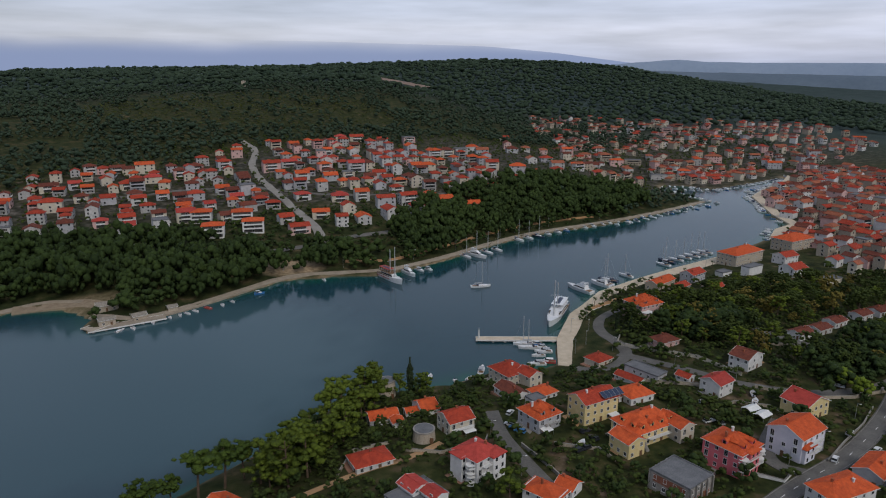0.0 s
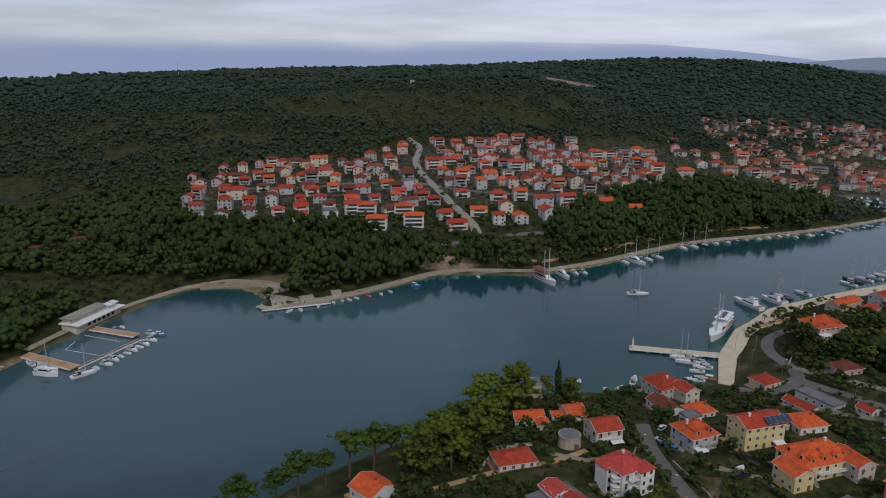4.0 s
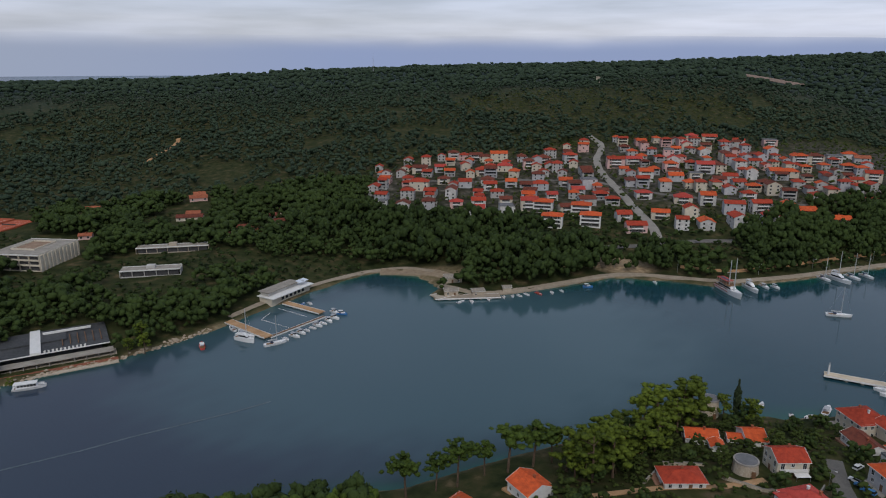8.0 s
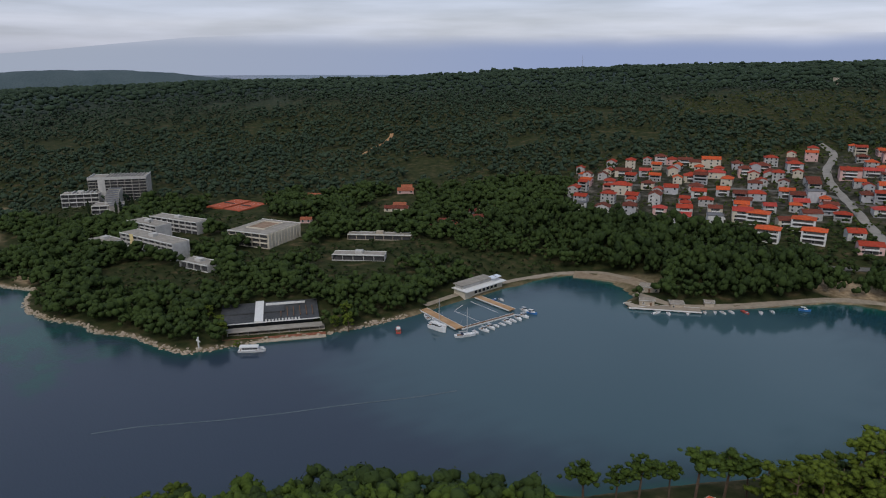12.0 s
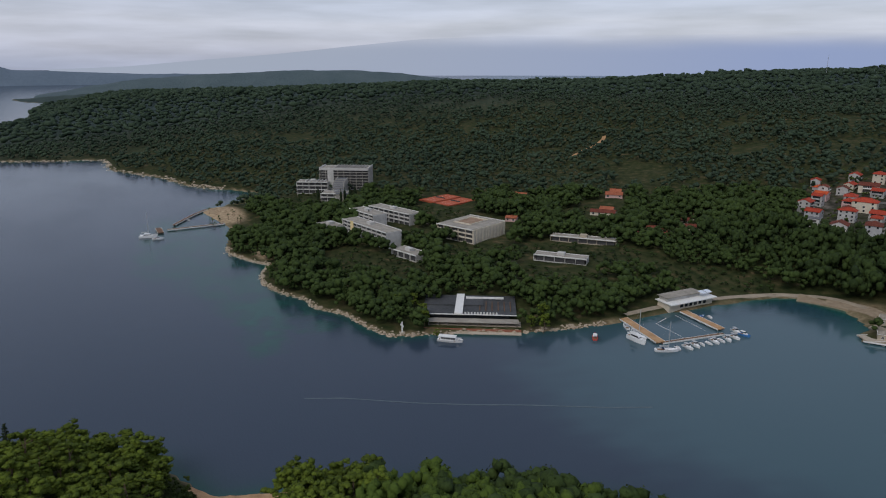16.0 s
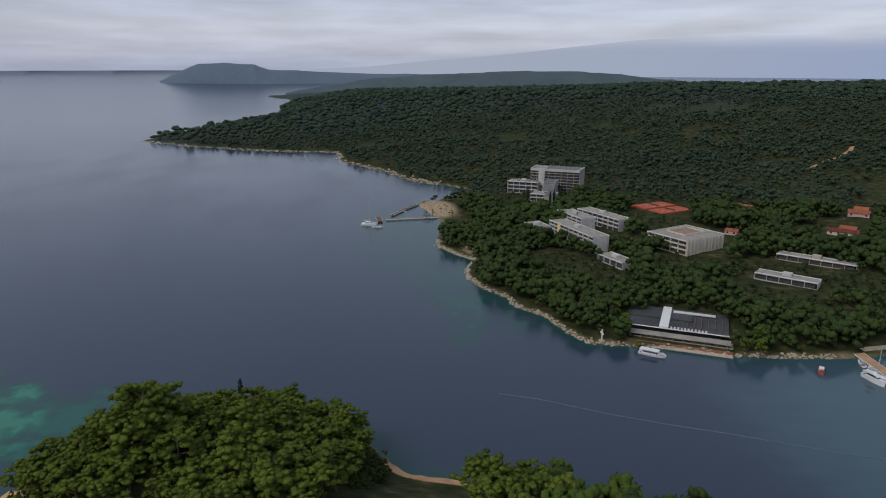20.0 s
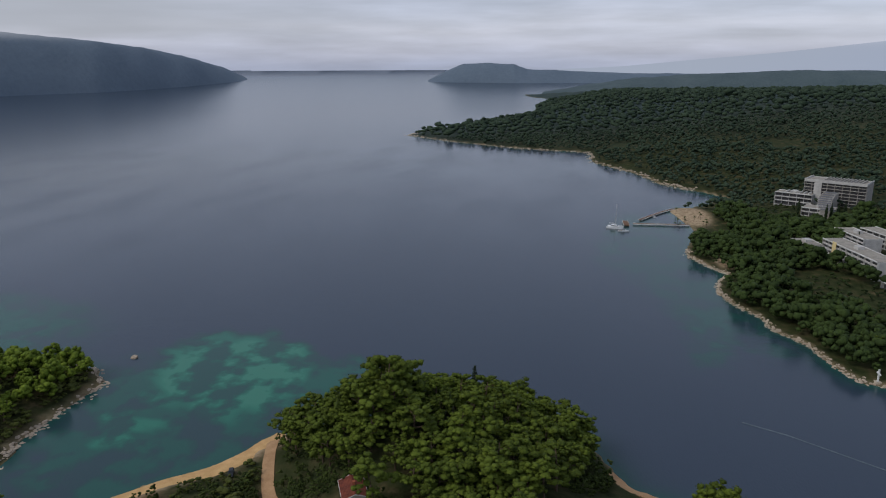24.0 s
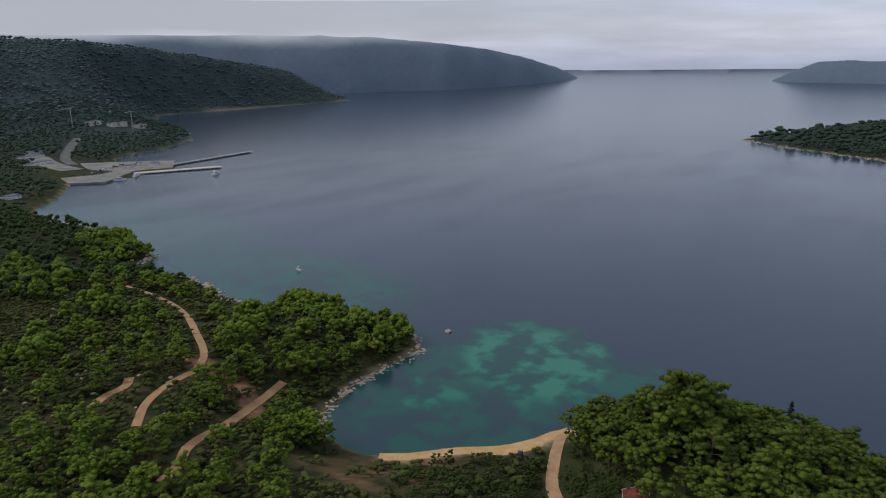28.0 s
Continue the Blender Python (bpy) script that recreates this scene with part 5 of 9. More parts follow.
# houses between the plots of the hill streets
rng_fill = random.Random(9)
fill = 0
for i in range(22):
    for j in range(16):
        hx, hy = -380 + 20 * i + 10 * (j % 2) + rng_fill.uniform(-4, 4), 466 + 20.5 * j + 0.35 * 20 * i + rng_fill.uniform(-4, 4)
        town_here = np.hypot((hx + 78) / 165, (hy - 690) / 105) < 1 or np.hypot((hx + 250) / 125, (hy - 560) / 92) < 1
        road_gap = off_road(hx, hy, 8)
        if town_here and road_gap and fill < 220 and all((hx - fx) ** 2 + (hy - fy) ** 2 > (fr + 1.4) ** 2 for fx, fy, fr in FOOT):
            fill += 1
            house(hx, hy, 22 + rng_fill.choice((0, 90)) + rng_fill.uniform(-7, 7), rng_fill.uniform(8, 12), rng_fill.uniform(7, 9.5), rng_fill.choice((2, 2, 3)), rng_fill.choice(PALE), rng_fill.choice(("orange", "red", "red", "brown")), rng_fill.choice(("gable", "hip")), False, "on the far hillside", rng_fill.choice((0, 1)), 1, 23, rng_fill, "houses on the far hillside", extra="filler")
# filling houses of the dense old town
rng_old = random.Random(5)
for i in range(10):
    for j in range(9):
        hx, hy = 300 + 31 * i + 16 * (j % 2) + rng_old.uniform(-5, 5), 470 + 34 * j + 9 * i + rng_old.uniform(-6, 6)
        if all((hx - fx) ** 2 + (hy - fy) ** 2 > (fr + 6.5) ** 2 for fx, fy, fr in FOOT) and float(inland(hx, hy)) > 26:
            house(hx, hy, 30 + rng_old.choice((0, 90)) + rng_old.uniform(-8, 8), rng_old.uniform(11, 16), rng_old.uniform(8, 10), rng_old.choice((2, 2, 3)), rng_old.choice(("stone", "cream", "white", "stone")), rng_old.choice(("red", "brown", "orange", "red")), "gable", False, "in the old town", 0, 1, 22, rng_old, "old town houses", extra="filler" if hy > 600 else "")
# the packed roofs of the old town and the streets round the harbour head
rng_pack = random.Random(23)
for x0, x1, y0, y1, step, near_ok in ((270, 560, 430, 900, 14, 0.4), (150, 700, 760, 1300, 20, 2.0), (300, 500, 360, 470, 18, 2.0)):
    for i in range(int((x1 - x0) / step)):
        for j in range(int((y1 - y0) / step)):
            hx, hy = x0 + step * (i + 0.5 * (j % 2)) + rng_pack.uniform(-4, 4), y0 + step * j + rng_pack.uniform(-4, 4)
            if rng_pack.random() < (0.55 if y0 == 760 else 0.95) and float(inland(hx, hy)) > (20 if y0 == 760 else 13) and hy > 0.75 * hx + 130 and (y0 != 760 or hy > 1.0 * hx + 395) and all((hx - fx) ** 2 + (hy - fy) ** 2 > (fr + near_ok) ** 2 for fx, fy, fr in FOOT):
                house(hx, hy, 30 + rng_pack.choice((0, 90)) + rng_pack.uniform(-9, 9), rng_pack.uniform(8, 13), rng_pack.uniform(6.5, 9), rng_pack.choice((1, 2, 2, 3)), rng_pack.choice(("stone", "cream", "stone", "rose", "white")), rng_pack.choice(("red", "red", "faded", "brown", "faded", "brown")), rng_pack.choice(("gable", "gable", "hip")), False, "in town", 0, 1, 22, rng_pack, "", extra="filler")
# scattered red-roofed holiday houses in the resort woods
for hx, hy, w, l in ((-469, 424, 15, 9), (-425, 374, 20, 8), (-449, 464, 13, 9), (-476, 432, 10, 8), (-432, 384, 11, 8), (-520, 358, 12, 8), (-451, 302, 9, 6), (-365, 372, 12, 7), (-373, 406, 13, 7), (-369, 424, 12, 6), (-346, 364, 11, 6), (-365, 348, 12, 6), (-340, 382, 12, 6), (-354, 394, 11, 6)):
    house(hx, hy, 35 + (hx * 3) % 20, w, l, 1, "rose" if hx < -430 else "cream", "faded" if hx < -430 else "brown", "gable", False, "among pines", 0, 1, 22, group="holiday houses in the woods", tall=3.0)
tagged(new("farthest_houses", FAR_TOWN.mesh("farthest_houses", *([WALLS[k] if k in WALLS else ROOFS[k] if k in ROOFS else SLATE if k == "felt" else GLASS for k in FAR_SLOTS]))), "close-set pale houses with red tile roofs, far back in town", "houses", "", "stuff")

# ---- resort hotels ----
WHITE, FADED = surf("weathered_white_concrete", (0.36, 0.35, 0.335), (0.60, 0.585, 0.56), 0.3, 0.9, 0.15, spread=0.08), surf("weathered_flat_roof", (0.20, 0.18, 0.155), (0.38, 0.35, 0.30), 0.25, 0.95, 0.2)
# near-black colour that paints shade on loggia backs and the restaurant's glazed wall
DEEP_SHADE = surf("deep_loggia_shade", (0.035, 0.035, 0.037), (0.08, 0.08, 0.085), 0.6, 0.9)


def slab_hotel(x, y, yaw, w, l, floors, label, tall=3.0, fins=0, wall=None, stripe=None, clear=True, house_=True, band_=0.7, apron=0.0):
    """A block with recessed loggias: floor bands, parapets, dividing walls and a flat roof."""
    z = spot(x, y)
    if clear:
        for k in range(-2, 3):
            fx, fy = x + k * 0.21 * w * math.cos(radians(yaw)), y + k * 0.21 * w * math.sin(radians(yaw))
            FOOT.append((fx, fy, l * 0.55))
            if apron:
                FOOT.append((fx * (1 - apron / 500), fy * (1 - apron / 500), 7.0))
    root = thing("hotel", pose(x, y, z, 0, 0, yaw), label, "hotel", "resort hotels")
    wall = wall or WHITE
    top = floors * tall
    part("core", Geo().box(-w / 2 + 1.2, -l / 2 + 1.2, -3, w / 2 - 1.2, l / 2 - 1.2, top), DEEP_SHADE, root, "recessed loggias with their shade painted dark")
    for f in range(floors + 1):
        part("floor_band", Geo().box(-w / 2, -l / 2, f * tall - 0.2, w / 2, l / 2, f * tall + (0.9 if 0 < f < floors else 0.35 if f else 0.1)) if f in (0, floors) else
             Geo().box(-w / 2, -l / 2, f * tall - 0.15, w / 2, -l / 2 + 1.2, f * tall + band_).box(-w / 2, l / 2 - 1.2, f * tall - 0.15, w / 2, l / 2, f * tall + band_).box(-w / 2, -l / 2 + 1.2, f * tall - 0.15, -w / 2 + 1.2, l / 2 - 1.2, f * tall + band_).box(w / 2 - 1.2, -l / 2 + 1.2, f * tall - 0.15, w / 2, l / 2 - 1.2, f * tall + band_), wall, root)
    n = int(w / 6.0)
    for i in range(n + 1):
        u = -w / 2 + i * w / n
        part("dividing_wall", Geo().box(u - 0.12, -l / 2 + 0.05, 0, u + 0.12, -l / 2 + 1.3, top - 0.2), wall, root)
        part("dividing_wall", Geo().box(u - 0.12, l / 2 - 1.3, 0, u + 0.12, l / 2 - 0.05, top - 0.2), wall, root)
    for e in (-w / 2, w / 2):
        part("end_wall", Geo().box(e - 0.2, -l / 2 + 1.5, -2, e + 0.2, l / 2 - 1.5, top), wall, root)
    part("roof", Geo().box(-w / 2 + 0.3, -l / 2 + 0.3, top + 0.35, w / 2 - 0.3, l / 2 - 0.3, top + 0.5), FADED, root)
    part("roof_rim", Geo().box(-w / 2 - 0.1, -l / 2 - 0.12, top + 0.1, w / 2 + 0.1, -l / 2 - 0.002, top + 0.75).box(-w / 2 - 0.1, l / 2 + 0.002, top + 0.1, w / 2 + 0.1, l / 2 + 0.12, top + 0.75), TRIM, root, "pale roof rim")
    if house_:
        part("roof_house", Geo().box(-2.5, -2, top + 0.5, 2.5, 2, top + 2.4), wall, root)
    for i in range(fins):
        u = -w * 0.2 + i * w * 0.6 / max(1, fins - 1)
        part("roof_rib", Geo().box(u - 0.35, -l / 2 + 0.2, top + 0.5, u + 0.35, l / 2 - 1, top + 1.8), wall, root)
    if stripe:
        part("stair_panel", Geo().box(stripe - 2.0, -l / 2 - 0.35, -1, stripe + 2.0, -l / 2 - 0.05, top + 1.2), WALLS["yellow"], root, "ochre stair panel")
    return root


GREY_CONCRETE = surf("weathered_grey_concrete", (0.24, 0.225, 0.20), (0.44, 0.415, 0.38), 0.3, 0.9, 0.2)
main_hotel = slab_hotel(-644, 234, 58, 48, 26, 7, "tall weathered grey hotel block with dark loggias and roof ribs", 2.8, 11, wall=GREY_CONCRETE, house_=False, band_=0.3)
part("stair_tower", Geo().box(-16, -13.4, -2, -10, -12.9, 19.4), WHITE, main_hotel, "pale stair tower")
part("roof_parapet", Geo().box(-24.2, -13.3, 18.9, 24.2, -12.9, 21.4).box(-24.2, -12.9, 20.1, -23.6, 12.9, 21.4).box(23.6, -12.9, 20.1, 24.2, 12.9, 21.4), WHITE, main_hotel, "pale parapet band")
slab_hotel(-645, 200, 58, 30, 12, 3, "low white hotel wing with a slatted glass roof", 3.6, 6)
# a wing that steps down in broad curved terraces
wing = thing("hotel", pose(-624, 222, spot(-612, 214), 0, 0, 0), "hotel wing stepping down under a curved grey roof", "hotel", "resort hotels")
for i in range(9):
    cx_, cy_, top_ = 4.6 * i, -3.4 * i + 0.2 * i * i, 14.0 - 0.9 * i
    at_ = Matrix.Translation((cx_, cy_, 0)) @ Matrix.Rotation(radians(-36 + 2.6 * i), 4, "Z")
    part("terrace", Geo().box(-3.0, -5.0, -2, 3.0, 5.0, top_), GREY_CONCRETE, wing, "", at_)
    part("roof_step", Geo().box(-3.2, -4.8, top_, 3.2, 4.8, top_ + 0.25), SLATE, wing, "grey roof step", at_)
    part("roof_rim", Geo().box(-3.2, -5.3, top_ - 0.4, 3.2, -4.8, top_ + 0.6).box(-3.2, 4.8, top_ - 0.4, 3.2, 5.3, top_ + 0.6), GREY_CONCRETE, wing, "grey concrete roof rim", at_)
FOOT += [(-612, 212, 14), (-596, 200, 12)]
slab_hotel(-596, 205, 58, 24, 14, 2, "low white pavilion with a red roof edge among cypresses", 3.2)
slab_hotel(-503, 222, 17, 50, 12, 3, "long white hotel block with four rows of balconies", 3.1, apron=16.0)
slab_hotel(-454, 182, 11, 58, 13, 4, "white terraced hotel with balcony bands and an ochre stair panel", 2.8, stripe=-15, apron=5.0)
slab_hotel(-497, 197, 11, 34, 13, 4, "white hotel block stepped behind its twin", 2.7, clear=False)
slab_hotel(-492, 164, 11, 20, 12, 2, "lower white hotel wing on the wooded slope", 2.9)
court_hotel = slab_hotel(-430, 252, 21, 34, 39, 3, "square beige hotel with a sunken courtyard roof", 3.2, wall=WALLS["cream"], house_=False)
part("courtyard", Geo().box(-9, -8, 10.11, 6, 12, 10.16), surf("rusty_courtyard_roof", (0.20, 0.13, 0.085), (0.34, 0.24, 0.17), 0.2, 0.95, 0.2), court_hotel, "rust-brown sunken courtyard roof")
part("courtyard_kerb", Geo().box(-9.6, -8.6, 10.1, 6.6, -8, 11.0).box(-9.6, 12, 10.1, 6.6, 12.6, 11.0).box(-9.6, -8, 10.1, -9, 12, 11.0).box(6, -8, 10.1, 6.6, 12, 11.0), WALLS["cream"], court_hotel)
for i in range(11):
    part("pilaster", Geo().box(17.15, -18 + i * 3.6 - 0.7, -1, 17.7, -18 + i * 3.6 + 0.7, 9.6), WALLS["cream"], court_hotel)
slab_hotel(-399, 187, 15, 25, 11, 1, "small flat-roofed white pavilion in pine woods", 4.0)
slab_hotel(-342, 268, 40, 34, 9, 1, "long low white building with a flat gravel roof", 3.6, apron=14.0)
slab_hotel(-371, 310, 40, 46, 8, 1, "long low stone-coloured service building", 3.4, wall=WALLS["stone"])
# brown terrace below the white hotel
terrace_ = new("pavement_hotel_terrace", Geo().box(-11, -9, -3, 11, 9, 1.2).mesh("pavement_hotel_terrace", surf("ochre_terrace_gravel", (0.24, 0.16, 0.10), (0.40, 0.29, 0.19), 0.3, 0.95, 0.2)))
terrace_.matrix_basis = pose(-505, 158, spot(-505, 158), 0, 0, 11)
tagged(terrace_, kind="structure")

BRICKY = surf("rust_red_brick", (0.20, 0.075, 0.045), (0.34, 0.14, 0.09), 1.0, 0.9, 0.2)
# pavilion restaurant by the water: wide felt roofs over terraces
rz = 1.4
DARK_FELT = surf("dark_patched_roofing_felt", (0.030, 0.032, 0.035), (0.085, 0.088, 0.092), 0.12, 0.85, 0.1)
rest = thing("waterside_restaurant", pose(-299, 176, rz, 0, 0, 58) @ Matrix.Diagonal((1.08, 1.05, 1.0, 1)), "low flat-roofed waterside restaurant with grey felt roofs and stone terraces", "restaurant")
part("base", Geo().box(-25, -14, -3, 24, 12, 0.6), WALLS["stone"], rest)
part("glazed_wall", Geo().box(-20, -6, 0.6, 19, 18, 4.0), DEEP_SHADE, rest)
part("roof", Geo().box(-24, -9, 4.0, 22, 20, 4.6), DARK_FELT, rest, "dark grey roofing felt")
part("upper_roof", Geo().box(-22, 3, 4.6, 6, 18, 5.3), DARK_FELT, rest)
part("pale_gutter", Geo().box(-8, -9.2, 4.6, -4, 20.2, 5.4).box(-24.3, -9.3, 4.3, 22.3, -9.0, 4.75), TRIM, rest)
part("roof_light", Geo().box(-3, 12.5, 5.3, 16, 13.3, 6.3), TRIM, rest)
for i in range(6):
    part("pergola_beam", Geo().box(4 + i * 3, -4, 4.8, 4.4 + i * 3, 9, 5.2), WOOD, rest)
part("front_canopy", Geo().box(-21, -15.2, 2.3, 23, -9.5, 2.6), FADED, rest)
for i in range(10):
    part("post", Geo().box(-20 + i * 4.6, -14.8, -0.5, -19.7 + i * 4.6, -14.5, 2.3), CONCRETE, rest)
part("terrace", Geo().box(-22, -18, -3, 24, -14, -0.5), BRICKY, rest, "rust-red lower terrace")
part("terrace_wall", Geo().box(-20, -21, -3, 24, -18, -1.0), WALLS["stone"], rest, "stone terrace wall")
part("terrace_rail", Geo().box(-24, -9.4, 0.6, 22, -9.2, 1.5).box(-22, -18.0, -0.5, 24, -17.8, 0.3), BRICKY, rest, "rust-red terrace rail")
# raised letters on the roof edge, too worn to read
for i in range(11):
    part("roof_letter", Geo().box(-3 + i * 1.5, -9.3, 4.8, -2.2 + i * 1.5, -9.15, 5.9), TRIM, rest)
FOOT += [(-312, 178, 11), (-302, 194, 10), (-303, 163, 12), (-290, 186, 12), (-298, 176, 13), (-310, 152, 8), (-284, 198, 9), (-287, 172, 12)]
# bathing pavilion on the beach
bar = thing("beach_pavilion", pose(-259, 293, 1.6, 0, 0, 88), "white flat-roofed beach pavilion with blue-white sunshades", "beach pavilion")
part("wall", Geo().box(-17, -4, -2, 15, 5, 3.2), WALLS["cream"], bar)
part("roof", Geo().box(-18, -6.5, 3.2, 16, 6, 3.7), TRIM, bar)
part("upper_floor", Geo().box(-16, -1, 3.7, 8, 5, 5.8), WHITE, bar)
part("upper_roof", Geo().box(-17, -2, 5.8, 9, 6, 6.2), FADED, bar)
for i in range(6):
    part("window", Geo().box(-9 + i * 3.4, -4.12, 0.3, -7 + i * 3.4, -3.95, 2.4), GLASS, bar)
for i in range(2):
    part("sunshade", Geo().slab([(7 + i * 4, -4, 6.0), (10.5 + i * 4, -4, 6.0), (10.5 + i * 4, 0, 6.5), (7 + i * 4, 0, 6.5)], 0.12), surf("blue_white_canvas", (0.45, 0.52, 0.62), (0.75, 0.78, 0.82), 2.0, 0.8), bar)
FOOT += [(-259, 283, 12), (-257, 300, 12)]
# float lines of the bathing pool
FLOAT = surf("white_floats", (0.6, 0.6, 0.6), (0.78, 0.78, 0.78), 3.0, 0.6)
for (ax_, ay_), (bx_, by_) in (((-251, 276), (-228, 273)), ((-247, 258), (-226, 256)), ((-250, 268), (-247, 258))):
    line_ = thing("float_line", pose(ax_, ay_, 0.05, 0, 0, math.degrees(math.atan2(by_ - ay_, bx_ - ax_))), "line of white floats marking a swimming lane", "float line", "swimming lanes")
    k_ = math.hypot(bx_ - ax_, by_ - ay_)
    part("rope", Geo().box(0, -0.05, -0.03, k_, 0.05, 0.03), FLOAT, line_)
    for i in range(int(k_ / 1.8)):
        part("float", Geo().tube(i * 1.8 + 0.5, 0, -0.12, 0.2, 0.28, 0.22, 8), FLOAT, line_)
# stone huts on the old quay
for hx, hy, yaw, w, l, h in ((-163, 349, 40, 7, 5.5, 1), (-185, 360, 25, 11, 7, 1), (-176, 340, 35, 8, 5, 1), (-150, 362, 35, 5, 4, 1)):
    house(hx, hy, yaw, w, l, h, "stone", "slab", "gable", True, "on the old quay", 0, 0, 18, tall=3.6)
# tennis courts
CLAY = surf("red_clay_court", (0.34, 0.075, 0.035), (0.46, 0.115, 0.06), 0.3, 0.95)
for k, (tx, ty) in enumerate(((-535, 297), (-553, 291))):
    tz = spot(tx, ty) + 0.6
    court = thing("tennis_court", pose(tx, ty, tz, 0, 0, 108), "red clay tennis court with white lines behind a wire fence", "tennis court", "tennis courts")
    part("surface", Geo().box(-18, -8.9, -2.5, 18, 8.9, 0), CLAY, court)
    lines = Geo()
    for a, b, c, d in ((-11.9, -5.5, 11.9, -5.4), (-11.9, 5.4, 11.9, 5.5), (-11.95, -5.5, -11.85, 5.5), (11.85, -5.5, 11.95, 5.5), (-6.4, -4.1, -6.3, 4.1), (6.3, -4.1, 6.4, 4.1)):
        lines.box(a, b, 0.004, c, d, 0.012)
    part("court_lines", lines, TRIM, court)
    part("net", Geo().box(-0.03, -6, 0, 0.03, 6, 1.0), surf("dark_net", (0.05, 0.05, 0.05), (0.09, 0.09, 0.09), 3, 0.9), court)
FOOT += [(-544, 294, 24), (-520, 280, 12)]
# stone cross on the point
cross = thing("cross", pose(-296, 134, spot(-296, 134)), "white stone cross on a stepped base at the shore", "cross")
part("plinth", Geo().box(-1.2, -1.2, -0.6, 1.2, 1.2, 0.5), WALLS["stone"], cross)
part("shaft", Geo().box(-0.28, -0.28, 0.5, 0.28, 0.28, 6.0), TRIM, cross)
part("arm", Geo().box(-1.7, -0.25, 3.8, 1.7, 0.25, 4.4), TRIM, cross)

# ---- trees ----
def lump(rng, centre, r, flat=0.75, leaves=10):
    """A ragged clump of foliage: a dented core and loose sprays round it."""
    g = Geo()
    ph = (1 + 5 ** 0.5) / 2
    ico = [Vector(p).normalized() for p in ((-1, ph, 0), (1, ph, 0), (-1, -ph, 0), (1, -ph, 0), (0, -1, ph), (0, 1, ph), (0, -1, -ph), (0, 1, -ph), (ph, 0, -1), (ph, 0, 1), (-ph, 0, -1), (-ph, 0, 1))]
    faces = [(0, 11, 5), (0, 5, 1), (0, 1, 7), (0, 7, 10), (0, 10, 11), (1, 5, 9), (5, 11, 4), (11, 10, 2), (10, 7, 6), (7, 1, 8), (3, 9, 4), (3, 4, 2), (3, 2, 6), (3, 6, 8), (3, 8, 9), (4, 9, 5), (2, 4, 11), (6, 2, 10), (8, 6, 7), (9, 8, 1)]
    c = Vector(centre)
    turn = Euler((rng.uniform(0, 6), rng.uniform(0, 6), rng.uniform(0, 6))).to_matrix()
    vs = []
    for p in ico:
        q = turn @ p * r * rng.uniform(0.62, 1.0)
        vs.append(c + Vector((q.x, q.y, q.z * flat)))
    g.add(vs, faces)
    for _ in range(leaves):
        d = Vector((rng.gauss(0, 1), rng.gauss(0, 1), rng.gauss(0.35, 0.8))).normalized()
        o = c + Vector((d.x, d.y, d.z * flat)) * r * rng.uniform(0.8, 1.12)
        a = Vector((rng.gauss(0, 1), rng.gauss(0, 1), rng.gauss(0, 0.6))).normalized() * r * rng.uniform(0.28, 0.5)
        b = d.cross(a).normalized() * r * rng.uniform(0.2, 0.36)
        g.add([o - a, o - b * 0.7 + d * 0.1 * r, o + a, o + b], [(0, 1, 2, 3)])
    return g


ICO_FACES = [(0, 11, 5), (0, 5, 1), (0, 1, 7), (0, 7, 10), (0, 10, 11), (1, 5, 9), (5, 11, 4), (11, 10, 2), (10, 7, 6), (7, 1, 8), (3, 9, 4), (3, 4, 2), (3, 2, 6), (3, 6, 8), (3, 8, 9), (4, 9, 5), (2, 4, 11), (6, 2, 10), (8, 6, 7), (9, 8, 1)]
GOLD = (1 + 5 ** 0.5) / 2
ICO = [Vector(p).normalized() for p in ((-1, GOLD, 0), (1, GOLD, 0), (-1, -GOLD, 0), (1, -GOLD, 0), (0, -1, GOLD), (0, 1, GOLD), (0, -1, -GOLD), (0, 1, -GOLD), (GOLD, 0, -1), (GOLD, 0, 1), (-GOLD, 0, -1), (-GOLD, 0, 1))]


def puff(rng, centre, r, flat=0.8, leaves=4):
    """A soft uneven clump of needles with loose tufts at its skin."""
    g = Geo()
    c = Vector(centre)
    turn = Euler((rng.uniform(0, 6), rng.uniform(0, 6), rng.uniform(0, 6))).to_matrix()
    vs = []
    for p in ICO:
        q = turn @ p * r * rng.uniform(0.62, 1.2)
        vs.append(c + Vector((q.x, q.y, q.z * flat)))
    g.add(vs, ICO_FACES)
    for _ in range(leaves):
        d = Vector((rng.gauss(0, 1), rng.gauss(0, 1), rng.gauss(0.4, 0.7))).normalized()
        o = c + Vector((d.x, d.y, d.z * flat)) * r * rng.uniform(0.85, 1.08)
        a = Vector((rng.gauss(0, 1), rng.gauss(0, 1), rng.gauss(0, 0.6))).normalized() * r * rng.uniform(0.14, 0.28)
        g.add([o - a, o + (d * 0.6 + d.cross(a).normalized()) * r * rng.uniform(0.18, 0.34), o + a], [(0, 1, 2)])
    return g


def limb(g, a, b, r0, r1, n=6):
    """A tapered branch from a to b."""
    a, b = Vector(a), Vector(b)
    q = (b - a).to_track_quat("Z", "Y").to_matrix()
    ring = [q @ Vector((math.cos(2 * math.pi * i / n), math.sin(2 * math.pi * i / n), 0)) for i in range(n)]
    g.add([a + p * r0 for p in ring] + [b + p * r1 for p in ring], [(i, (i + 1) % n, n + (i + 1) % n, n + i) for i in range(n)] + [tuple(range(n, 2 * n))])


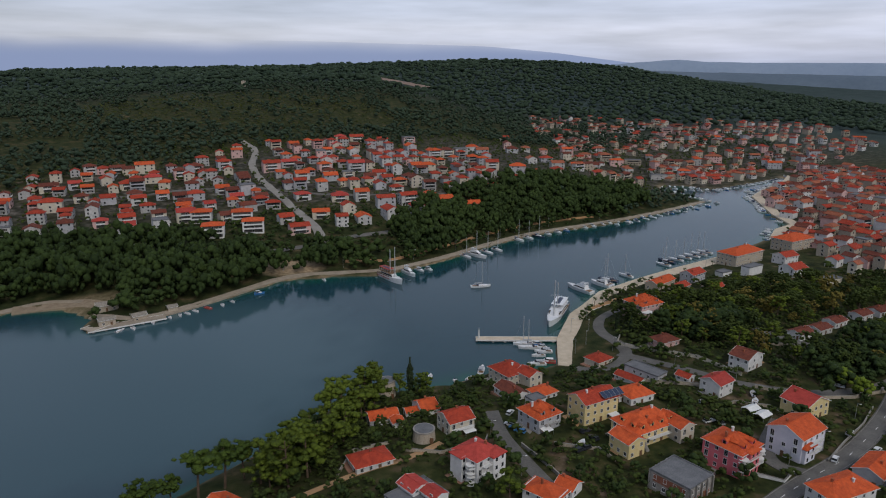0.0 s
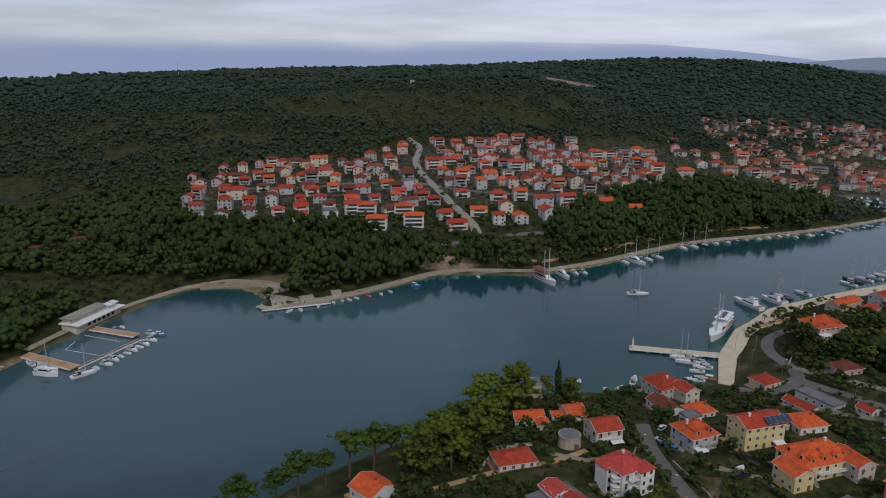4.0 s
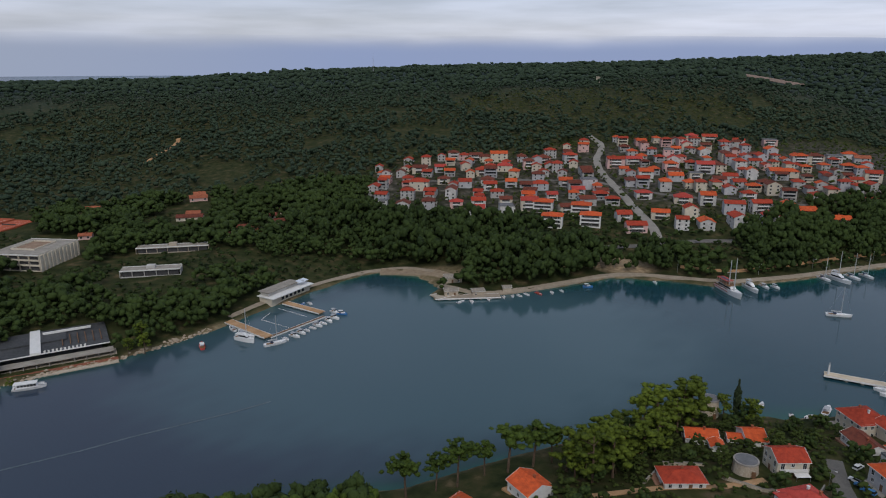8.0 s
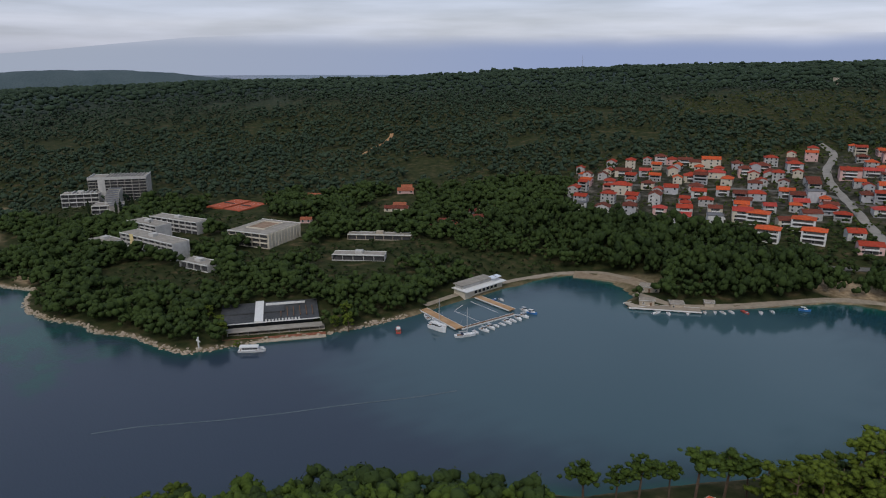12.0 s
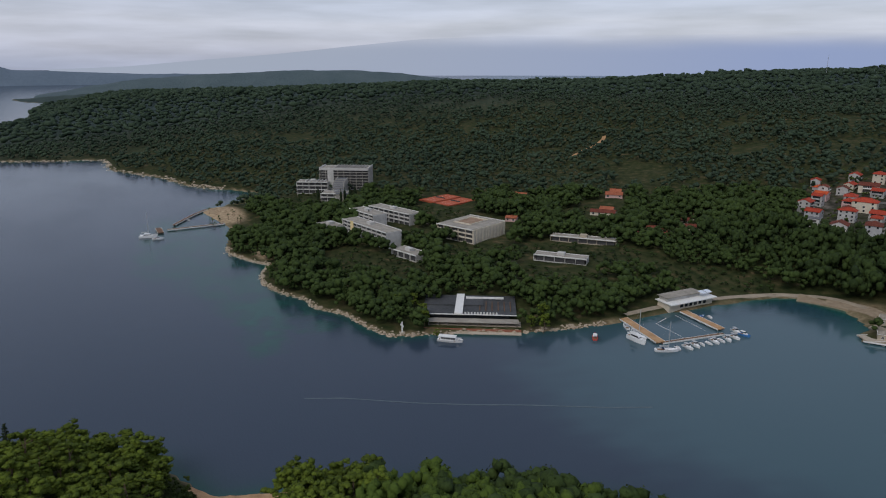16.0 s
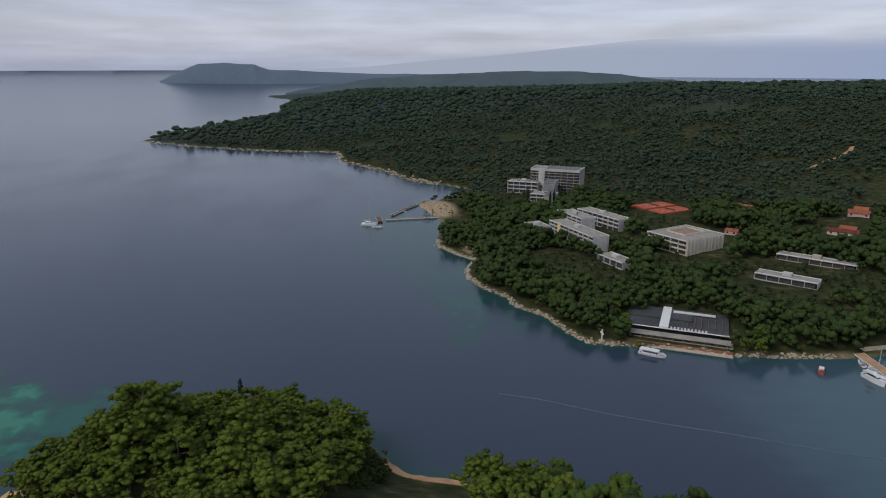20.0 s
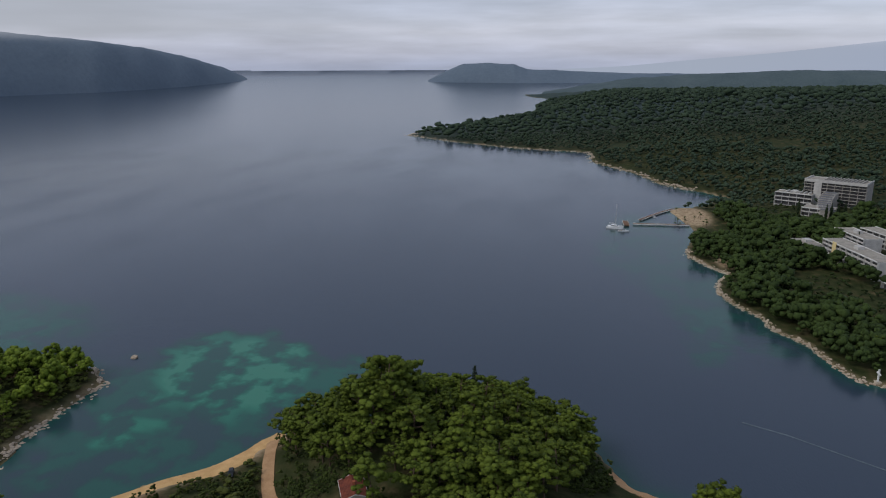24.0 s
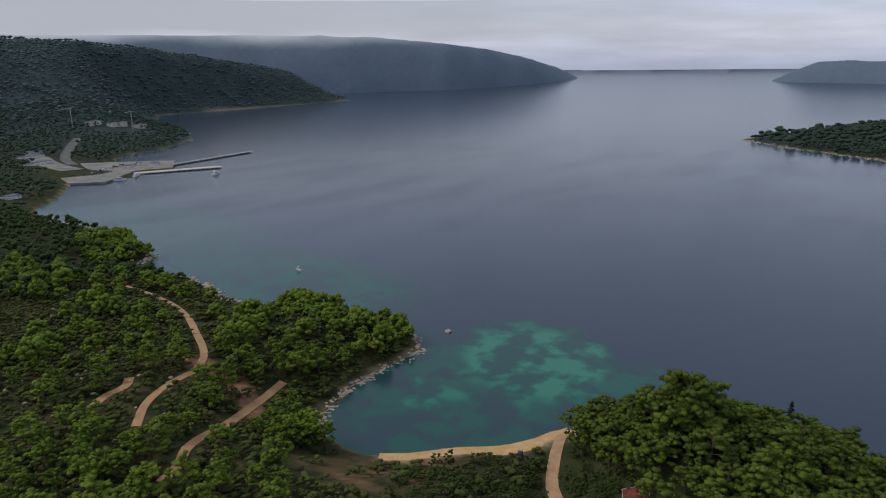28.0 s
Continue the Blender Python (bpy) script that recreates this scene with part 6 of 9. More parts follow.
def tree_meshes(kind, seed):
    """Trunk and crown of one tree, 10 m high."""
    rng = random.Random(seed)
    t, c = Geo(), Geo()
    lean = Vector((rng.uniform(-0.9, 0.9), rng.uniform(-0.9, 0.9), 0))
    if kind == "pine":
        fork = lean * 0.5 + Vector((0, 0, 5.0))
        limb(t, (0, 0, -0.8), fork, 0.24, 0.15, 7)
        limb(t, fork, lean + Vector((0, 0, 8.6)), 0.15, 0.05)
        for i in range(rng.randint(16, 20)):
            # a bough: a limb with a cushion of clumps round its end
            a = i * 2.4 + rng.uniform(-0.5, 0.5)
            zz = rng.uniform(3.6, 9.2)
            reach = 3.0 * (1 - ((zz - 5.2) / 4.9) ** 2 * 0.8) * rng.uniform(0.25, 1.0) ** 0.55
            p = lean * (zz / 9) + Vector((math.cos(a) * reach, math.sin(a) * reach, zz))
            if i % 3 == 0:
                limb(t, lean * 0.5 + Vector((0, 0, min(zz - 0.8, 7.5))), p, 0.08, 0.03, 5)
            size = rng.uniform(0.75, 1.2)
            for k in range(4):
                o = Vector((rng.gauss(0, 0.6), rng.gauss(0, 0.6), rng.uniform(-0.2, 0.5))) * size
                g = puff(rng, p + o, rng.uniform(0.40, 0.80) * size, 0.72, 14)
                c.add(g.v, g.f)
    elif kind == "umbrella":
        limb(t, (0, 0, -0.8), lean * 0.6 + Vector((0, 0, 6.5)), 0.2, 0.13, 7)
        for i in range(22):
            a = rng.uniform(0, 6.283)
            reach = 2.3 * rng.random() ** 0.6
            p = lean * 0.8 + Vector((math.cos(a) * reach, math.sin(a) * reach, 7.9 - reach * 0.35 + rng.uniform(-2.2, 1.4) * (1 - reach / 3.2)))
            if i % 3 == 0:
                limb(t, lean * 0.6 + Vector((0, 0, 6.2)), p, 0.09, 0.03, 5)
            for k in range(4):
                o = Vector((rng.gauss(0, 0.4), rng.gauss(0, 0.4), rng.uniform(-0.2, 0.35)))
                g = puff(rng, p + o, rng.uniform(0.32, 0.6), 0.75, 12)
                c.add(g.v, g.f)
    elif kind == "cypress":
        limb(t, (0, 0, -0.5), (0, 0, 8.0), 0.16, 0.05)
        for i in range(34):
            zz = 0.6 + 9.0 * i / 33
            r = 0.95 * math.sin(math.pi * min(1, 0.12 + zz / 11.5)) ** 0.8 * (1 if zz < 7 else (10.2 - zz) / 3.2)
            a = i * 2.4
            g = lump(rng, (math.cos(a) * r * 0.45, math.sin(a) * r * 0.45, zz), max(0.25, r * 0.72), 1.5, 8)
            c.add(g.v, g.f)
    elif kind == "fir":
        limb(t, (0, 0, -0.5), (0, 0, 9.5), 0.17, 0.04)
        for i in range(46):
            zz = 1.4 + 8.2 * i / 45
            r = 2.1 * (1 - zz / 10.2) * rng.uniform(0.75, 1.1)
            a = i * 2.4
            g = lump(rng, (math.cos(a) * r * 0.7, math.sin(a) * r * 0.7, zz - 0.2), 0.25 + r * 0.32, 0.5, 6)
            c.add(g.v, g.f)
    elif kind == "palm":
        limb(t, (0, 0, -0.5), (lean.x * 0.3, lean.y * 0.3, 7.5), 0.26, 0.2, 8)
        for i in range(22):
            a = i * 2.4
            up = rng.uniform(-0.3, 0.9)
            o = Vector((lean.x * 0.3, lean.y * 0.3, 7.5))
            d = Vector((math.cos(a), math.sin(a), up)).normalized()
            side = Vector((-math.sin(a), math.cos(a), 0))
            p1, p2 = o + d * 1.5 + Vector((0, 0, 0.3)), o + d * 2.9 + Vector((0, 0, -0.7))
            c.add([o - side * 0.1, o + side * 0.1, p1 + side * 0.35, p1 - side * 0.35, p2], [(0, 1, 2, 3), (3, 2, 4)])
    else:
        stems = 4 if kind == "bush" else 1
        if kind == "broadleaf":
            limb(t, (0, 0, -0.6), (lean.x * 0.4, lean.y * 0.4, 4.2), 0.25, 0.14, 7)
        else:
            for i in range(stems):
                limb(t, (0, 0, -0.4), (math.cos(i * 1.6) * 1.4, math.sin(i * 1.6) * 1.4, 4.0), 0.12, 0.05, 5)
        for i in range(26 if kind == "broadleaf" else 13):
            a = rng.uniform(0, 6.283)
            zz = rng.uniform(3.0, 8.8) if kind == "broadleaf" else rng.uniform(1.5, 7.5)
            reach = 3.4 * math.sqrt(max(0.05, 1 - ((zz - 5.2) / 4.6) ** 2)) * rng.uniform(0.4, 1) * (1.15 if kind == "bush" else 1)
            size = rng.uniform(0.8, 1.25)
            for k in range(4):
                o = Vector((rng.gauss(0, 0.5), rng.gauss(0, 0.5), rng.gauss(0, 0.35))) * size
                g = puff(rng, Vector((math.cos(a) * reach, math.sin(a) * reach, zz)) + o, rng.uniform(0.4, 0.7) * size, 0.9, 5)
                c.add(g.v, g.f)
    return t, c


LEAF = {"pine": PINE, "umbrella": STONE_PINE, "cypress": CYPRESS, "fir": CYPRESS, "palm": BUSH, "broadleaf": BUSH, "bush": BUSH, "autumn": AUTUMN, "young": PINE_BRIGHT}
TREE = {}
for kind, count in (("pine", 6), ("umbrella", 3), ("cypress", 2), ("fir", 1), ("palm", 2), ("broadleaf", 3), ("bush", 4), ("autumn", 2), ("young", 4)):
    TREE[kind] = []
    for i in range(count):
        t, c = tree_meshes({"autumn": "broadleaf", "young": "pine"}.get(kind, kind), 31 * i + len(kind))
        TREE[kind].append((t.mesh("trunk", BARK, smooth_=True), c.mesh("crown", LEAF[kind], smooth_=kind not in ("palm", "cypress", "fir"))))
TREE_NAME = {"young": "pine_tree", "pine": "pine_tree", "umbrella": "pine_tree", "cypress": "cypress_tree", "fir": "fir_tree", "palm": "palm_tree", "broadleaf": "tree", "bush": "bush", "autumn": "tree"}
TREE_WORD = {"young": "bright green young pine", "pine": "green pine with a rounded crown", "umbrella": "slim pine with a high crown", "cypress": "tall dark narrow cypress", "fir": "dark conical fir", "palm": "short palm with arching fronds", "broadleaf": "dark green broadleaf tree", "bush": "dense green evergreen bush", "autumn": "tree with yellowing autumn leaves"}


def plant(kind, x, y, tall, rng, where, group="", wide=1.0, z=None):
    trunk, crown = rng.choice(TREE[kind])
    k = tall / 10
    if kind == "bush":
        ob = tagged(new("bush", crown), f"{TREE_WORD[kind]} {where}", "bush", group)
        ob.matrix_basis = Matrix.Translation((x, y, spot(x, y) - 0.15 * tall)) @ Matrix.Rotation(rng.uniform(0, 6.28), 4, "Z")
        ob.scale = (k * wide, k * wide, k)
        return ob
    root = thing(TREE_NAME[kind], Matrix.Translation((x, y, spot(x, y) if z is None else z)) @ Matrix.Rotation(rng.uniform(0, 6.28), 4, "Z"), f"{TREE_WORD[kind]} {where}", "bush" if kind == "bush" else "tree", group)
    root.scale = (k * wide, k * wide, k)
    part("trunk", trunk, BARK, root)
    part("crown", crown, LEAF[kind], root)
    return root


def inside(x, y, ring):
    hit = False
    for (ax, ay), (bx, by) in zip(ring, ring[1:] + ring[:1]):
        if (ay > y) != (by > y) and x < (bx - ax) * (y - ay) / (by - ay) + ax:
            hit = not hit
    return hit


def free(x, y, gap):
    if any((x - fx) ** 2 + (y - fy) ** 2 < (fr + gap) ** 2 for fx, fy, fr in FOOT):
        return False
    return not any((np.hypot(line[:, 0] - x, line[:, 1] - y) < w + gap).any() for line, w in ROADS)


def grove(ring, space, kinds, low, high, seed, where, group, edge=3.0, gap=1.5, wide=1.0, loose=None):
    """Trees over a stretch of the plan. loose: their spots go into this list instead, for a wood built as one."""
    rng = random.Random(seed)
    xs, ys = [p[0] for p in ring], [p[1] for p in ring]
    j = 0
    y = min(ys)
    while y < max(ys):
        x = min(xs) + (space / 2 if j % 2 else 0)
        while x < max(xs):
            px_, py_ = x + rng.uniform(-0.35, 0.35) * space, y + rng.uniform(-0.35, 0.35) * space
            if inside(px_, py_, ring) and float(inland(px_, py_)) > edge and free(px_, py_, gap):
                if loose is not None:
                    loose.append((px_, py_))
                else:
                    plant(rng.choice(kinds), px_, py_, rng.uniform(low, high), rng, where, group, wide)
            x += space
        y += space * 0.87
        j += 1


# pines along the near shore
LOOSE, SHRUBS, SHORE = [], [], []
grove([(-20, 262), (-30, 250), (-42, 222), (-52, 205), (-62, 192), (-54, 180), (-44, 188), (-34, 205), (-28, 235)], 6.8, ("pine",), 14, 19, 1, "on the near shore", "pines on the near shore", 3.0, 0.3, 1.1)
for tx, ty, th in ((-69, 193, 17), (-75, 186, 18), (-81, 181, 13), (-86, 171, 17), (-91, 166, 16), (-97, 158, 16), (-64, 198, 16)):
    plant("umbrella", tx, ty, th + random.Random(ty).uniform(-1.5, 3.5), random.Random(tx), "leaning over the water", "pines on the near shore", random.Random(tx + 1).uniform(1.0, 1.45))
grove([(-100, 142), (-128, 118), (-152, 96), (-172, 70), (-180, 62), (-146, 52), (-122, 80), (-90, 112)], 7.2, ("pine",), 12, 15, 2, "on the near shore", "pines on the near shore", 3.5, 0.6, 1.1, loose=SHORE)
grove([(-172, 72), (-187, 46), (-189, 40), (-150, 34), (-142, 56)], 7.0, ("pine",), 11, 15, 21, "beside the shore track", "pines on the near shore", 4.5, 0.6, 1.15)
# wooded knoll on the point
grove([(-212, -96), (-226, -76), (-244, -48), (-248, -22), (-240, -2), (-222, 12), (-204, 14), (-180, 4), (-150, -6), (-142, -30), (-156, -58), (-176, -68), (-192, -86), (-180, -80)], 7.3, ("pine",), 9, 16, 3, "on the wooded point", "pines on the wooded point", 2.0, 0.8, 1.2)
for tx, ty, th in ((-187, -52, 21), (-193, -56, 20), (-183, -47, 19), (-190, -46, 19), (-181, -58, 18), (-197, -62, 17), (-186, -63, 18), (-195, -49, 18)):
    plant("pine", tx, ty, th, random.Random(tx), "on the crest of the point", "pines on the wooded point", 1.1)
grove([(-206, -98), (-196, -90), (-180, -82), (-166, -74), (-158, -66), (-152, -50), (-142, -38), (-150, -30), (-162, -50), (-178, -66), (-204, -88)], 5.0, ("bush",), 3.5, 7, 31, "below the wooded point", "bushes behind the beach", 3, 0.8, 1.2)
grove([(-212, 16), (-226, 4), (-214, -6), (-190, -2), (-176, 6), (-182, 16), (-196, 18)], 5.0, ("bush",), 4, 8, 33, "below the wooded point", "bushes behind the beach", 3, 0.6, 1.2)
plant("fir", -232, -30, 18, random.Random(2), "rising over the wooded point", z=spot(-232, -30) + 2)
plant("cypress", -214, 6, 16, random.Random(2), "rising over the wooded point")
# maquis and pines round the cove
grove([(-252, -212), (-262, -240), (-256, -290), (-236, -290), (-222, -250), (-208, -205), (-215, -196), (-240, -196)], 7.2, ("pine",), 12, 16, 4, "on the cove's arm", "pines round the cove", 2.5, 1.0, 1.1, loose=LOOSE)
grove([(-205, -200), (-160, -192), (-142, -210), (-150, -228), (-170, -250), (-196, -290), (-215, -262)], 11, ("pine", "bush", "pine"), 7, 12, 5, "beside the dirt track", "pines round the cove", 4.0, 1.2, 1.1, loose=LOOSE)
grove([(-140, -196), (-122, -196), (-96, -190), (-84, -240), (-96, -300), (-150, -345), (-180, -320), (-160, -262), (-140, -228)], 13, ("pine",), 7, 11, 6, "", "", 4.0, 1.2, loose=LOOSE)
grove([(-245, -395), (-258, -450), (-276, -470), (-272, -520), (-236, -520), (-220, -450)], 7.5, ("pine",), 8, 12, 9, "", "", 3.0, 1.5, loose=LOOSE)
grove([(-235, -300), (-205, -330), (-150, -360), (-110, -400), (-180, -470), (-226, -380)], 14, ("pine",), 8, 12, 19, "", "", 6.0, 1.5, loose=LOOSE)
grove([(-124, -180), (-96, -160), (-78, -130), (-50, -130), (-40, -220), (-90, -222)], 12, ("pine", "bush"), 8, 13, 7, "among limestone scrub", "pines round the cove", 4.0, 1.2, 1.1, loose=LOOSE)
grove([(-155, -155), (-140, -162), (-128, -170), (-128, -180), (-160, -182), (-172, -190)], 7.0, ("pine",), 10, 14, 8, "above the cove", "pines round the cove", 3.0, 1.0, 1.1, loose=LOOSE)
LOOSE += [(-84, -184), (-114, -171), (-105, -143), (-145, -172), (-94, -160), (-84, -163), (-101, -131), (-85, -198), (-106, -158), (-71, -186), (-120, -152), (-98, -150), (-110, -138), (-90, -146)]
for tx, ty, th in ((-168, -112, 6), (-171, -107, 5), (-173, -104, 5), (-162, -118, 7), (-160, -122, 6)):
    plant("bush", tx, ty, th, random.Random(tx), "behind the beach")
grove([(-188, -92), (-165, -108), (-135, -122), (-112, -105), (-135, -66), (-165, -72)], 5.5, ("bush",), 4, 7, 10, "behind the beach", "bushes behind the beach", 9, 0.8, 1.2)
# gardens and the wooded slope behind the quay
grove([(84, 312), (92, 350), (126, 372), (180, 400), (250, 400), (300, 420), (330, 360), (240, 300), (200, 250), (160, 270), (120, 300)], 9.5, ("broadleaf", "broadleaf", "pine", "bush", "broadleaf", "broadleaf", "autumn"), 6, 13, 12, "on the slope behind the quay", "trees behind the quay", 8, 1.5, 1.15)
grove([(150, 250), (158, 215), (150, 190), (190, 190), (240, 250), (230, 300), (190, 262)], 8.0, ("pine", "broadleaf"), 8, 12, 13, "beside the road", "trees behind the quay", 8, 1.5, loose=LOOSE)
grove([(40, 245), (60, 262), (90, 258), (120, 235), (140, 215), (120, 212), (90, 222), (90, 236), (60, 246)], 7.5, ("bush", "broadleaf", "autumn", "bush"), 4, 8, 14, "in a garden", "garden trees", 8, 0.8, 1.1, loose=SHRUBS)
grove([(-40, 240), (-10, 250), (20, 262), (24, 236), (-12, 224), (-12, 200), (-32, 180), (-46, 200)], 7.0, ("bush", "broadleaf", "bush"), 4, 8, 15, "in a garden", "garden trees", 5, 0.8, 1.1)
grove([(20, 210), (36, 210), (60, 198), (76, 196), (62, 180), (40, 186), (24, 196)], 7.0, ("bush", "broadleaf"), 3, 6, 16, "in a garden", "garden trees", 5, 0.8, 1.1, loose=SHRUBS)
grove([(95, 230), (130, 215), (100, 212), (108, 192), (96, 180), (84, 176), (60, 166), (20, 160), (-20, 160), (0, 182), (60, 172), (86, 186), (86, 206)], 7.5, ("bush", "broadleaf", "bush"), 3, 7, 17, "in a garden", "garden trees", 5, 0.6, 1.0, loose=SHRUBS)
for tx, ty, th in ((-297, 147, 9), (-303, 149, 10), (-286, 148, 5), (-269, 193, 9), (-264, 198, 11), (-270, 203, 12), (-316, 150, 10), (-318, 142, 11)):
    plant("pine", tx, ty, th, random.Random(th), "beside the waterside restaurant", "pines by the restaurant")
plant("pine", 20, 174, 12, random.Random(4), "beside the lane")
plant("cypress", -13, 260, 17, random.Random(1), "beside the mill")
for tx, ty in ((-9, 259), (-17, 258), (-6, 255)):
    plant("pine", tx, ty, 10, random.Random(tx), "beside the mill")
for tx, ty in ((93, 318), (96, 334), (88, 326), (100, 340)):
    plant("cypress", tx, ty, 10, random.Random(tx), "beside the villa")
rng_palm = random.Random(8)
for tx, ty in ((86, 368), (92, 373), (98, 378), (113, 392), (115, 395), (157, 428), (182, 446)):
    plant("palm", tx, ty, 6.5, rng_palm, "on the quay", "palms on the quay", z=1.9)
for i in range(16):
    plant("palm", -575 - rng_palm.uniform(0, 70), 92 + rng_palm.uniform(0, 26), 6, rng_palm, "on the resort beach", "palms on the resort beach")
for tx, ty in ((-585, 215), (-582, 209), (-578, 204), (-590, 222), (-498, 200), (-492, 196), (-600, 190)):
    plant("cypress", tx, ty, 14, random.Random(tx), "beside the hotel", "cypresses by the hotels")

# ---- the woods: thousands of crowns ----
def crown_template(rng, clumps, leaves):
    """A crown one metre high and about one wide: a dome of soft clumps, the highest in the middle."""
    g = Geo()
    for i in range(clumps):
        a = i * 2.4 + rng.uniform(-0.6, 0.6)
        zz = rng.uniform(0.3, 0.8) if i else 0.72
        reach = 0.03 if i == 0 else (0.40 - 0.22 * max(0.0, zz - 0.45) / 0.4) * rng.uniform(0.55, 1.0)
        r = rng.uniform(0.19, 0.27) * (1.75 if clumps == 1 else 1.0 if clumps < 6 else 0.82 if clumps < 12 else 0.66 if clumps < 28 else 0.56)
        q = puff(rng, Vector((math.cos(a) * reach, math.sin(a) * reach, zz)), r, 0.8, leaves)
        g.add(q.v, q.f)
    return np.array([tuple(p) for p in g.v]), np.array(g.f)


def wood(name, label, spots, low, high, clumps, leaves, seed, material, wide=0.75):
    """One object of crowns, set at spots (x, y)."""
    rng, nr = random.Random(seed), np.random.RandomState(seed)
    forms = [crown_template(rng, clumps, leaves) for _ in range(8)]
    spots = spots[nr.uniform(0, 1, len(spots)) < (0.9 if clumps == 3 else 0.97)]
    which = nr.randint(0, 8, len(spots))
    tall = nr.uniform(low, high, len(spots)) * (0.9 + 0.2 * rolling(spots[:, 0], spots[:, 1], 75, seed + 3.0)) * nr.choice((0.75, 1.0, 1.0, 1.12), len(spots))
    turn = nr.uniform(0, 6.283, len(spots))
    z = lay(spots[:, 0], spots[:, 1])
    vs, fs, base = [], [], 0
    for k, (v, f) in enumerate(forms):
        p = spots[which == k]
        if not len(p):
            continue
        h, a, zz = tall[which == k], turn[which == k], z[which == k]
        w = h * wide * nr.uniform(0.85, 1.25, len(p))
        c, s = np.cos(a)[:, None], np.sin(a)[:, None]
        x = (v[None, :, 0] * c - v[None, :, 1] * s) * w[:, None] + p[:, 0:1]
        y = (v[None, :, 0] * s + v[None, :, 1] * c) * w[:, None] + p[:, 1:2]
        t = v[None, :, 2] * h[:, None] + zz[:, None]
        vs.append(np.stack([x, y, t], -1).reshape(-1, 3))
        fs.append((f[None] + (np.arange(len(p)) * len(v))[:, None, None] + base).reshape(-1, 3))
        base += len(p) * len(v)
    v, f = np.concatenate(vs), np.concatenate(fs)
    me = bpy.data.meshes.new(name)
    me.vertices.add(len(v))
    me.vertices.foreach_set("co", v.ravel())
    me.loops.add(len(f) * 3)
    me.loops.foreach_set("vertex_index", f.ravel())
    me.polygons.add(len(f))
    me.polygons.foreach_set("loop_start", np.arange(0, len(f) * 3, 3))
    me.polygons.foreach_set("use_smooth", np.ones(len(f), bool))
    me.update(calc_edges=True)
    me.materials.append(material)
    return tagged(new(name, me), label, "trees", "", "stuff")


def jitter(x0, x1, y0, y1, space, seed):
    nr = np.random.RandomState(seed)
    gx, gy = np.meshgrid(np.arange(x0, x1, float(space)), np.arange(y0, y1, space * 0.87))
    gx[1::2] += space / 2
    p = np.stack([gx.ravel(), gy.ravel()], 1)
    return p + nr.uniform(-0.38, 0.38, p.shape) * space


CLEAR = [(-78, 676, 175, 120, 20), (-235, 575, 125, 92, 25), (120, 800, 150, 130, 10), (250, 840, 150, 90, 10), (400, 900, 200, 150, 0), (620, 1150, 200, 120, 0), (450, 650, 180, 220, 0), (-107, 446, 20, 10, 10), (-206, 367, 24, 14, 10), 
         (-590, 110, 60, 20, 5), (-355, 300, 50, 14, 40), (-455, 285, 36, 22, 20), (-76, 1360, 60, 70, 0), (330, 1000, 60, 30, 0), (-515, 277, 31, 28, 0), (-492, 262, 26, 18, 30), (-449, 400, 22, 26, 0), (-440, 372, 18, 16, 0), (-453, 462, 16, 14, 0), (-515, 352, 12, 10, 0), (-424, 158, 28, 11, 28), (-398, 232, 20, 14, 50), (-480, 206, 24, 9, 17), (-590, 200, 18, 14, 40), (-330, 248, 22, 10, 40)]

# open grounds before the hotels, with low planting
LOW = [(-600, 190, 42, 30, 60), (-400, 158, 42, 20, 28), (-472, 205, 40, 17, 17), (-385, 232, 34, 27, 56), (-312, 248, 36, 16, 40), (-492, 262, 40, 22, 10), (-425, 362, 34, 26, 0), (-340, 290, 52, 24, 40), (-365, 168, 20, 12, 14), (-270, 330, 40, 22, 50)]
CLEAR += LOW


def allowed(p, edge, gap, clear=True):
    x, y = p[:, 0], p[:, 1]
    ok = inland(x, y) > edge
    if clear:
        for cx, cy, a, b, turn in CLEAR:
            c, s = math.cos(radians(turn)), math.sin(radians(turn))
            u, v = (x - cx) * c + (y - cy) * s, (y - cy) * c - (x - cx) * s
            ok &= np.hypot(u / a, v / b) > 1
    for fx, fy, fr in FOOT:
        ok &= (x - fx) ** 2 + (y - fy) ** 2 > (fr + gap) ** 2
    for line, w in ROADS:
        lo, hi = line.min(0) - w - gap, line.max(0) + w + gap
        box_ = ok & (x > lo[0]) & (x < hi[0]) & (y > lo[1]) & (y < hi[1])
        idx = np.nonzero(box_)[0]
        if len(idx):
            d = np.hypot(x[idx, None] - line[None, :, 0], y[idx, None] - line[None, :, 1]).min(1)
            ok[idx[d < w + gap]] = False
    return p[ok]


def north(p):
    """On the north side of the inlet."""
    az = np.degrees(np.arctan2(-p[:, 0], p[:, 1]))
    return p[((p[:, 1] > 0.75 * p[:, 0] + 395) | (az > 36)) & (p[:, 1] > -420) & (az < 112) & (az > -36)]


wood("shore_pines", "green pines crowding the near shore", np.array(SHORE), 12, 15.5, 24, 5, 19, STONE_PINE, 0.75)
near_loose = sorted((p for p in LOOSE if p[1] < 0 and math.hypot(*p) > 90), key=lambda p: math.hypot(*p))[:90]
rng_young = random.Random(41)
for px_, py_ in near_loose:
    plant("young", px_, py_, rng_young.uniform(8, 13.5), rng_young, "among the cove's limestone scrub", "pines round the cove", rng_young.uniform(1.0, 1.3))
LOOSE = [p for p in LOOSE if p not in near_loose]
wood("cove_pines", "green pines scattered over limestone scrub", np.array(LOOSE), 8, 14.5, 30, 7, 9, PINE_BRIGHT, 0.95)
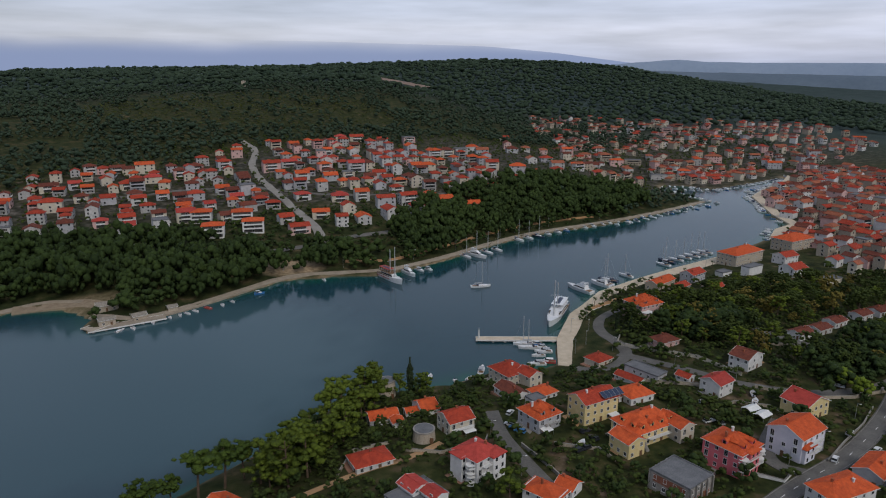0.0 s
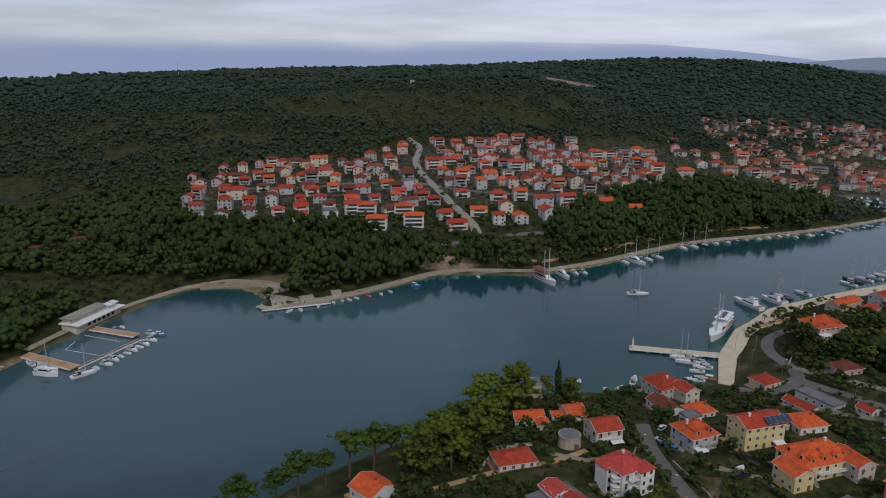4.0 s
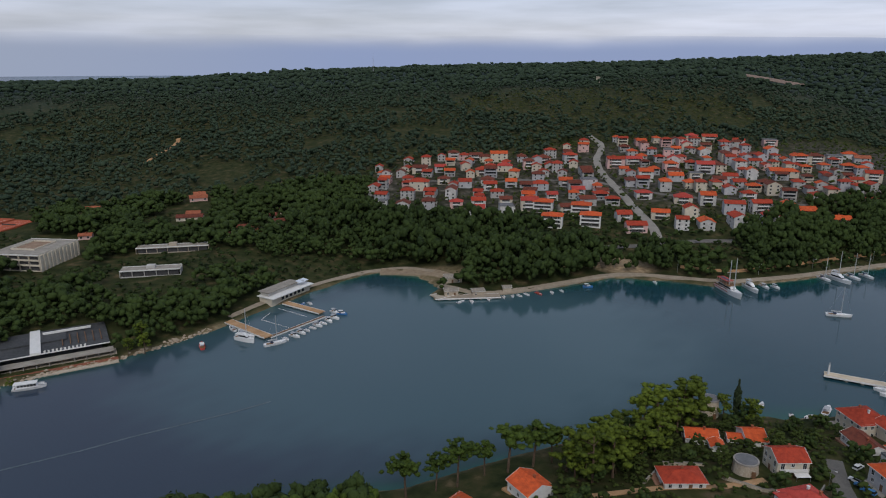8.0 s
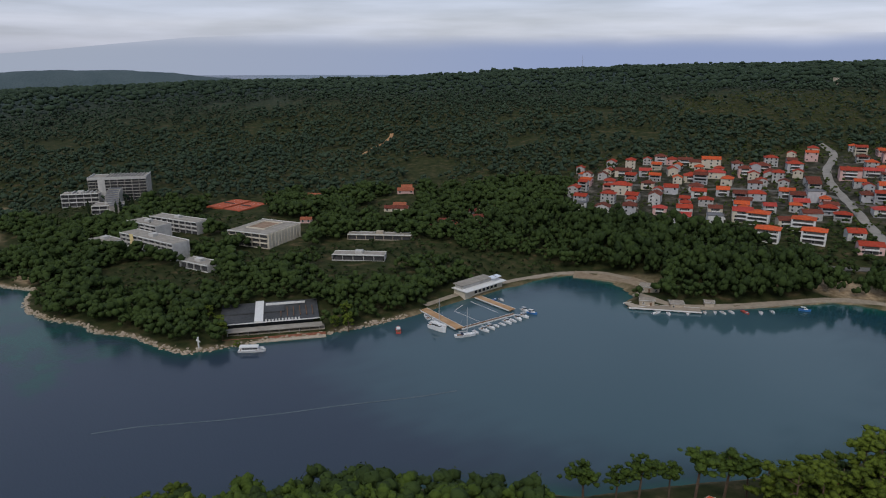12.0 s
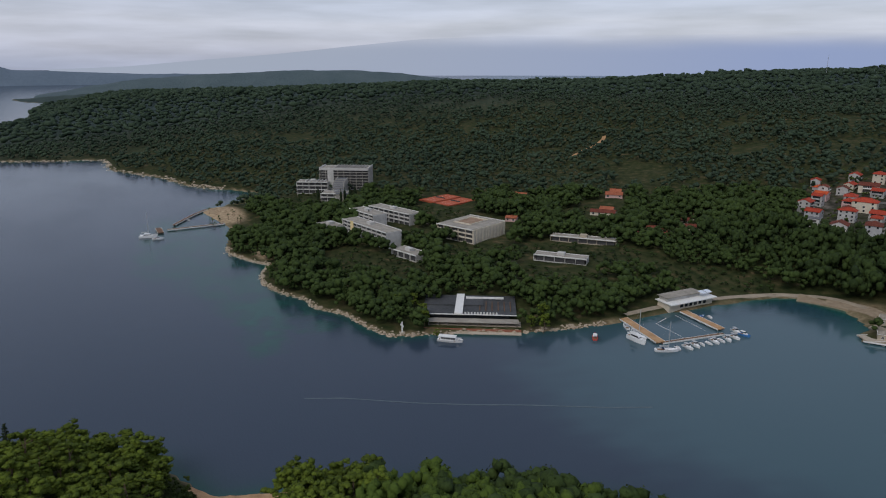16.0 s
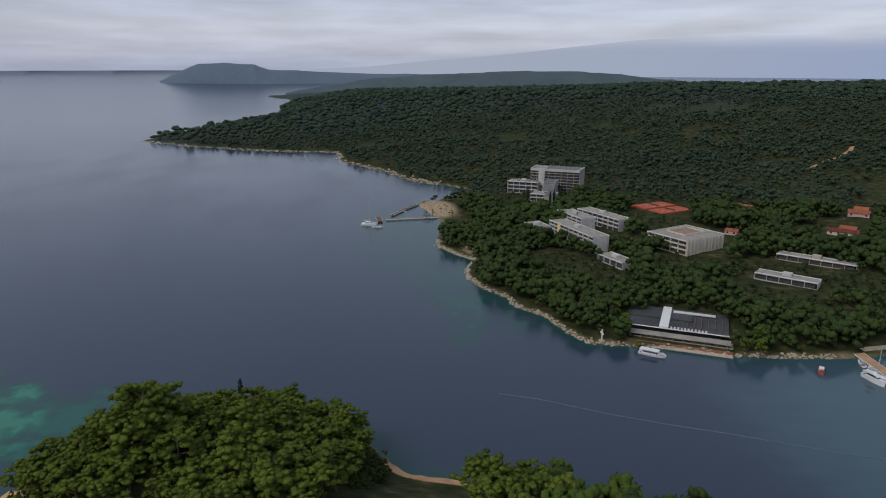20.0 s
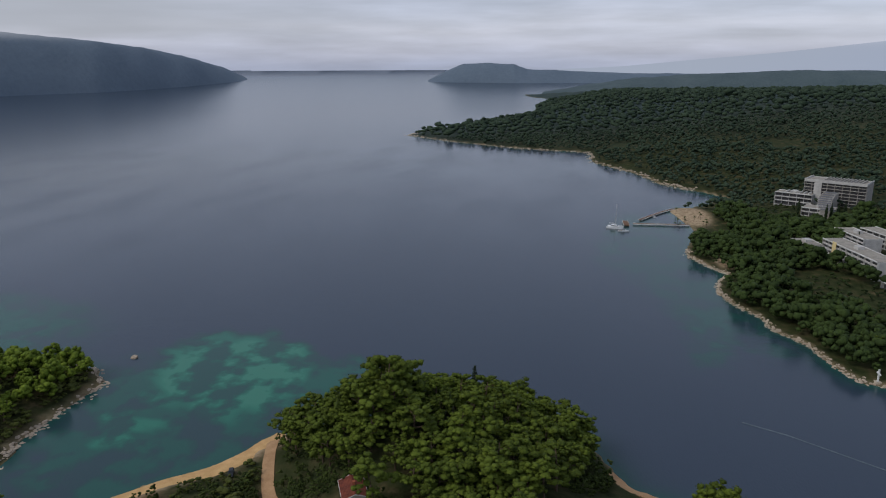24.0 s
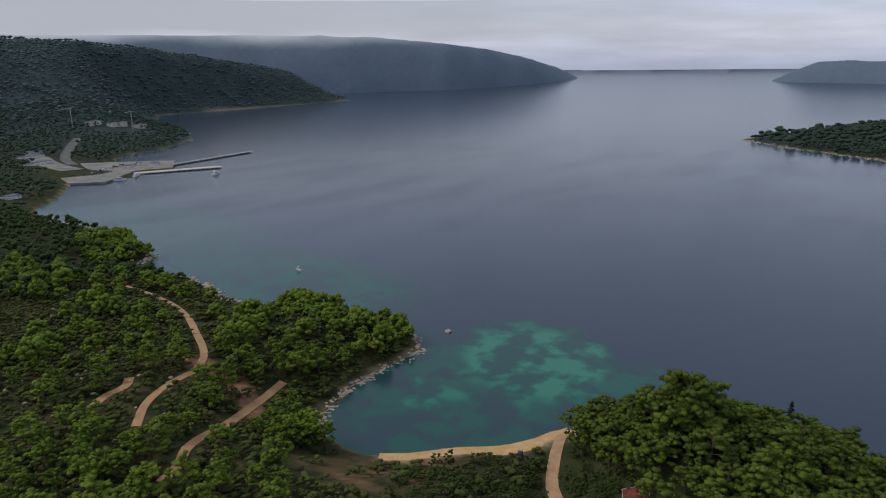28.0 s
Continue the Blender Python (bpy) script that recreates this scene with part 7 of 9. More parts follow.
plots = allowed(jitter(-60, 330, 150, 420, 3.7, 13), 6, 0.4, False)
plots = plots[(rolling(plots[:, 0], plots[:, 1], 38, 4.0) > -0.45) & (np.hypot(plots[:, 0], plots[:, 1]) > 120) & ((plots[:, 0] > 62) | (plots[:, 1] < 280))]
plots = plots[~((plots[:, 0] > 52) & (plots[:, 0] < 80) & (plots[:, 1] > 284) & (plots[:, 1] < 345))]
wood("garden_shrubs", "dark green garden shrubs, hedges and small trees", np.concatenate([plots, np.array(SHRUBS)]), 1.0, 4.6, 4, 3, 14, BUSH, 1.2)
slope_ = allowed(jitter(95, 235, 240, 348, 6.0, 61), 8, 0.6, False)
slope_ = slope_[[inside(x, y, [(100, 306), (128, 300), (160, 322), (150, 345), (112, 340)]) or inside(x, y, [(150, 252), (170, 243), (197, 278), (230, 332), (205, 322), (180, 296), (158, 280)]) for x, y in slope_]]
wood("slope_pines", "dark spreading pines on the slope behind the quay", slope_, 8, 13, 14, 6, 62, PINE_MID, 0.95)
crowns = allowed(jitter(-50, 200, 158, 290, 12.5, 51), 7, 1.2, False)
crowns = crowns[np.hypot(crowns[:, 0], crowns[:, 1]) > 120]
wood("garden_crowns", "dark evergreen trees standing in the gardens", crowns, 4.5, 9, 12, 5, 52, PINE_MID, 0.85)
gardens = jitter(-420, 520, 430, 1180, 10.5, 11)
gardens = gardens[inland(gardens[:, 0], gardens[:, 1]) > 10]
gardens = allowed(gardens, 10, -1.5, False)
inside_town = np.zeros(len(gardens), bool)
for cx, cy, a, b, turn in CLEAR[:7] + CLEAR[9:10]:
    inside_town |= np.hypot((gardens[:, 0] - cx) / a, (gardens[:, 1] - cy) / b) < 1.25
keep_ = inside_town & ~((gardens[:, 0] > 290) & (gardens[:, 1] < 860))
wood("garden_trees", "dark garden trees and hedges between the town houses", gardens[keep_], 3, 6.5, 3, 3, 12, BUSH, 1.0)
p_near = north(allowed(jitter(-760, 330, 60, 900, 6.6, 1), 3.2, 2.0))
r_ = np.hypot(p_near[:, 0], p_near[:, 1])
front = np.interp(p_near[:, 0], (-330, -240, -150, -90, -20, 60, 140), (440, 452, 458, 462, 470, 520, 570))
low_ = (p_near[:, 1] > front) & (p_near[:, 0] > -330) & (p_near[:, 0] < 160)
belt = (p_near[:, 0] > -325) & (p_near[:, 0] < -70) & (p_near[:, 1] > 372) & ~low_
wood("pine_wood_belt", "tall green pines between the beach and the hill streets", p_near[belt], 15, 20, 9, 6, 27, PINE_MID, 0.6)
HARBOUR_WOOD = [(-18, 462), (20, 505), (75, 560), (140, 608), (190, 645), (206, 668), (186, 692), (110, 684), (60, 654), (20, 612), (-18, 566), (-40, 505)]
p_harbour = allowed(jitter(-45, 215, 455, 700, 6.2, 8), 9, 0.8, False)
p_harbour = p_harbour[[inside(x, y, HARBOUR_WOOD) for x, y in p_harbour]]
wood("pine_wood_harbour", "tall dark pine wood above the harbour promenade", p_harbour, 15, 19, 9, 6, 28, PINE_MID, 0.6)
wood("pine_wood_shore", "dense green pine wood above the far shore", p_near[(r_ < 640) & ~low_ & ~belt], 9, 15.5, 8, 6, 1, PINE_MID, 0.86)
grounds = jitter(-680, -230, 100, 420, 6.5, 41)
ok_ = np.zeros(len(grounds), bool)
for cx, cy, a, b, turn in LOW:
    c, s = math.cos(radians(turn)), math.sin(radians(turn))
    u, v = (grounds[:, 0] - cx) * c + (grounds[:, 1] - cy) * s, (grounds[:, 1] - cy) * c - (grounds[:, 0] - cx) * s
    ok_ |= np.hypot(u / a, v / b) < 1
wood("hotel_gardens", "low shrubs and young trees in the hotel grounds", allowed(grounds[ok_], 4, 0.5, False), 1.5, 5.0, 4, 5, 16, PINE_MID, 1.1)
wood("low_wood", "low trees below the hillside houses", p_near[(r_ < 640) & low_], 3.5, 6.5, 4, 4, 15, PINE_MID, 1.1)
mid = north(allowed(jitter(-1350, 500, -320, 1250, 9.6, 2), 7, 2.5))
r_ = np.hypot(mid[:, 0], mid[:, 1])
sparse = rolling(mid[:, 0], mid[:, 1], 170, 5.0)
scrubby = np.hypot((mid[:, 0] + 280) / 210, (mid[:, 1] - 950) / 120) < 1
sparse = np.where(scrubby & (rolling(mid[:, 0], mid[:, 1], 46, 9.0) < 0.25), -1, sparse)
hill_scrub = jitter(-500, -60, 820, 1080, 7.0, 71)
hill_scrub = hill_scrub[np.hypot((hill_scrub[:, 0] + 280) / 215, (hill_scrub[:, 1] - 950) / 125) < 1]
wood("hill_scrub", "low brownish scrub on the open hillside", hill_scrub[rolling(hill_scrub[:, 0], hill_scrub[:, 1], 30, 2.0) > -0.35], 1.5, 4.5, 2, 1, 72, SCRUB, 1.5)
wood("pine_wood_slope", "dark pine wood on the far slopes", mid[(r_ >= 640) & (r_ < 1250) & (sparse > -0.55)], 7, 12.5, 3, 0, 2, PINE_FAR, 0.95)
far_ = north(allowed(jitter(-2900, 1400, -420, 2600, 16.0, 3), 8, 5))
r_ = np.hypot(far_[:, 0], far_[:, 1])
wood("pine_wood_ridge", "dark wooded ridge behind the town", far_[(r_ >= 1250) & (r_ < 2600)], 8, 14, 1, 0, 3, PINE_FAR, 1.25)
# the south side: scrub near the camera's shore, woods to the far hills
del ROADS[-len(VERGES):]
scrub = allowed(jitter(-300, 40, -420, -95, 3.3, 4), 4, 2.2, False)
keep_ = (rolling(scrub[:, 0], scrub[:, 1], 34, 3.0) > -0.7) & (np.hypot(scrub[:, 0], scrub[:, 1]) > 70)
keep_ &= ~((scrub[:, 0] > -175) & (scrub[:, 0] < -120) & (scrub[:, 1] > -165) & (scrub[:, 1] < -95) & (rolling(scrub[:, 0], scrub[:, 1], 21, 3.0) < 0.25))
wood("scrub", "low evergreen scrub between limestone rocks", scrub[keep_], 1.4, 4.2, 4, 3, 4, SCRUB, 1.5)
south = allowed(jitter(-1000, 0, -1500, -380, 11.0, 5), 7, 3, False)
for cx, cy, r in ((-430, -870, 60), (-490, -900, 75), (-540, -900, 50), (-475, -980, 42), (-455, -1050, 36), (-430, -960, 40), (-400, -830, 30), (-690, -1270, 40), (-740, -1280, 30), (-290, -750, 22)):
    south = south[np.hypot(south[:, 0] - cx, south[:, 1] - cy) > r]
r_ = np.hypot(south[:, 0], south[:, 1])
wood("south_wood", "pine wood along the south shore", south[r_ < 760], 8, 12, 6, 4, 5, PINE_MID, 0.85)
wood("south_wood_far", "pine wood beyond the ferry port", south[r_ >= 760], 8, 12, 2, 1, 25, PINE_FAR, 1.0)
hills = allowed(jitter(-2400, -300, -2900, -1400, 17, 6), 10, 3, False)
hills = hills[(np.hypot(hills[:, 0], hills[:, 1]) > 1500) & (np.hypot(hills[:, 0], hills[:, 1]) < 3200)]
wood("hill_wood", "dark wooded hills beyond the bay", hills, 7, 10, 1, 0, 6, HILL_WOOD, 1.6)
east = allowed(jitter(250, 1100, 350, 1500, 14, 7), 12, 2)
east = east[(east[:, 1] < 0.75 * east[:, 0] + 395)]
east = east[rolling(east[:, 0], east[:, 1], 130, 8.0) > -0.1]
wood("plain_trees", "trees between fields beyond the old town", east, 5, 9, 3, 2, 7, BUSH, 1.3)


# ---- rocks along the shores ----
def rocks(name, label, line, count, spread, low, high, seed, material):
    rng = random.Random(seed)
    g = Geo()
    pts = [Vector((x, y, 0)) for x, y in line]
    for _ in range(count):
        k = rng.randrange(len(pts) - 1)
        c = pts[k].lerp(pts[k + 1], rng.random()) + Vector((rng.gauss(0, spread), rng.gauss(0, spread), 0))
        r = rng.uniform(low, high)
        q = lump(rng, (c.x, c.y, max(spot(c.x, c.y), -0.3) + r * 0.1), r, 0.55, 0)
        g.add(q.v, q.f)
    return tagged(new(name, g.mesh(name, material)), label, "rocks", "", "stuff")


LIME = surf("pale_limestone", (0.24, 0.19, 0.14), (0.52, 0.43, 0.33), 0.5, 0.9, 0.4, 6, coords="Position")
rocks("shore_rocks_north", "pale limestone boulders along the far shore", NORTH_RESORT[:17], 1000, 0.9, 0.35, 1.25, 1, LIME)
rocks("shore_rocks_cove", "pale limestone slabs along the cove", SOUTH_COVE[3:11], 420, 1.3, 0.4, 1.3, 2, LIME)
rocks("shore_rocks_point", "pale limestone slabs on the second point", SOUTH_HILLS[-8:] + SOUTH_COVE[:4], 380, 2.4, 0.6, 2.2, 3, LIME)
rocks("shore_rocks_headland", "pale rocks under the wooded headland", NORTH_RESORT[22:] + NORTH_HEADLAND[:3], 420, 3.0, 1.0, 2.6, 4, LIME)
rocks("scrub_stones", "limestone outcrops in the scrub", [(-110, -190), (-130, -250), (-120, -300), (-170, -340), (-200, -420), (-90, -240)], 260, 14, 0.4, 1.3, 5, LIME)
skerry = thing("rock", pose(-268, -195, 0), "flat pale rock standing in the shallow cove", "rock")
part("stone", lump(random.Random(4), (0, 0, 0.3), 2.6, 0.5, 0), LIME, skerry)

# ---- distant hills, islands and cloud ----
# aerial haze is put into these hills' blue-grey base colours
HILL = surf("hazed_wooded_hill", (0.055, 0.082, 0.092), (0.086, 0.116, 0.124), 0.01, 1.0, 0.4, 9.0, coords="Position")
HAZE_BLUE_HILL = surf("hazed_distant_wooded_hill", (0.098, 0.132, 0.172), (0.130, 0.168, 0.212), 0.006, 1.0, 0.2, 9.0, coords="Position")
HAZE_BLUER = surf("hazed_farthest_hill", (0.22, 0.28, 0.37), (0.26, 0.32, 0.41), 0.004, 1.0, 0.2, 9.0, coords="Position")


def far_hill(name, crest, reach, deep, material, rough=6.0, seed=0):
    """A long hill. crest: bearing from the drone's spot and height angle, in degrees, from end to end; reach: metres out to its foot at both ends."""
    rng = np.random.RandomState(seed)
    n, k = 90, 16
    s = np.linspace(0, 1, n)
    az = np.radians(np.interp(s, np.linspace(0, 1, len(crest)), [c[0] for c in crest]))
    el = np.radians(np.interp(np.degrees(az), *zip(*sorted(crest))))
    foot = np.interp(s, np.linspace(0, 1, len(reach)), reach)
    bumps = np.convolve(rng.normal(0, 1, n + 8), np.ones(5) / 5, "same")[4:-4]
    vs = []
    for j in range(k + 1):
        v = j / k * 2                      # 0 front foot, 1 crest, 2 back foot
        r = foot + deep * v
        rc = foot + deep
        top = EYE + rc * np.tan(el) + bumps * rough * 0.4
        base = lift(r) - 3
        shape_ = math.sin(math.pi / 2 * (v if v < 1 else 2 - v)) ** 0.9
        ripple = rough * (rolling(-r * np.sin(az), r * np.cos(az), 330, seed + 1.0) * 0.9 + rng.normal(0, 0.25, n)) * (1 - abs(v - 1)) * (0.0 if v == 1 else 1.0)
        z = base + np.maximum(top - base, 0) * shape_ + ripple * (top > base + 20)
        vs += list(zip(-r * np.sin(az), r * np.cos(az), z))
    fs = [(j * n + i, j * n + i + 1, (j + 1) * n + i + 1, (j + 1) * n + i) for j in range(k) for i in range(n - 1)]
    return tagged(new(name, Geo().add(vs, fs).mesh(name, material, smooth_=True)), kind="structure")


far_hill("backdrop_island_hill", [(101.5, -1.33), (100.2, -0.66), (98.5, 0.04), (96.5, 0.09), (94.4, -0.04), (93.3, -0.42), (89.6, -0.55), (85.2, -0.73), (76, -0.8)], [4080, 3950, 3950], 180, HAZE_BLUE_HILL, 4, 1)
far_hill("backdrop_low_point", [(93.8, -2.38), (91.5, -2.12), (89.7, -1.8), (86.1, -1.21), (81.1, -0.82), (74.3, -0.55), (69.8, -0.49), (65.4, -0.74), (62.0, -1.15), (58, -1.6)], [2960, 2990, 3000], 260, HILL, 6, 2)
far_hill("backdrop_south_mountain", [(115.2, -1.12), (117.4, -0.12), (120.1, 0.69), (123.3, 1.38), (127.8, 1.94), (132.3, 2.25), (136.2, 2.35), (141, 2.4), (148, 2.4), (160, 2.4)], [4380, 3900, 3500, 3330, 3300, 3300], 330, HAZE_BLUE_HILL, 8, 3)
far_hill("backdrop_east_ridge", [(-8, -0.4), (-13.6, 0.36), (-15.7, 0.54), (-18.2, 0.71), (-20.3, 0.55), (-24.2, 0.48), (-31.8, 0.48), (-42, 0.5)], [4400, 4400], 180, HAZE_BLUER, 3, 4)
far_hill("backdrop_east_slope", [(-12, -0.2), (-16, -0.1), (-20, -0.22), (-26, -0.3), (-33, -0.4), (-42, -0.5)], [3600, 3600], 260, HAZE_BLUE_HILL, 3, 5)


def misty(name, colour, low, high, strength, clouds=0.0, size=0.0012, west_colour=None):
    """Glowing distance that thins out into the cloud between two heights; its haze is the glow's colour."""
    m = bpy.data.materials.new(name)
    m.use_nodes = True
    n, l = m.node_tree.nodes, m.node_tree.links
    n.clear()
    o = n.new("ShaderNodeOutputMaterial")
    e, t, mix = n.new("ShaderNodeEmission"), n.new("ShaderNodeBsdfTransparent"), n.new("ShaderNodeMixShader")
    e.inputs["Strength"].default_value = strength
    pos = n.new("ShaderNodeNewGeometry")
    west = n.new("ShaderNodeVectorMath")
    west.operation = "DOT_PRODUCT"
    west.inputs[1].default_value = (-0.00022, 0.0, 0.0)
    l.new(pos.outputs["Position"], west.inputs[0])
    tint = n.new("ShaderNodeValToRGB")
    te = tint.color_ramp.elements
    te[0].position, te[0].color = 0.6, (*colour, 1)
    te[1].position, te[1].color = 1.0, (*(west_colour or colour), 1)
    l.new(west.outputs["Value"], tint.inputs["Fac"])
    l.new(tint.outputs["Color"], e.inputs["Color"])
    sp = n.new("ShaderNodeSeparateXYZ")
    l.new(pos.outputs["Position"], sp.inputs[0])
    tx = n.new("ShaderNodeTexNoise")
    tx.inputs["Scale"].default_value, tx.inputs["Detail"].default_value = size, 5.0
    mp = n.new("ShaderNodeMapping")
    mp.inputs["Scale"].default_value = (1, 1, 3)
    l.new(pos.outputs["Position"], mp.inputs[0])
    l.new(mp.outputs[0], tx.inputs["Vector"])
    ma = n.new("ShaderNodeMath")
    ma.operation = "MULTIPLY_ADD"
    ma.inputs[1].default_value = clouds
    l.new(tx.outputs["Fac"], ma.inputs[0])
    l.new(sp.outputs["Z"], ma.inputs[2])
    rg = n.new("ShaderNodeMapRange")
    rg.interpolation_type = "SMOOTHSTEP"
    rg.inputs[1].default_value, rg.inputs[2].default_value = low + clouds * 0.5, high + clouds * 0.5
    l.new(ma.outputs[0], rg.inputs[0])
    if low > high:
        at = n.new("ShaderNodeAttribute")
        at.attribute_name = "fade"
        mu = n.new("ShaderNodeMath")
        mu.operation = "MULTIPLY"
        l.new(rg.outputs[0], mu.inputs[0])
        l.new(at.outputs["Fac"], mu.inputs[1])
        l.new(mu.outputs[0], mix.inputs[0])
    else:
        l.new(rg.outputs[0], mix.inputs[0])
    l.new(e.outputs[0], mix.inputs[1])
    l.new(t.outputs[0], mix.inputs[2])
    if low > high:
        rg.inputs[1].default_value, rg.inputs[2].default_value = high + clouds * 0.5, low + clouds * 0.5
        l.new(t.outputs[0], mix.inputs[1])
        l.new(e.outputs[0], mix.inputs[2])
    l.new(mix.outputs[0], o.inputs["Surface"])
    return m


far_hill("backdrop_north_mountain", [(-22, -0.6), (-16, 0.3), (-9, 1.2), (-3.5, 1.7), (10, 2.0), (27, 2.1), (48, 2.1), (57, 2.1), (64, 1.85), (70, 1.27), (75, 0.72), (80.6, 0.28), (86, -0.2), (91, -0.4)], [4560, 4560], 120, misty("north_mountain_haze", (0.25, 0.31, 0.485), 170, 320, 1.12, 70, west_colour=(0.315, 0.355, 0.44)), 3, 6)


def cloud_sheet(name, az0, az1, r, z0, z1, material):
    n = 40
    vs, fs = [], []
    for i in range(n + 1):
        a = radians(az0 + (az1 - az0) * i / n)
        for z, k in ((z0, 0), (z1, 60)):
            vs.append((-(r + k) * math.sin(a), (r + k) * math.cos(a), z))
    for i in range(n):
        fs.append((2 * i, 2 * i + 2, 2 * i + 3, 2 * i + 1))
    me = Geo().add(vs, fs).mesh(name, material)
    fade = [math.sin(math.pi * (i // 2) / n) ** 0.8 for i in range(2 * n + 2)]
    me.attributes.new("fade", "FLOAT", "POINT").data.foreach_set("value", fade)
    return tagged(new(name, me), kind="structure")


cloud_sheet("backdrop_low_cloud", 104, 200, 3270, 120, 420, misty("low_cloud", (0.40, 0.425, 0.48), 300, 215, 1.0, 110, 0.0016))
for ob_ in (bpy.data.objects["backdrop_low_cloud"], bpy.data.objects["backdrop_north_mountain"]):
    ob_.visible_shadow = False

# small marks on the skyline
tower = thing("lookout_tower", pose(-326, 1158, spot(-326, 1158)), "small pale stone lookout tower on a hilltop", "tower")
part("wall", Geo().box(-3, -3, -2, 3, 3, 9), WALLS["stone"], tower)
part("parapet", Geo().box(-3.4, -3.4, 9, 3.4, 3.4, 10.2), WALLS["stone"], tower)
mast = thing("radio_mast", pose(-966, 1450, spot(-966, 1450)), "thin lattice radio mast on the wooded ridge", "mast")
part("lattice", Geo().tube(0, 0, 0, 42, 0.7, 0.35, 4), METAL, mast)
part("antenna", Geo().tube(0, 0, 42, 50, 0.15, 0.1, 4), METAL, mast)
quarry = new("ground_quarry", Geo().slab([(-112, 1300, 0), (-40, 1340, 0), (-22, 1420, 0), (-70, 1440, 0), (-120, 1380, 0)], 0.5).mesh("ground_quarry", surf("quarry_earth", (0.16, 0.10, 0.075), (0.30, 0.22, 0.17), 0.05, 0.95, 0.3, coords="Position")))
for v_ in quarry.data.vertices:
    v_.co.z += float(lay(v_.co.x, v_.co.y)) + 9.0
tagged(quarry, kind="structure")

# a boat's wake lying on the inlet
g_ = Geo()
wk = [(-252, 70), (-245, 84), (-227, 109), (-214, 130), (-206, 145), (-187, 176), (-180, 190)]
for i, ((ax_, ay_), (bx_, by_)) in enumerate(zip(wk, wk[1:])):
    g_.add([(ax_ - 0.5, ay_, 0.05), (bx_ - 0.5, by_, 0.05), (bx_ + 0.5, by_, 0.05), (ax_ + 0.5, ay_, 0.05)], [(0, 3, 2, 1)])
tagged(new("water_wake", g_.mesh("water_wake", surf("thin_foam", (0.05, 0.075, 0.09), (0.12, 0.15, 0.17), 0.4, 0.5, coords="Position"))), kind="structure")

# ---- boats ----
GEL = surf("white_gelcoat", (0.62, 0.63, 0.64), (0.78, 0.78, 0.78), 0.6, 0.3, spread=0.06)
NAVY = surf("navy_hull_paint", (0.02, 0.03, 0.06), (0.04, 0.055, 0.1), 0.8, 0.35)
BLUE = surf("blue_boat_paint", (0.03, 0.13, 0.36), (0.06, 0.2, 0.46), 0.8, 0.4)
REDP = surf("red_boat_paint", (0.34, 0.045, 0.04), (0.48, 0.09, 0.07), 0.8, 0.5)
TEAK = surf("varnished_deck_planks", (0.14, 0.075, 0.035), (0.28, 0.16, 0.08), 1.6, 0.5)
CANVAS = surf("faded_canvas", (0.3, 0.31, 0.33), (0.45, 0.46, 0.47), 1.0, 0.9)
ALLOY = surf("mast_alloy", (0.5, 0.51, 0.52), (0.65, 0.66, 0.67), 1.0, 0.4, metal=0.5)


def hull(length, beam, free_, draft=0.5, stern=0.85, sheer=0.25):
    """A lofted hull, bow towards +x, with a recessed deck."""
    g = Geo()
    n = 12
    vs = []
    for i in range(n + 1):
        u = i / n
        x = -length / 2 + length * u
        w = beam / 2 * (stern + (1 - stern) * min(1, u / 0.35)) * (1 if u < 0.5 else max(0.02, math.cos((u - 0.5) * math.pi) ** 0.75))
        z = free_ * (1 + sheer * u * u)
        vs += [(x + (0.04 * length * u if u > 0.9 else 0), -w, z), (x, -w * 0.72, -draft * 0.4), (x, 0, -draft), (x, w * 0.72, -draft * 0.4), (x + (0.04 * length * u if u > 0.9 else 0), w, z), (x, w * 0.88, z - 0.02), (x, w * 0.84, z - 0.22), (x, -w * 0.84, z - 0.22), (x, -w * 0.88, z - 0.02)]
    fs = []
    for i in range(n):
        for j in range(9):
            a, b = i * 9 + j, i * 9 + (j + 1) % 9
            fs.append((a, b, b + 9, a + 9))
    fs += [tuple(range(8, -1, -1)), tuple(n * 9 + j for j in range(9))]
    return g.add(vs, fs)


def cabin(x0, x1, w0, w1, z0, z1, rake=0.5):
    """A deckhouse with raked ends."""
    return Geo().add([(x0, -w0, z0), (x1, -w1, z0), (x1, w1, z0), (x0, w0, z0), (x0 + rake * 0.4, -w0 * 0.88, z1), (x1 - rake, -w1 * 0.85, z1), (x1 - rake, w1 * 0.85, z1), (x0 + rake * 0.4, w0 * 0.88, z1)],
                     [(0, 3, 2, 1), (4, 5, 6, 7), (0, 1, 5, 4), (1, 2, 6, 5), (2, 3, 7, 6), (3, 0, 4, 7)])


def rowing_boat(length=5.0, paint=None, label="small white open boat moored by the quay"):
    root = thing("small_boat", pose(0, 0, -500), label, "boat", "small moored boats")
    b = length * 0.4
    part("hull", hull(length, b, 0.6, 0.3, 0.8), paint or GEL, root)
    part("deck", Geo().box(-length * 0.42, -b * 0.36, 0.2, length * 0.1, b * 0.36, 0.3), CANVAS, root)
    for x in (-length * 0.25, 0.05 * length):
        part("thwart", Geo().box(x - 0.14, -b * 0.4, 0.44, x + 0.14, b * 0.4, 0.5), TEAK, root)
    part("foredeck", Geo().add([(length * 0.18, -b * 0.36, 0.66), (length * 0.46, 0, 0.74), (length * 0.18, b * 0.36, 0.66)], [(0, 1, 2)]), GEL, root)
    part("outboard_motor", Geo().box(-length * 0.56, -0.16, 0.1, -length * 0.49, 0.16, 1.0), NAVY, root)
    return root


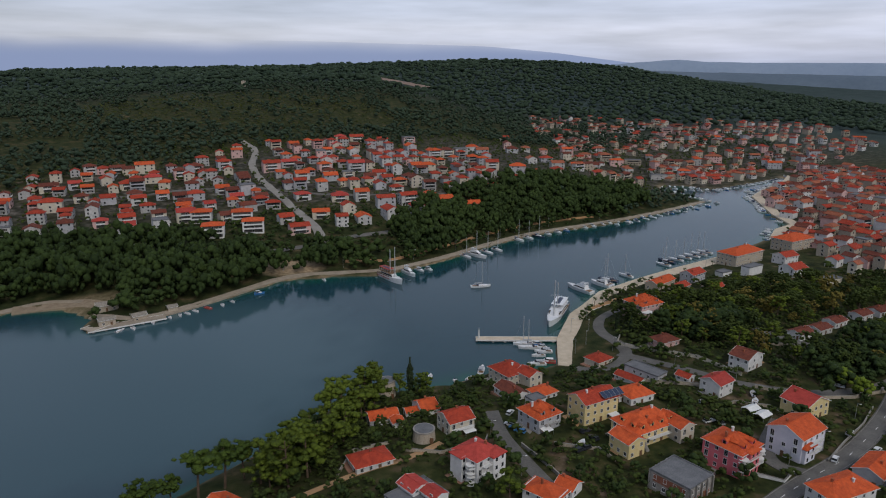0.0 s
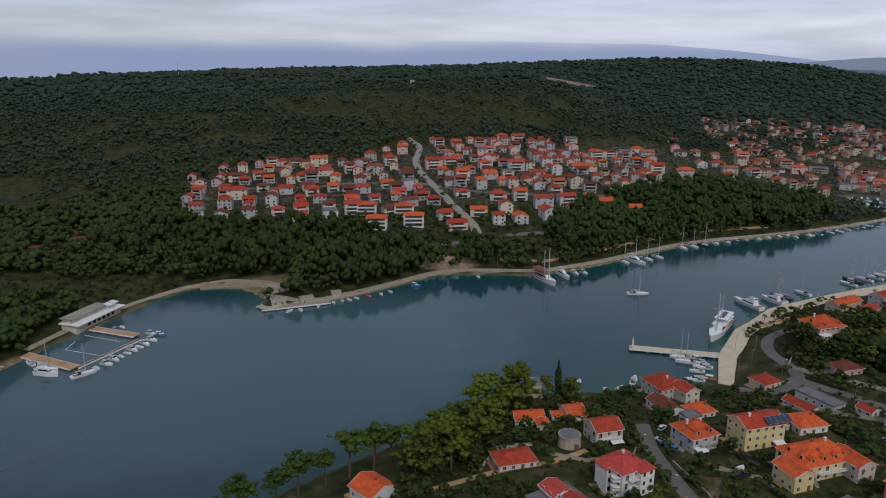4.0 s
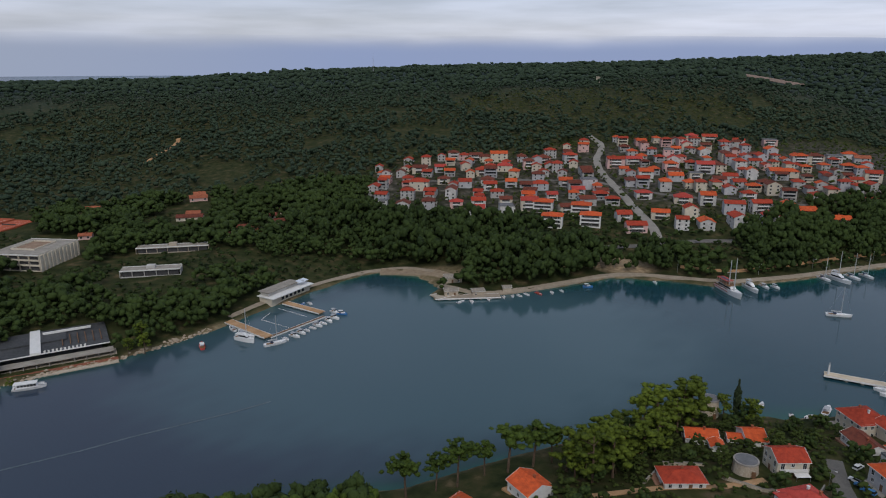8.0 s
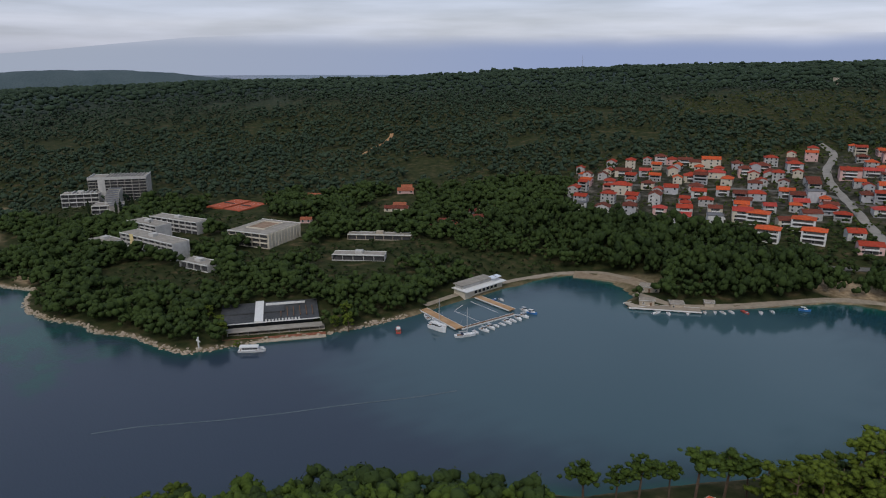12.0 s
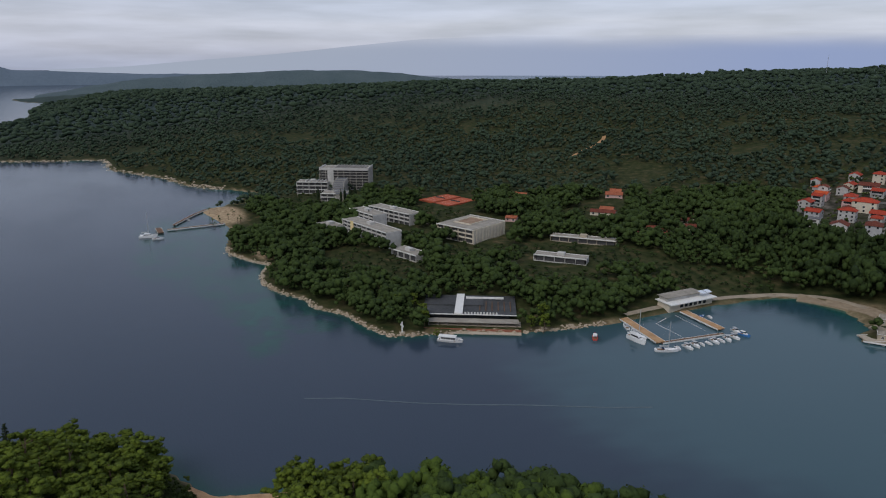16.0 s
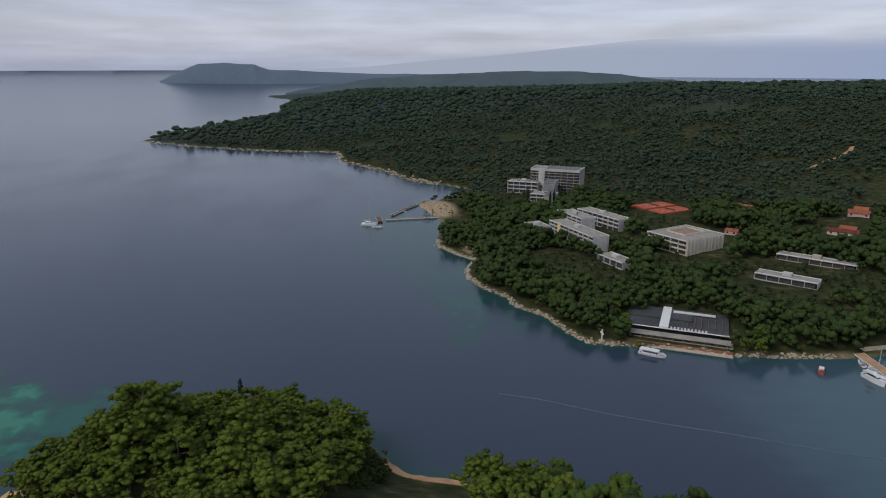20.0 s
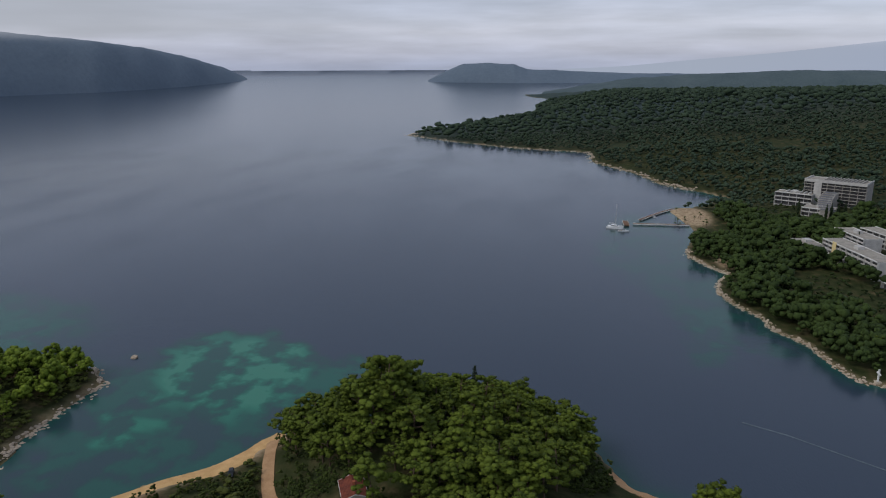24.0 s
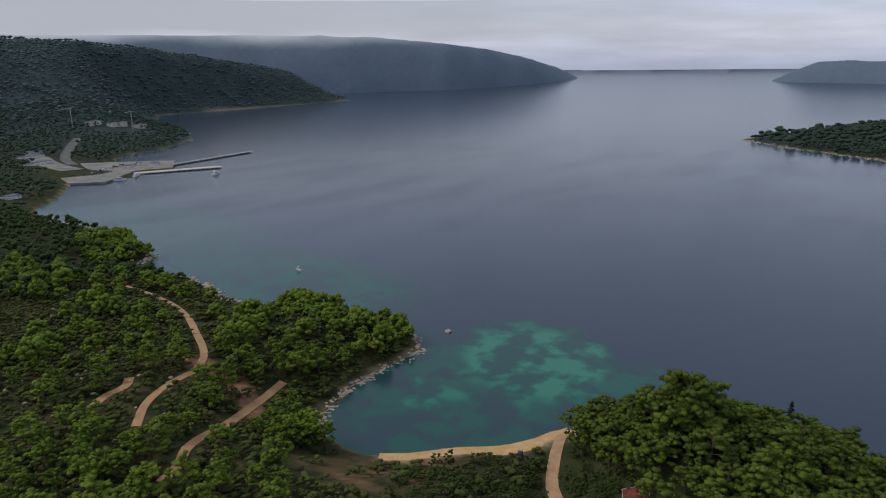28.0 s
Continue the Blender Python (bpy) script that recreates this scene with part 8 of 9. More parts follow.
def motor_boat(length=7.0, paint=None, label="white motorboat with a small cabin"):
    root = thing("motorboat", pose(0, 0, -500), label, "boat", "moored motorboats")
    b = length * 0.35
    part("hull", hull(length, b, 0.95, 0.4, 0.9), paint or GEL, root)
    part("cockpit_floor", Geo().box(-length * 0.42, -b * 0.36, 0.5, -length * 0.05, b * 0.36, 0.76), TEAK, root)
    part("cabin", cabin(-length * 0.08, length * 0.3, b * 0.36, b * 0.26, 0.78, 1.65, length * 0.12), GEL, root)
    part("windscreen", cabin(-length * 0.1, length * 0.16, b * 0.33, b * 0.3, 1.655, 2.15, length * 0.09), GLASS, root)
    part("canopy", Geo().box(-length * 0.34, -b * 0.36, 2.16, length * 0.06, b * 0.36, 2.24), CANVAS if paint is None else TRIM, root)
    return root


def sail_boat(length=12.0, paint=None, label="white sailing yacht with a bare mast"):
    root = thing("sailing_yacht", pose(0, 0, -500), label, "sailing yacht", "sailing yachts")
    b = length * 0.3
    part("hull", hull(length, b, 1.15, 0.6, 0.75), paint or GEL, root)
    part("deck", Geo().box(-length * 0.4, -b * 0.3, 0.95, length * 0.25, b * 0.3, 1.05), TEAK, root)
    part("coachroof", cabin(-length * 0.12, length * 0.28, b * 0.28, b * 0.18, 1.05, 1.6, length * 0.08), GEL, root)
    part("mast", Geo().tube(length * 0.08, 0, 1.2, 1.2 + length * 1.25, 0.2, 0.14, 8), ALLOY, root)
    part("boom", Geo().box(-length * 0.32, -0.2, 2.4, length * 0.07, 0.2, 2.9), CANVAS, root)
    part("spreaders", Geo().box(length * 0.08 - 0.05, -b * 0.3, length * 0.75, length * 0.08 + 0.05, b * 0.3, length * 0.75 + 0.08), ALLOY, root)
    for e in (0.5, -0.48):
        g = Geo()
        limb(g, (length * e, 0, 1.2), (length * 0.08, 0, 1.2 + length * 1.22), 0.025, 0.025, 4)
        part("stay", g, METAL, root)
    part("sprayhood", cabin(-length * 0.2, -length * 0.08, b * 0.26, b * 0.26, 1.3, 2.1, 0.5), NAVY, root)
    return root


def motor_yacht(length=19.0, label="white motor yacht with a flybridge"):
    root = thing("motor_yacht", pose(0, 0, -500), label, "yacht", "motor yachts")
    b = length * 0.26
    part("hull", hull(length, b, 2.0, 0.7, 0.92), GEL, root)
    part("deck", Geo().box(-length * 0.45, -b * 0.38, 1.7, length * 0.15, b * 0.38, 1.85), TEAK, root)
    part("saloon", cabin(-length * 0.3, length * 0.25, b * 0.38, b * 0.3, 1.85, 3.6, length * 0.13), GEL, root)
    part("saloon_glass", cabin(-length * 0.27, length * 0.22, b * 0.385, b * 0.32, 2.5, 3.2, length * 0.1), GLASS, root)
    part("flybridge", cabin(-length * 0.28, length * 0.08, b * 0.34, b * 0.3, 3.6, 4.4, length * 0.06), GEL, root)
    part("bimini", Geo().box(-length * 0.22, -b * 0.3, 5.6, -length * 0.04, b * 0.3, 5.7), CANVAS, root)
    part("radar_arch", Geo().box(-length * 0.25, -b * 0.34, 4.4, -length * 0.22, -b * 0.3, 5.8).box(-length * 0.25, b * 0.3, 4.4, -length * 0.22, b * 0.34, 5.8).box(-length * 0.25, -b * 0.3, 5.7, -length * 0.22, b * 0.3, 5.85), GEL, root)
    return root


def cruiser(length=32.0, trim=None, label="two-masted white excursion ship with a covered upper deck", masts=True):
    root = thing("excursion_ship", pose(0, 0, -500), label, "ship", "")
    b = length * 0.24
    part("hull", hull(length, b, 2.6, 1.0, 0.85, 0.45), GEL, root)
    part("rubbing_strake", Geo().box(-length * 0.49, -b * 0.5, 1.6, length * 0.12, -b * 0.46, 1.9).box(-length * 0.49, b * 0.46, 1.6, length * 0.12, b * 0.5, 1.9), trim or NAVY, root)
    part("deck", Geo().box(-length * 0.46, -b * 0.4, 2.3, length * 0.22, b * 0.4, 2.45), TEAK, root)
    part("deckhouse", cabin(-length * 0.36, length * 0.2, b * 0.38, b * 0.32, 2.45, 4.9, 1.5), GEL, root)
    part("deckhouse_windows", cabin(-length * 0.34, length * 0.18, b * 0.385, b * 0.33, 3.4, 4.3, 1.3), GLASS, root)
    part("upper_deck", Geo().box(-length * 0.44, -b * 0.42, 4.9, length * 0.12, b * 0.42, 5.05), TEAK if trim else GEL, root)
    part("awning", Geo().box(-length * 0.42, -b * 0.4, 7.2, length * 0.02, b * 0.4, 7.32), trim or GEL, root)
    part("bulwark", Geo().box(-length * 0.48, -b * 0.46, 2.6, length * 0.1, -b * 0.43, 3.3).box(-length * 0.48, b * 0.43, 2.6, length * 0.1, b * 0.46, 3.3), TEAK, root, "varnished wooden bulwark")
    part("awning_strip", Geo().box(-length * 0.36, -b * 0.16, 7.33, -length * 0.04, b * 0.12, 7.42), NAVY, root)
    for i in range(5):
        for s in (-1, 1):
            x = -length * 0.4 + i * length * 0.1
            part("awning_post", Geo().box(x - 0.06, s * b * 0.38 - 0.06, 5.05, x + 0.06, s * b * 0.38 + 0.06, 7.2), ALLOY, root)
    if masts:
        for x, h in ((length * 0.2, 23), (-length * 0.02, 20)):
            part("mast", Geo().tube(x, 0, 2.4, h, 0.34, 0.22, 8), ALLOY, root)
            part("crosstree", Geo().box(x - 0.08, -2.2, h * 0.62, x + 0.08, 2.2, h * 0.62 + 0.15), ALLOY, root)
    g = Geo()
    limb(g, (length * 0.5, 0, 3.4), (length * 0.6, 0, 4.6), 0.16, 0.08, 6)
    part("bowsprit", g, TEAK, root)
    return root


def at_sea(proto, x, y, yaw):
    return copy_thing(proto, pose(x, y, 0.0, 0, 0, yaw))


rb = random.Random(77)
ROWS = [rowing_boat(4.6), rowing_boat(5.4), rowing_boat(4.8, BLUE, "small blue open boat moored by the quay")]
MOTORS = [motor_boat(6.5), motor_boat(8.5), motor_boat(6.0, BLUE, "blue-hulled motorboat with a pale canopy")]
SAILS = [sail_boat(12.5), sail_boat(11.0), sail_boat(13.5, NAVY, "navy-hulled sailing yacht with a bare mast")]
protos = ROWS + MOTORS + SAILS
for x, y in ((-162, 338), (-155, 346), (-149, 354), (-145, 358), (-142, 361), (-139, 365), (-127, 375), (-123, 381), (-77, 424)):
    at_sea(rb.choice(ROWS[:2]), x + 1.5, y - 2, -45 + rb.uniform(-25, 25))
rowing_boat(6.0, REDP, "red open boat moored by the old quay").matrix_basis = pose(-132, 368, 0, 0, 0, -30)
at_sea(MOTORS[2], -110, 394, 20)
gulet = cruiser(25.0, REDP, "wooden excursion boat with a red awning and two masts")
gulet.matrix_basis = pose(-33, 424, 0, 0, 0, -53)
my1 = motor_yacht(15.0)
my1.matrix_basis = pose(-22, 436, 0, 0, 0, -55)
at_sea(MOTORS[1], -15, 445, -50)
at_sea(MOTORS[0], -9, 447, -40)
at_sea(SAILS[1], 17, 480, -48)
my2 = motor_yacht(18.0, "white motor sailer with a tall mast")
my2.matrix_basis = pose(25, 482, 0, 0, 0, -45)
part("mast", Geo().tube(0, 0, 3.6, 19, 0.22, 0.16, 8), ALLOY, my2)
at_sea(SAILS[0], 33, 492, -48)
at_sea(SAILS[1], 41, 499, -48)
SAILS[0].matrix_basis = pose(24, 410, 0, 0, 0, 12)
my3 = motor_yacht(11.5)
my3.matrix_basis = pose(-234, 232, 0, 0, 0, 2)
at_sea(SAILS[1], -238, 236.5, 5)
at_sea(MOTORS[0], -250, 240, 160)
at_sea(SAILS[1], -218, 236, 60)
SAILS[1].matrix_basis = pose(154, 461, 0, 0, 0, 130)
for x, y in ((-217.5, 243), (-216, 248), (-216, 253), (-215.5, 257), (-215, 261), (-215, 265), (-214.5, 269), (-214, 273), (-214, 278), (-219, 285), (-240, 290)):
    at_sea(rb.choice(ROWS[:2] + MOTORS[:1]), x, y, -10 + rb.uniform(-12, 12))
MOTORS[2].matrix_basis = pose(-214, 285, 0, 0, 0, 10)
tour = thing("tour_boat", pose(-277, 151, 0, 0, 0, 48), "white covered tour boat lying at the point", "boat")
part("hull", hull(12.5, 3.8, 1.1, 0.5, 0.85, 0.4), GEL, tour)
part("deck", Geo().box(-5.4, -1.6, 0.9, 3.2, 1.6, 1.0), TEAK, tour)
part("cabin", cabin(-4.8, 3.6, 1.55, 1.3, 1.0, 2.7, 0.9), GEL, tour)
for i in range(6):
    for e in (-1, 1):
        part("window", Geo().box(-4.0 + i * 1.2, e * 1.5 - 0.06, 1.65, -3.1 + i * 1.2, e * 1.5 + 0.06, 2.35), GLASS, tour)
part("canopy", Geo().box(-5.6, -1.75, 2.7, 3.2, 1.75, 2.85), TRIM, tour, "white flat canopy")
part("bow_rail", Geo().box(3.4, -1.1, 1.3, 5.6, -1.04, 2.0).box(3.4, 1.04, 1.3, 5.6, 1.1, 2.0), ALLOY, tour)
red = motor_boat(8.0, REDP, "small red-hulled boat with a pink canopy")
red.matrix_basis = pose(-247, 217, 0, 0, 0, 140)
for i in range(16):
    x, y = 60 + 8.8 * i, 534 + 6.1 * i
    if i in (0, 1, 2):
        at_sea(SAILS[i], x, y - 3, -48)
    else:
        at_sea(rb.choice(ROWS + MOTORS), x + rb.uniform(-1, 1), y - 1, -50 + rb.uniform(-10, 10))
for x, y in ((162, 467), (170, 471), (178, 477), (185, 482), (192, 487), (198, 492)):
    at_sea(rb.choice(SAILS), x - 3, y + 3, 130 + rb.uniform(-3, 3))
SAILS[2].matrix_basis = pose(107, 424, 0, 0, 0, 140)
ship = cruiser(34.0)
ship.matrix_basis = pose(63, 357, 0, 0, 0, 248)
my4 = motor_yacht(20.0)
my4.matrix_basis = pose(85, 404, 0, 0, 0, 125)
at_sea(my1, 100, 414, 128)
at_sea(SAILS[0], 104, 418, 128)
at_sea(SAILS[1], 121, 434, 128)
for x, y, k in ((46, 316.5, 5), (48, 312.5, 3), (49, 308, 4), (46, 303, 3), (44, 293.5, 4)):
    at_sea(protos[k], x, y, 178 + rb.uniform(-6, 6))
at_sea(red, 49, 296, 170)
for x, y in ((46, 313.5), (44, 318)):
    at_sea(SAILS[1], x - 3, y - 1.0, 180)
for x, y in ((-32, 271), (-5, 280), (6, 275), (12, 278)):
    at_sea(rb.choice(ROWS[:2]), x, y, rb.uniform(0, 360))
MOTORS[1].matrix_basis = pose(18, 286.5, 0, 0, 0, 80)
for i in range(15):
    x, y = np.interp(i, (0, 6, 8, 14), (247, 294, 319, 433)), np.interp(i, (0, 6, 8, 14), (789, 762, 774, 878))
    at_sea(rb.choice(ROWS + MOTORS), x + 2, y - 6, -60 + rb.uniform(-15, 15))
for x, y in ((238, 748), (244, 725), (256, 714), (270, 704), (276, 693), (261, 676), (245, 662), (229, 650), (214, 640)):
    at_sea(rb.choice(ROWS + MOTORS), x + 3, y - 4, -50 + rb.uniform(-20, 20))
for x, y in ((340, 758), (352, 772), (366, 782), (322, 725), (319, 702), (315, 681), (309, 652), (306, 634), (302, 616), (301, 602), (262, 540), (260, 532)):
    at_sea(rb.choice(MOTORS + ROWS), x, y, 160 + rb.uniform(-15, 15))
ROWS[0].matrix_basis = pose(-622, 79, 0, 0, 0, 40)
MOTORS[0].matrix_basis = pose(-300, -342, 0, 0, 0, 70)
ROWS[1].matrix_basis = pose(-166, 333, 0, 0, 0, 70)
ROWS[2].matrix_basis = pose(-243, 287, 0, 0, 0, 100)
cat_ = thing("catamaran", pose(-574, 42, 0, 0, 0, 75), "white sailing catamaran at the end of the jetty", "catamaran")
for s in (-2.6, 2.6):
    h = hull(13.0, 1.6, 1.5, 0.4, 0.9)
    h.v = [(x, y + s, z) for x, y, z in h.v]
    part("hull", h, GEL, cat_)
part("bridge_deck", Geo().box(-5.5, -2.6, 1.0, 3.0, 2.6, 1.5), GEL, cat_)
part("saloon", cabin(-3.5, 2.6, 2.3, 1.8, 1.5, 2.9, 1.6), GEL, cat_)
part("saloon_glass", cabin(-3.0, 2.4, 2.32, 1.85, 1.9, 2.5, 1.3), GLASS, cat_)
part("mast", Geo().tube(0.5, 0, 2.8, 20, 0.24, 0.16, 8), ALLOY, cat_)
part("boom", Geo().box(-4.8, -0.2, 3.6, 0.4, 0.2, 4.2), CANVAS, cat_)
at_sea(MOTORS[1], -562, 48, 80)
for x, y, w in ((-536, -757, 200), (-441, -817, 150), (-470, -830, 210)):
    at_sea(my1, x, y, w)

# ---- cars ----
TYRE = surf("black_tyre", (0.012, 0.012, 0.012), (0.03, 0.03, 0.03), 4, 0.9)
PAINTS = {"white": surf("white_car_paint", (0.6, 0.6, 0.6), (0.7, 0.7, 0.7), 0.5, 0.3), "blue": surf("blue_car_paint", (0.04, 0.15, 0.34), (0.06, 0.2, 0.42), 0.5, 0.3), "dark": surf("dark_car_paint", (0.02, 0.022, 0.03), (0.04, 0.042, 0.05), 0.5, 0.3), "grey": surf("silver_car_paint", (0.3, 0.31, 0.32), (0.38, 0.39, 0.4), 0.5, 0.3)}
WHEEL = Geo().tube(0, 0, -0.11, 0.11, 0.31, 0.31, 12).mesh("wheel", TYRE)


def car(x, y, yaw, paint, z=None, van=False, where="parked by the lane"):
    root = thing("car", pose(x, y, (spot(x, y) if z is None else z) + 0.32, 0, 0, yaw), f"{'silver' if paint == 'grey' else paint} {'van' if van else 'hatchback car'} {where}", "car", "parked cars")
    body = Geo().add([(-2.05, -0.85, 0.22), (2.1, -0.85, 0.22), (2.1, 0.85, 0.22), (-2.05, 0.85, 0.22), (-2.1, -0.86, 0.78), (-0.2, -0.87, 0.86), (0.9, -0.87, 0.82), (2.15, -0.8, 0.62), (2.15, 0.8, 0.62), (0.9, 0.87, 0.82), (-0.2, 0.87, 0.86), (-2.1, 0.86, 0.78)],
                     [(0, 3, 2, 1), (0, 1, 7, 6, 5, 4), (2, 3, 11, 10, 9, 8), (1, 2, 8, 7), (3, 0, 4, 11), (4, 5, 10, 11), (5, 6, 9, 10), (6, 7, 8, 9)])
    part("body", body, PAINTS[paint], root)
    top = 1.75 if van else 1.36
    part("cabin", cabin(-2.0, 0.95 if not van else 1.5, 0.8, 0.78, 0.8, top, 0.85), GLASS, root)
    part("roof", Geo().box(-1.72, -0.68, top + 0.002, 0.12 if not van else 0.7, 0.68, top + 0.06), PAINTS[paint], root)
    for wx in (-1.3, 1.35):
        for wy in (-0.82, 0.82):
            part("wheel", WHEEL, TYRE, root, "", Matrix.Translation((wx, wy, 0.18)) @ Matrix.Rotation(math.pi / 2, 4, "X"))
    for wy in (-0.6, 0.6):
        part("headlight", Geo().box(2.12, wy - 0.16, 0.52, 2.17, wy + 0.16, 0.64), TRIM, root)
    return root


for x, y, yaw, paint in ((24.5, 222, 150, "white"), (26, 219.5, 150, "blue"), (27.5, 217, 150, "blue"), (25.5, 232, 60, "white"), (139, 211, 45, "white"), (141, 199, 40, "white"), (50, 216, 30, "dark"), (49, 205, 20, "dark"), (-182, -103, 20, "dark"), (121, 211, 120, "white")):
    car(x, y, yaw, paint, van=(x == 121), where="on the road" if x > 130 else "parked behind the beach" if x < -100 else "parked by the lane")
rc = random.Random(3)
for i in range(34):
    u = rc.uniform(0, 1)
    car(-415 - 120 * u + rc.uniform(-6, 6), -868 - 70 * u + rc.uniform(-14, 14), rc.choice((20, 110)), rc.choice(("white", "grey", "dark", "blue")), 2.4, where="parked at the ferry port")
# port sheds above the ferry quay
for hx, hy, w, l in ((-462, -1100, 40, 14), (-480, -1140, 36, 14), (-437, -1020, 44, 10), (-505, -905, 14, 8), (-540, -900, 12, 7), (-300, -775, 18, 10), (-720, -1318, 44, 14), (-680, -1330, 30, 14), (-765, -1318, 30, 14)):
    house(hx, hy, 25, w, l, 2 if hx < -600 else 1, "cream" if hx < -600 else "white", "felt", "flat", True, "at the ferry port", 0, 0, group="port buildings", tall=3.4)
# the rows of small craft along the harbour head
FLEET, rng_fleet = Geo(), random.Random(77)
for line_, gap_ in (([(253, 800), (286, 790), (305, 770), (342, 794), (382, 824), (440, 872)], 6.0), ([(312, 640), (322, 690), (336, 730), (364, 766), (408, 818), (438, 868)], 5.0), ([(270, 694), (250, 766)], 7.0), ([(268, 546), (284, 572)], 5.0), ([(150, 590), (190, 620), (262, 690)], 9.0)):
    for (ax_, ay_), (bx_, by_) in zip(line_, line_[1:]):
        k_ = math.hypot(bx_ - ax_, by_ - ay_)
        for i in range(int(k_ / gap_)):
            u = (i + rng_fleet.random()) * gap_ / k_
            x, y = ax_ + (bx_ - ax_) * u, ay_ + (by_ - ay_) * u
            for off in (3, 5, 7, 9, 11, 13, -3, -5, -7, -9, -11, -13):
                ox, oy = x - (by_ - ay_) / k_ * off, y + (bx_ - ax_) / k_ * off
                if -7.5 < float(inland(ox, oy)) < -3.5:
                    m = pose(ox, oy, 0, 0, 0, math.degrees(math.atan2(by_ - ay_, bx_ - ax_)) + 90 + rng_fleet.uniform(-12, 12))
                    long_ = rng_fleet.uniform(5, 8.5)
                    h = hull(long_, long_ * 0.36, 0.8, 0.4)
                    n0 = len(FLEET.m)
                    FLEET.add([m @ Vector(p) for p in h.v], h.f)
                    c = Geo().box(-long_ * 0.25, -long_ * 0.11, 0.5, long_ * 0.12, long_ * 0.11, 1.6)
                    if rng_fleet.random() < 0.6:
                        FLEET.add([m @ Vector(p) for p in c.v], c.f, rng_fleet.choice((0, 1)))
                    break
tagged(new("moored_craft", FLEET.mesh("moored_craft", GEL, NAVY)), "rows of small white boats moored round the harbour head", "boats", "", "stuff")
for cx, cy in ((-735, -1290), (-640, -1330)):
    crane = thing("tower_crane", pose(cx, cy, spot(cx, cy), 0, 0, 40), "slim tower crane over a building site", "crane", "tower cranes")
    part("tower", Geo().tube(0, 0, 0, 34, 0.8, 0.8, 4), METAL, crane)
    part("jib", Geo().box(-10, -0.4, 34, 30, 0.4, 35), METAL, crane)

# ---- yards, walls and clutter on the near slope ----
TERRACOTTA = surf("terracotta_paving", (0.20, 0.10, 0.065), (0.34, 0.19, 0.13), 0.8, 0.9, 0.15, 10)
OLD_CONCRETE = surf("stained_concrete", (0.15, 0.14, 0.125), (0.31, 0.29, 0.26), 0.35, 0.92, 0.2, 12)
CANVAS = surf("white_canvas", (0.60, 0.60, 0.58), (0.78, 0.77, 0.75), 1.0, 0.85, 0.1)
rng_yard = random.Random(17)
for x, y, z, yaw, w, l in YARDS:
    if rng_yard.random() < 0.25:
        continue
    m = rng_yard.choice((OLD_CONCRETE, OLD_CONCRETE, TERRACOTTA, DIRT))
    ex, ey = rng_yard.uniform(1.2, 3.0), rng_yard.uniform(1.5, 4.0)
    low = -l / 2 - ey - 1.2
    yard = new("pavement_yard", Geo().box(-w / 2 - ex, low, -2.2, w / 2 + rng_yard.uniform(0.8, 2.4), l / 2 + 0.8, rng_yard.uniform(0.02, 0.08)).mesh("pavement_yard", m))
    yard.matrix_basis = pose(x, y, z, 0, 0, yaw)
    tagged(yard, kind="structure")


def garden_wall(line, tall, label, material, group="garden walls"):
    """A wall with a coping that steps down with the ground."""
    for (ax, ay), (bx, by) in zip(line, line[1:]):
        n = max(1, int(math.hypot(bx - ax, by - ay) / 5))
        for i in range(n):
            x0, y0, x1, y1 = ax + (bx - ax) * i / n, ay + (by - ay) * i / n, ax + (bx - ax) * (i + 1) / n, ay + (by - ay) * (i + 1) / n
            k = math.hypot(x1 - x0, y1 - y0)
            ob = thing("garden_wall", pose(x0, y0, spot((x0 + x1) / 2, (y0 + y1) / 2), 0, 0, math.degrees(math.atan2(y1 - y0, x1 - x0))), label, "wall", group)
            part("wall", Geo().box(0, -0.16, -1.6, k - 0.01, 0.16, tall), material, ob)
            part("coping", Geo().box(0, -0.22, tall + 0.002, k - 0.01, 0.22, tall + 0.1), PALE_ROAD, ob)


garden_wall([(76, 262), (88, 256), (101, 252), (112, 246)], 1.4, "rubble stone garden wall below the road", WALLS["stone"])
garden_wall([(124, 250), (140, 239), (158, 240), (176, 247)], 1.3, "rubble stone wall beside the back road", WALLS["stone"])
garden_wall([(88, 302), (96, 294), (112, 282), (124, 262)], 1.5, "pale rendered garden wall on the slope", WALLS["cream"])
garden_wall([(16, 214), (14, 206), (20, 200)], 1.3, "stained concrete garden wall by the lane", OLD_CONCRETE)
garden_wall([(27, 208), (32, 199), (37, 188)], 1.2, "stained concrete garden wall by the lane", OLD_CONCRETE)
garden_wall([(38, 208), (52, 204), (56, 197)], 1.2, "rubble stone terrace wall in a garden", WALLS["stone"])
garden_wall([(100, 230), (110, 236), (122, 232)], 1.1, "rubble stone terrace wall in a garden", WALLS["stone"])
garden_wall([(96, 186), (103, 182), (109, 188)], 1.0, "white kerb wall at the road junction", WALLS["white"])
garden_wall([(122, 193), (134, 205), (148, 218), (160, 232)], 0.9, "pale kerb wall along the main road", PALE_ROAD)
garden_wall([(-33, 192), (-30, 208), (-18, 212)], 1.1, "rubble stone terrace wall in a garden", WALLS["stone"])
garden_wall([(-12, 206), (0, 204), (10, 208)], 1.1, "rubble stone terrace wall in a garden", WALLS["stone"])
garden_wall([(150, 300), (166, 292), (186, 282)], 1.6, "rubble stone wall under the terrace row", WALLS["stone"])
garden_wall([(88, 318), (84, 308), (90, 300)], 1.4, "pale rendered garden wall on the slope", WALLS["cream"])


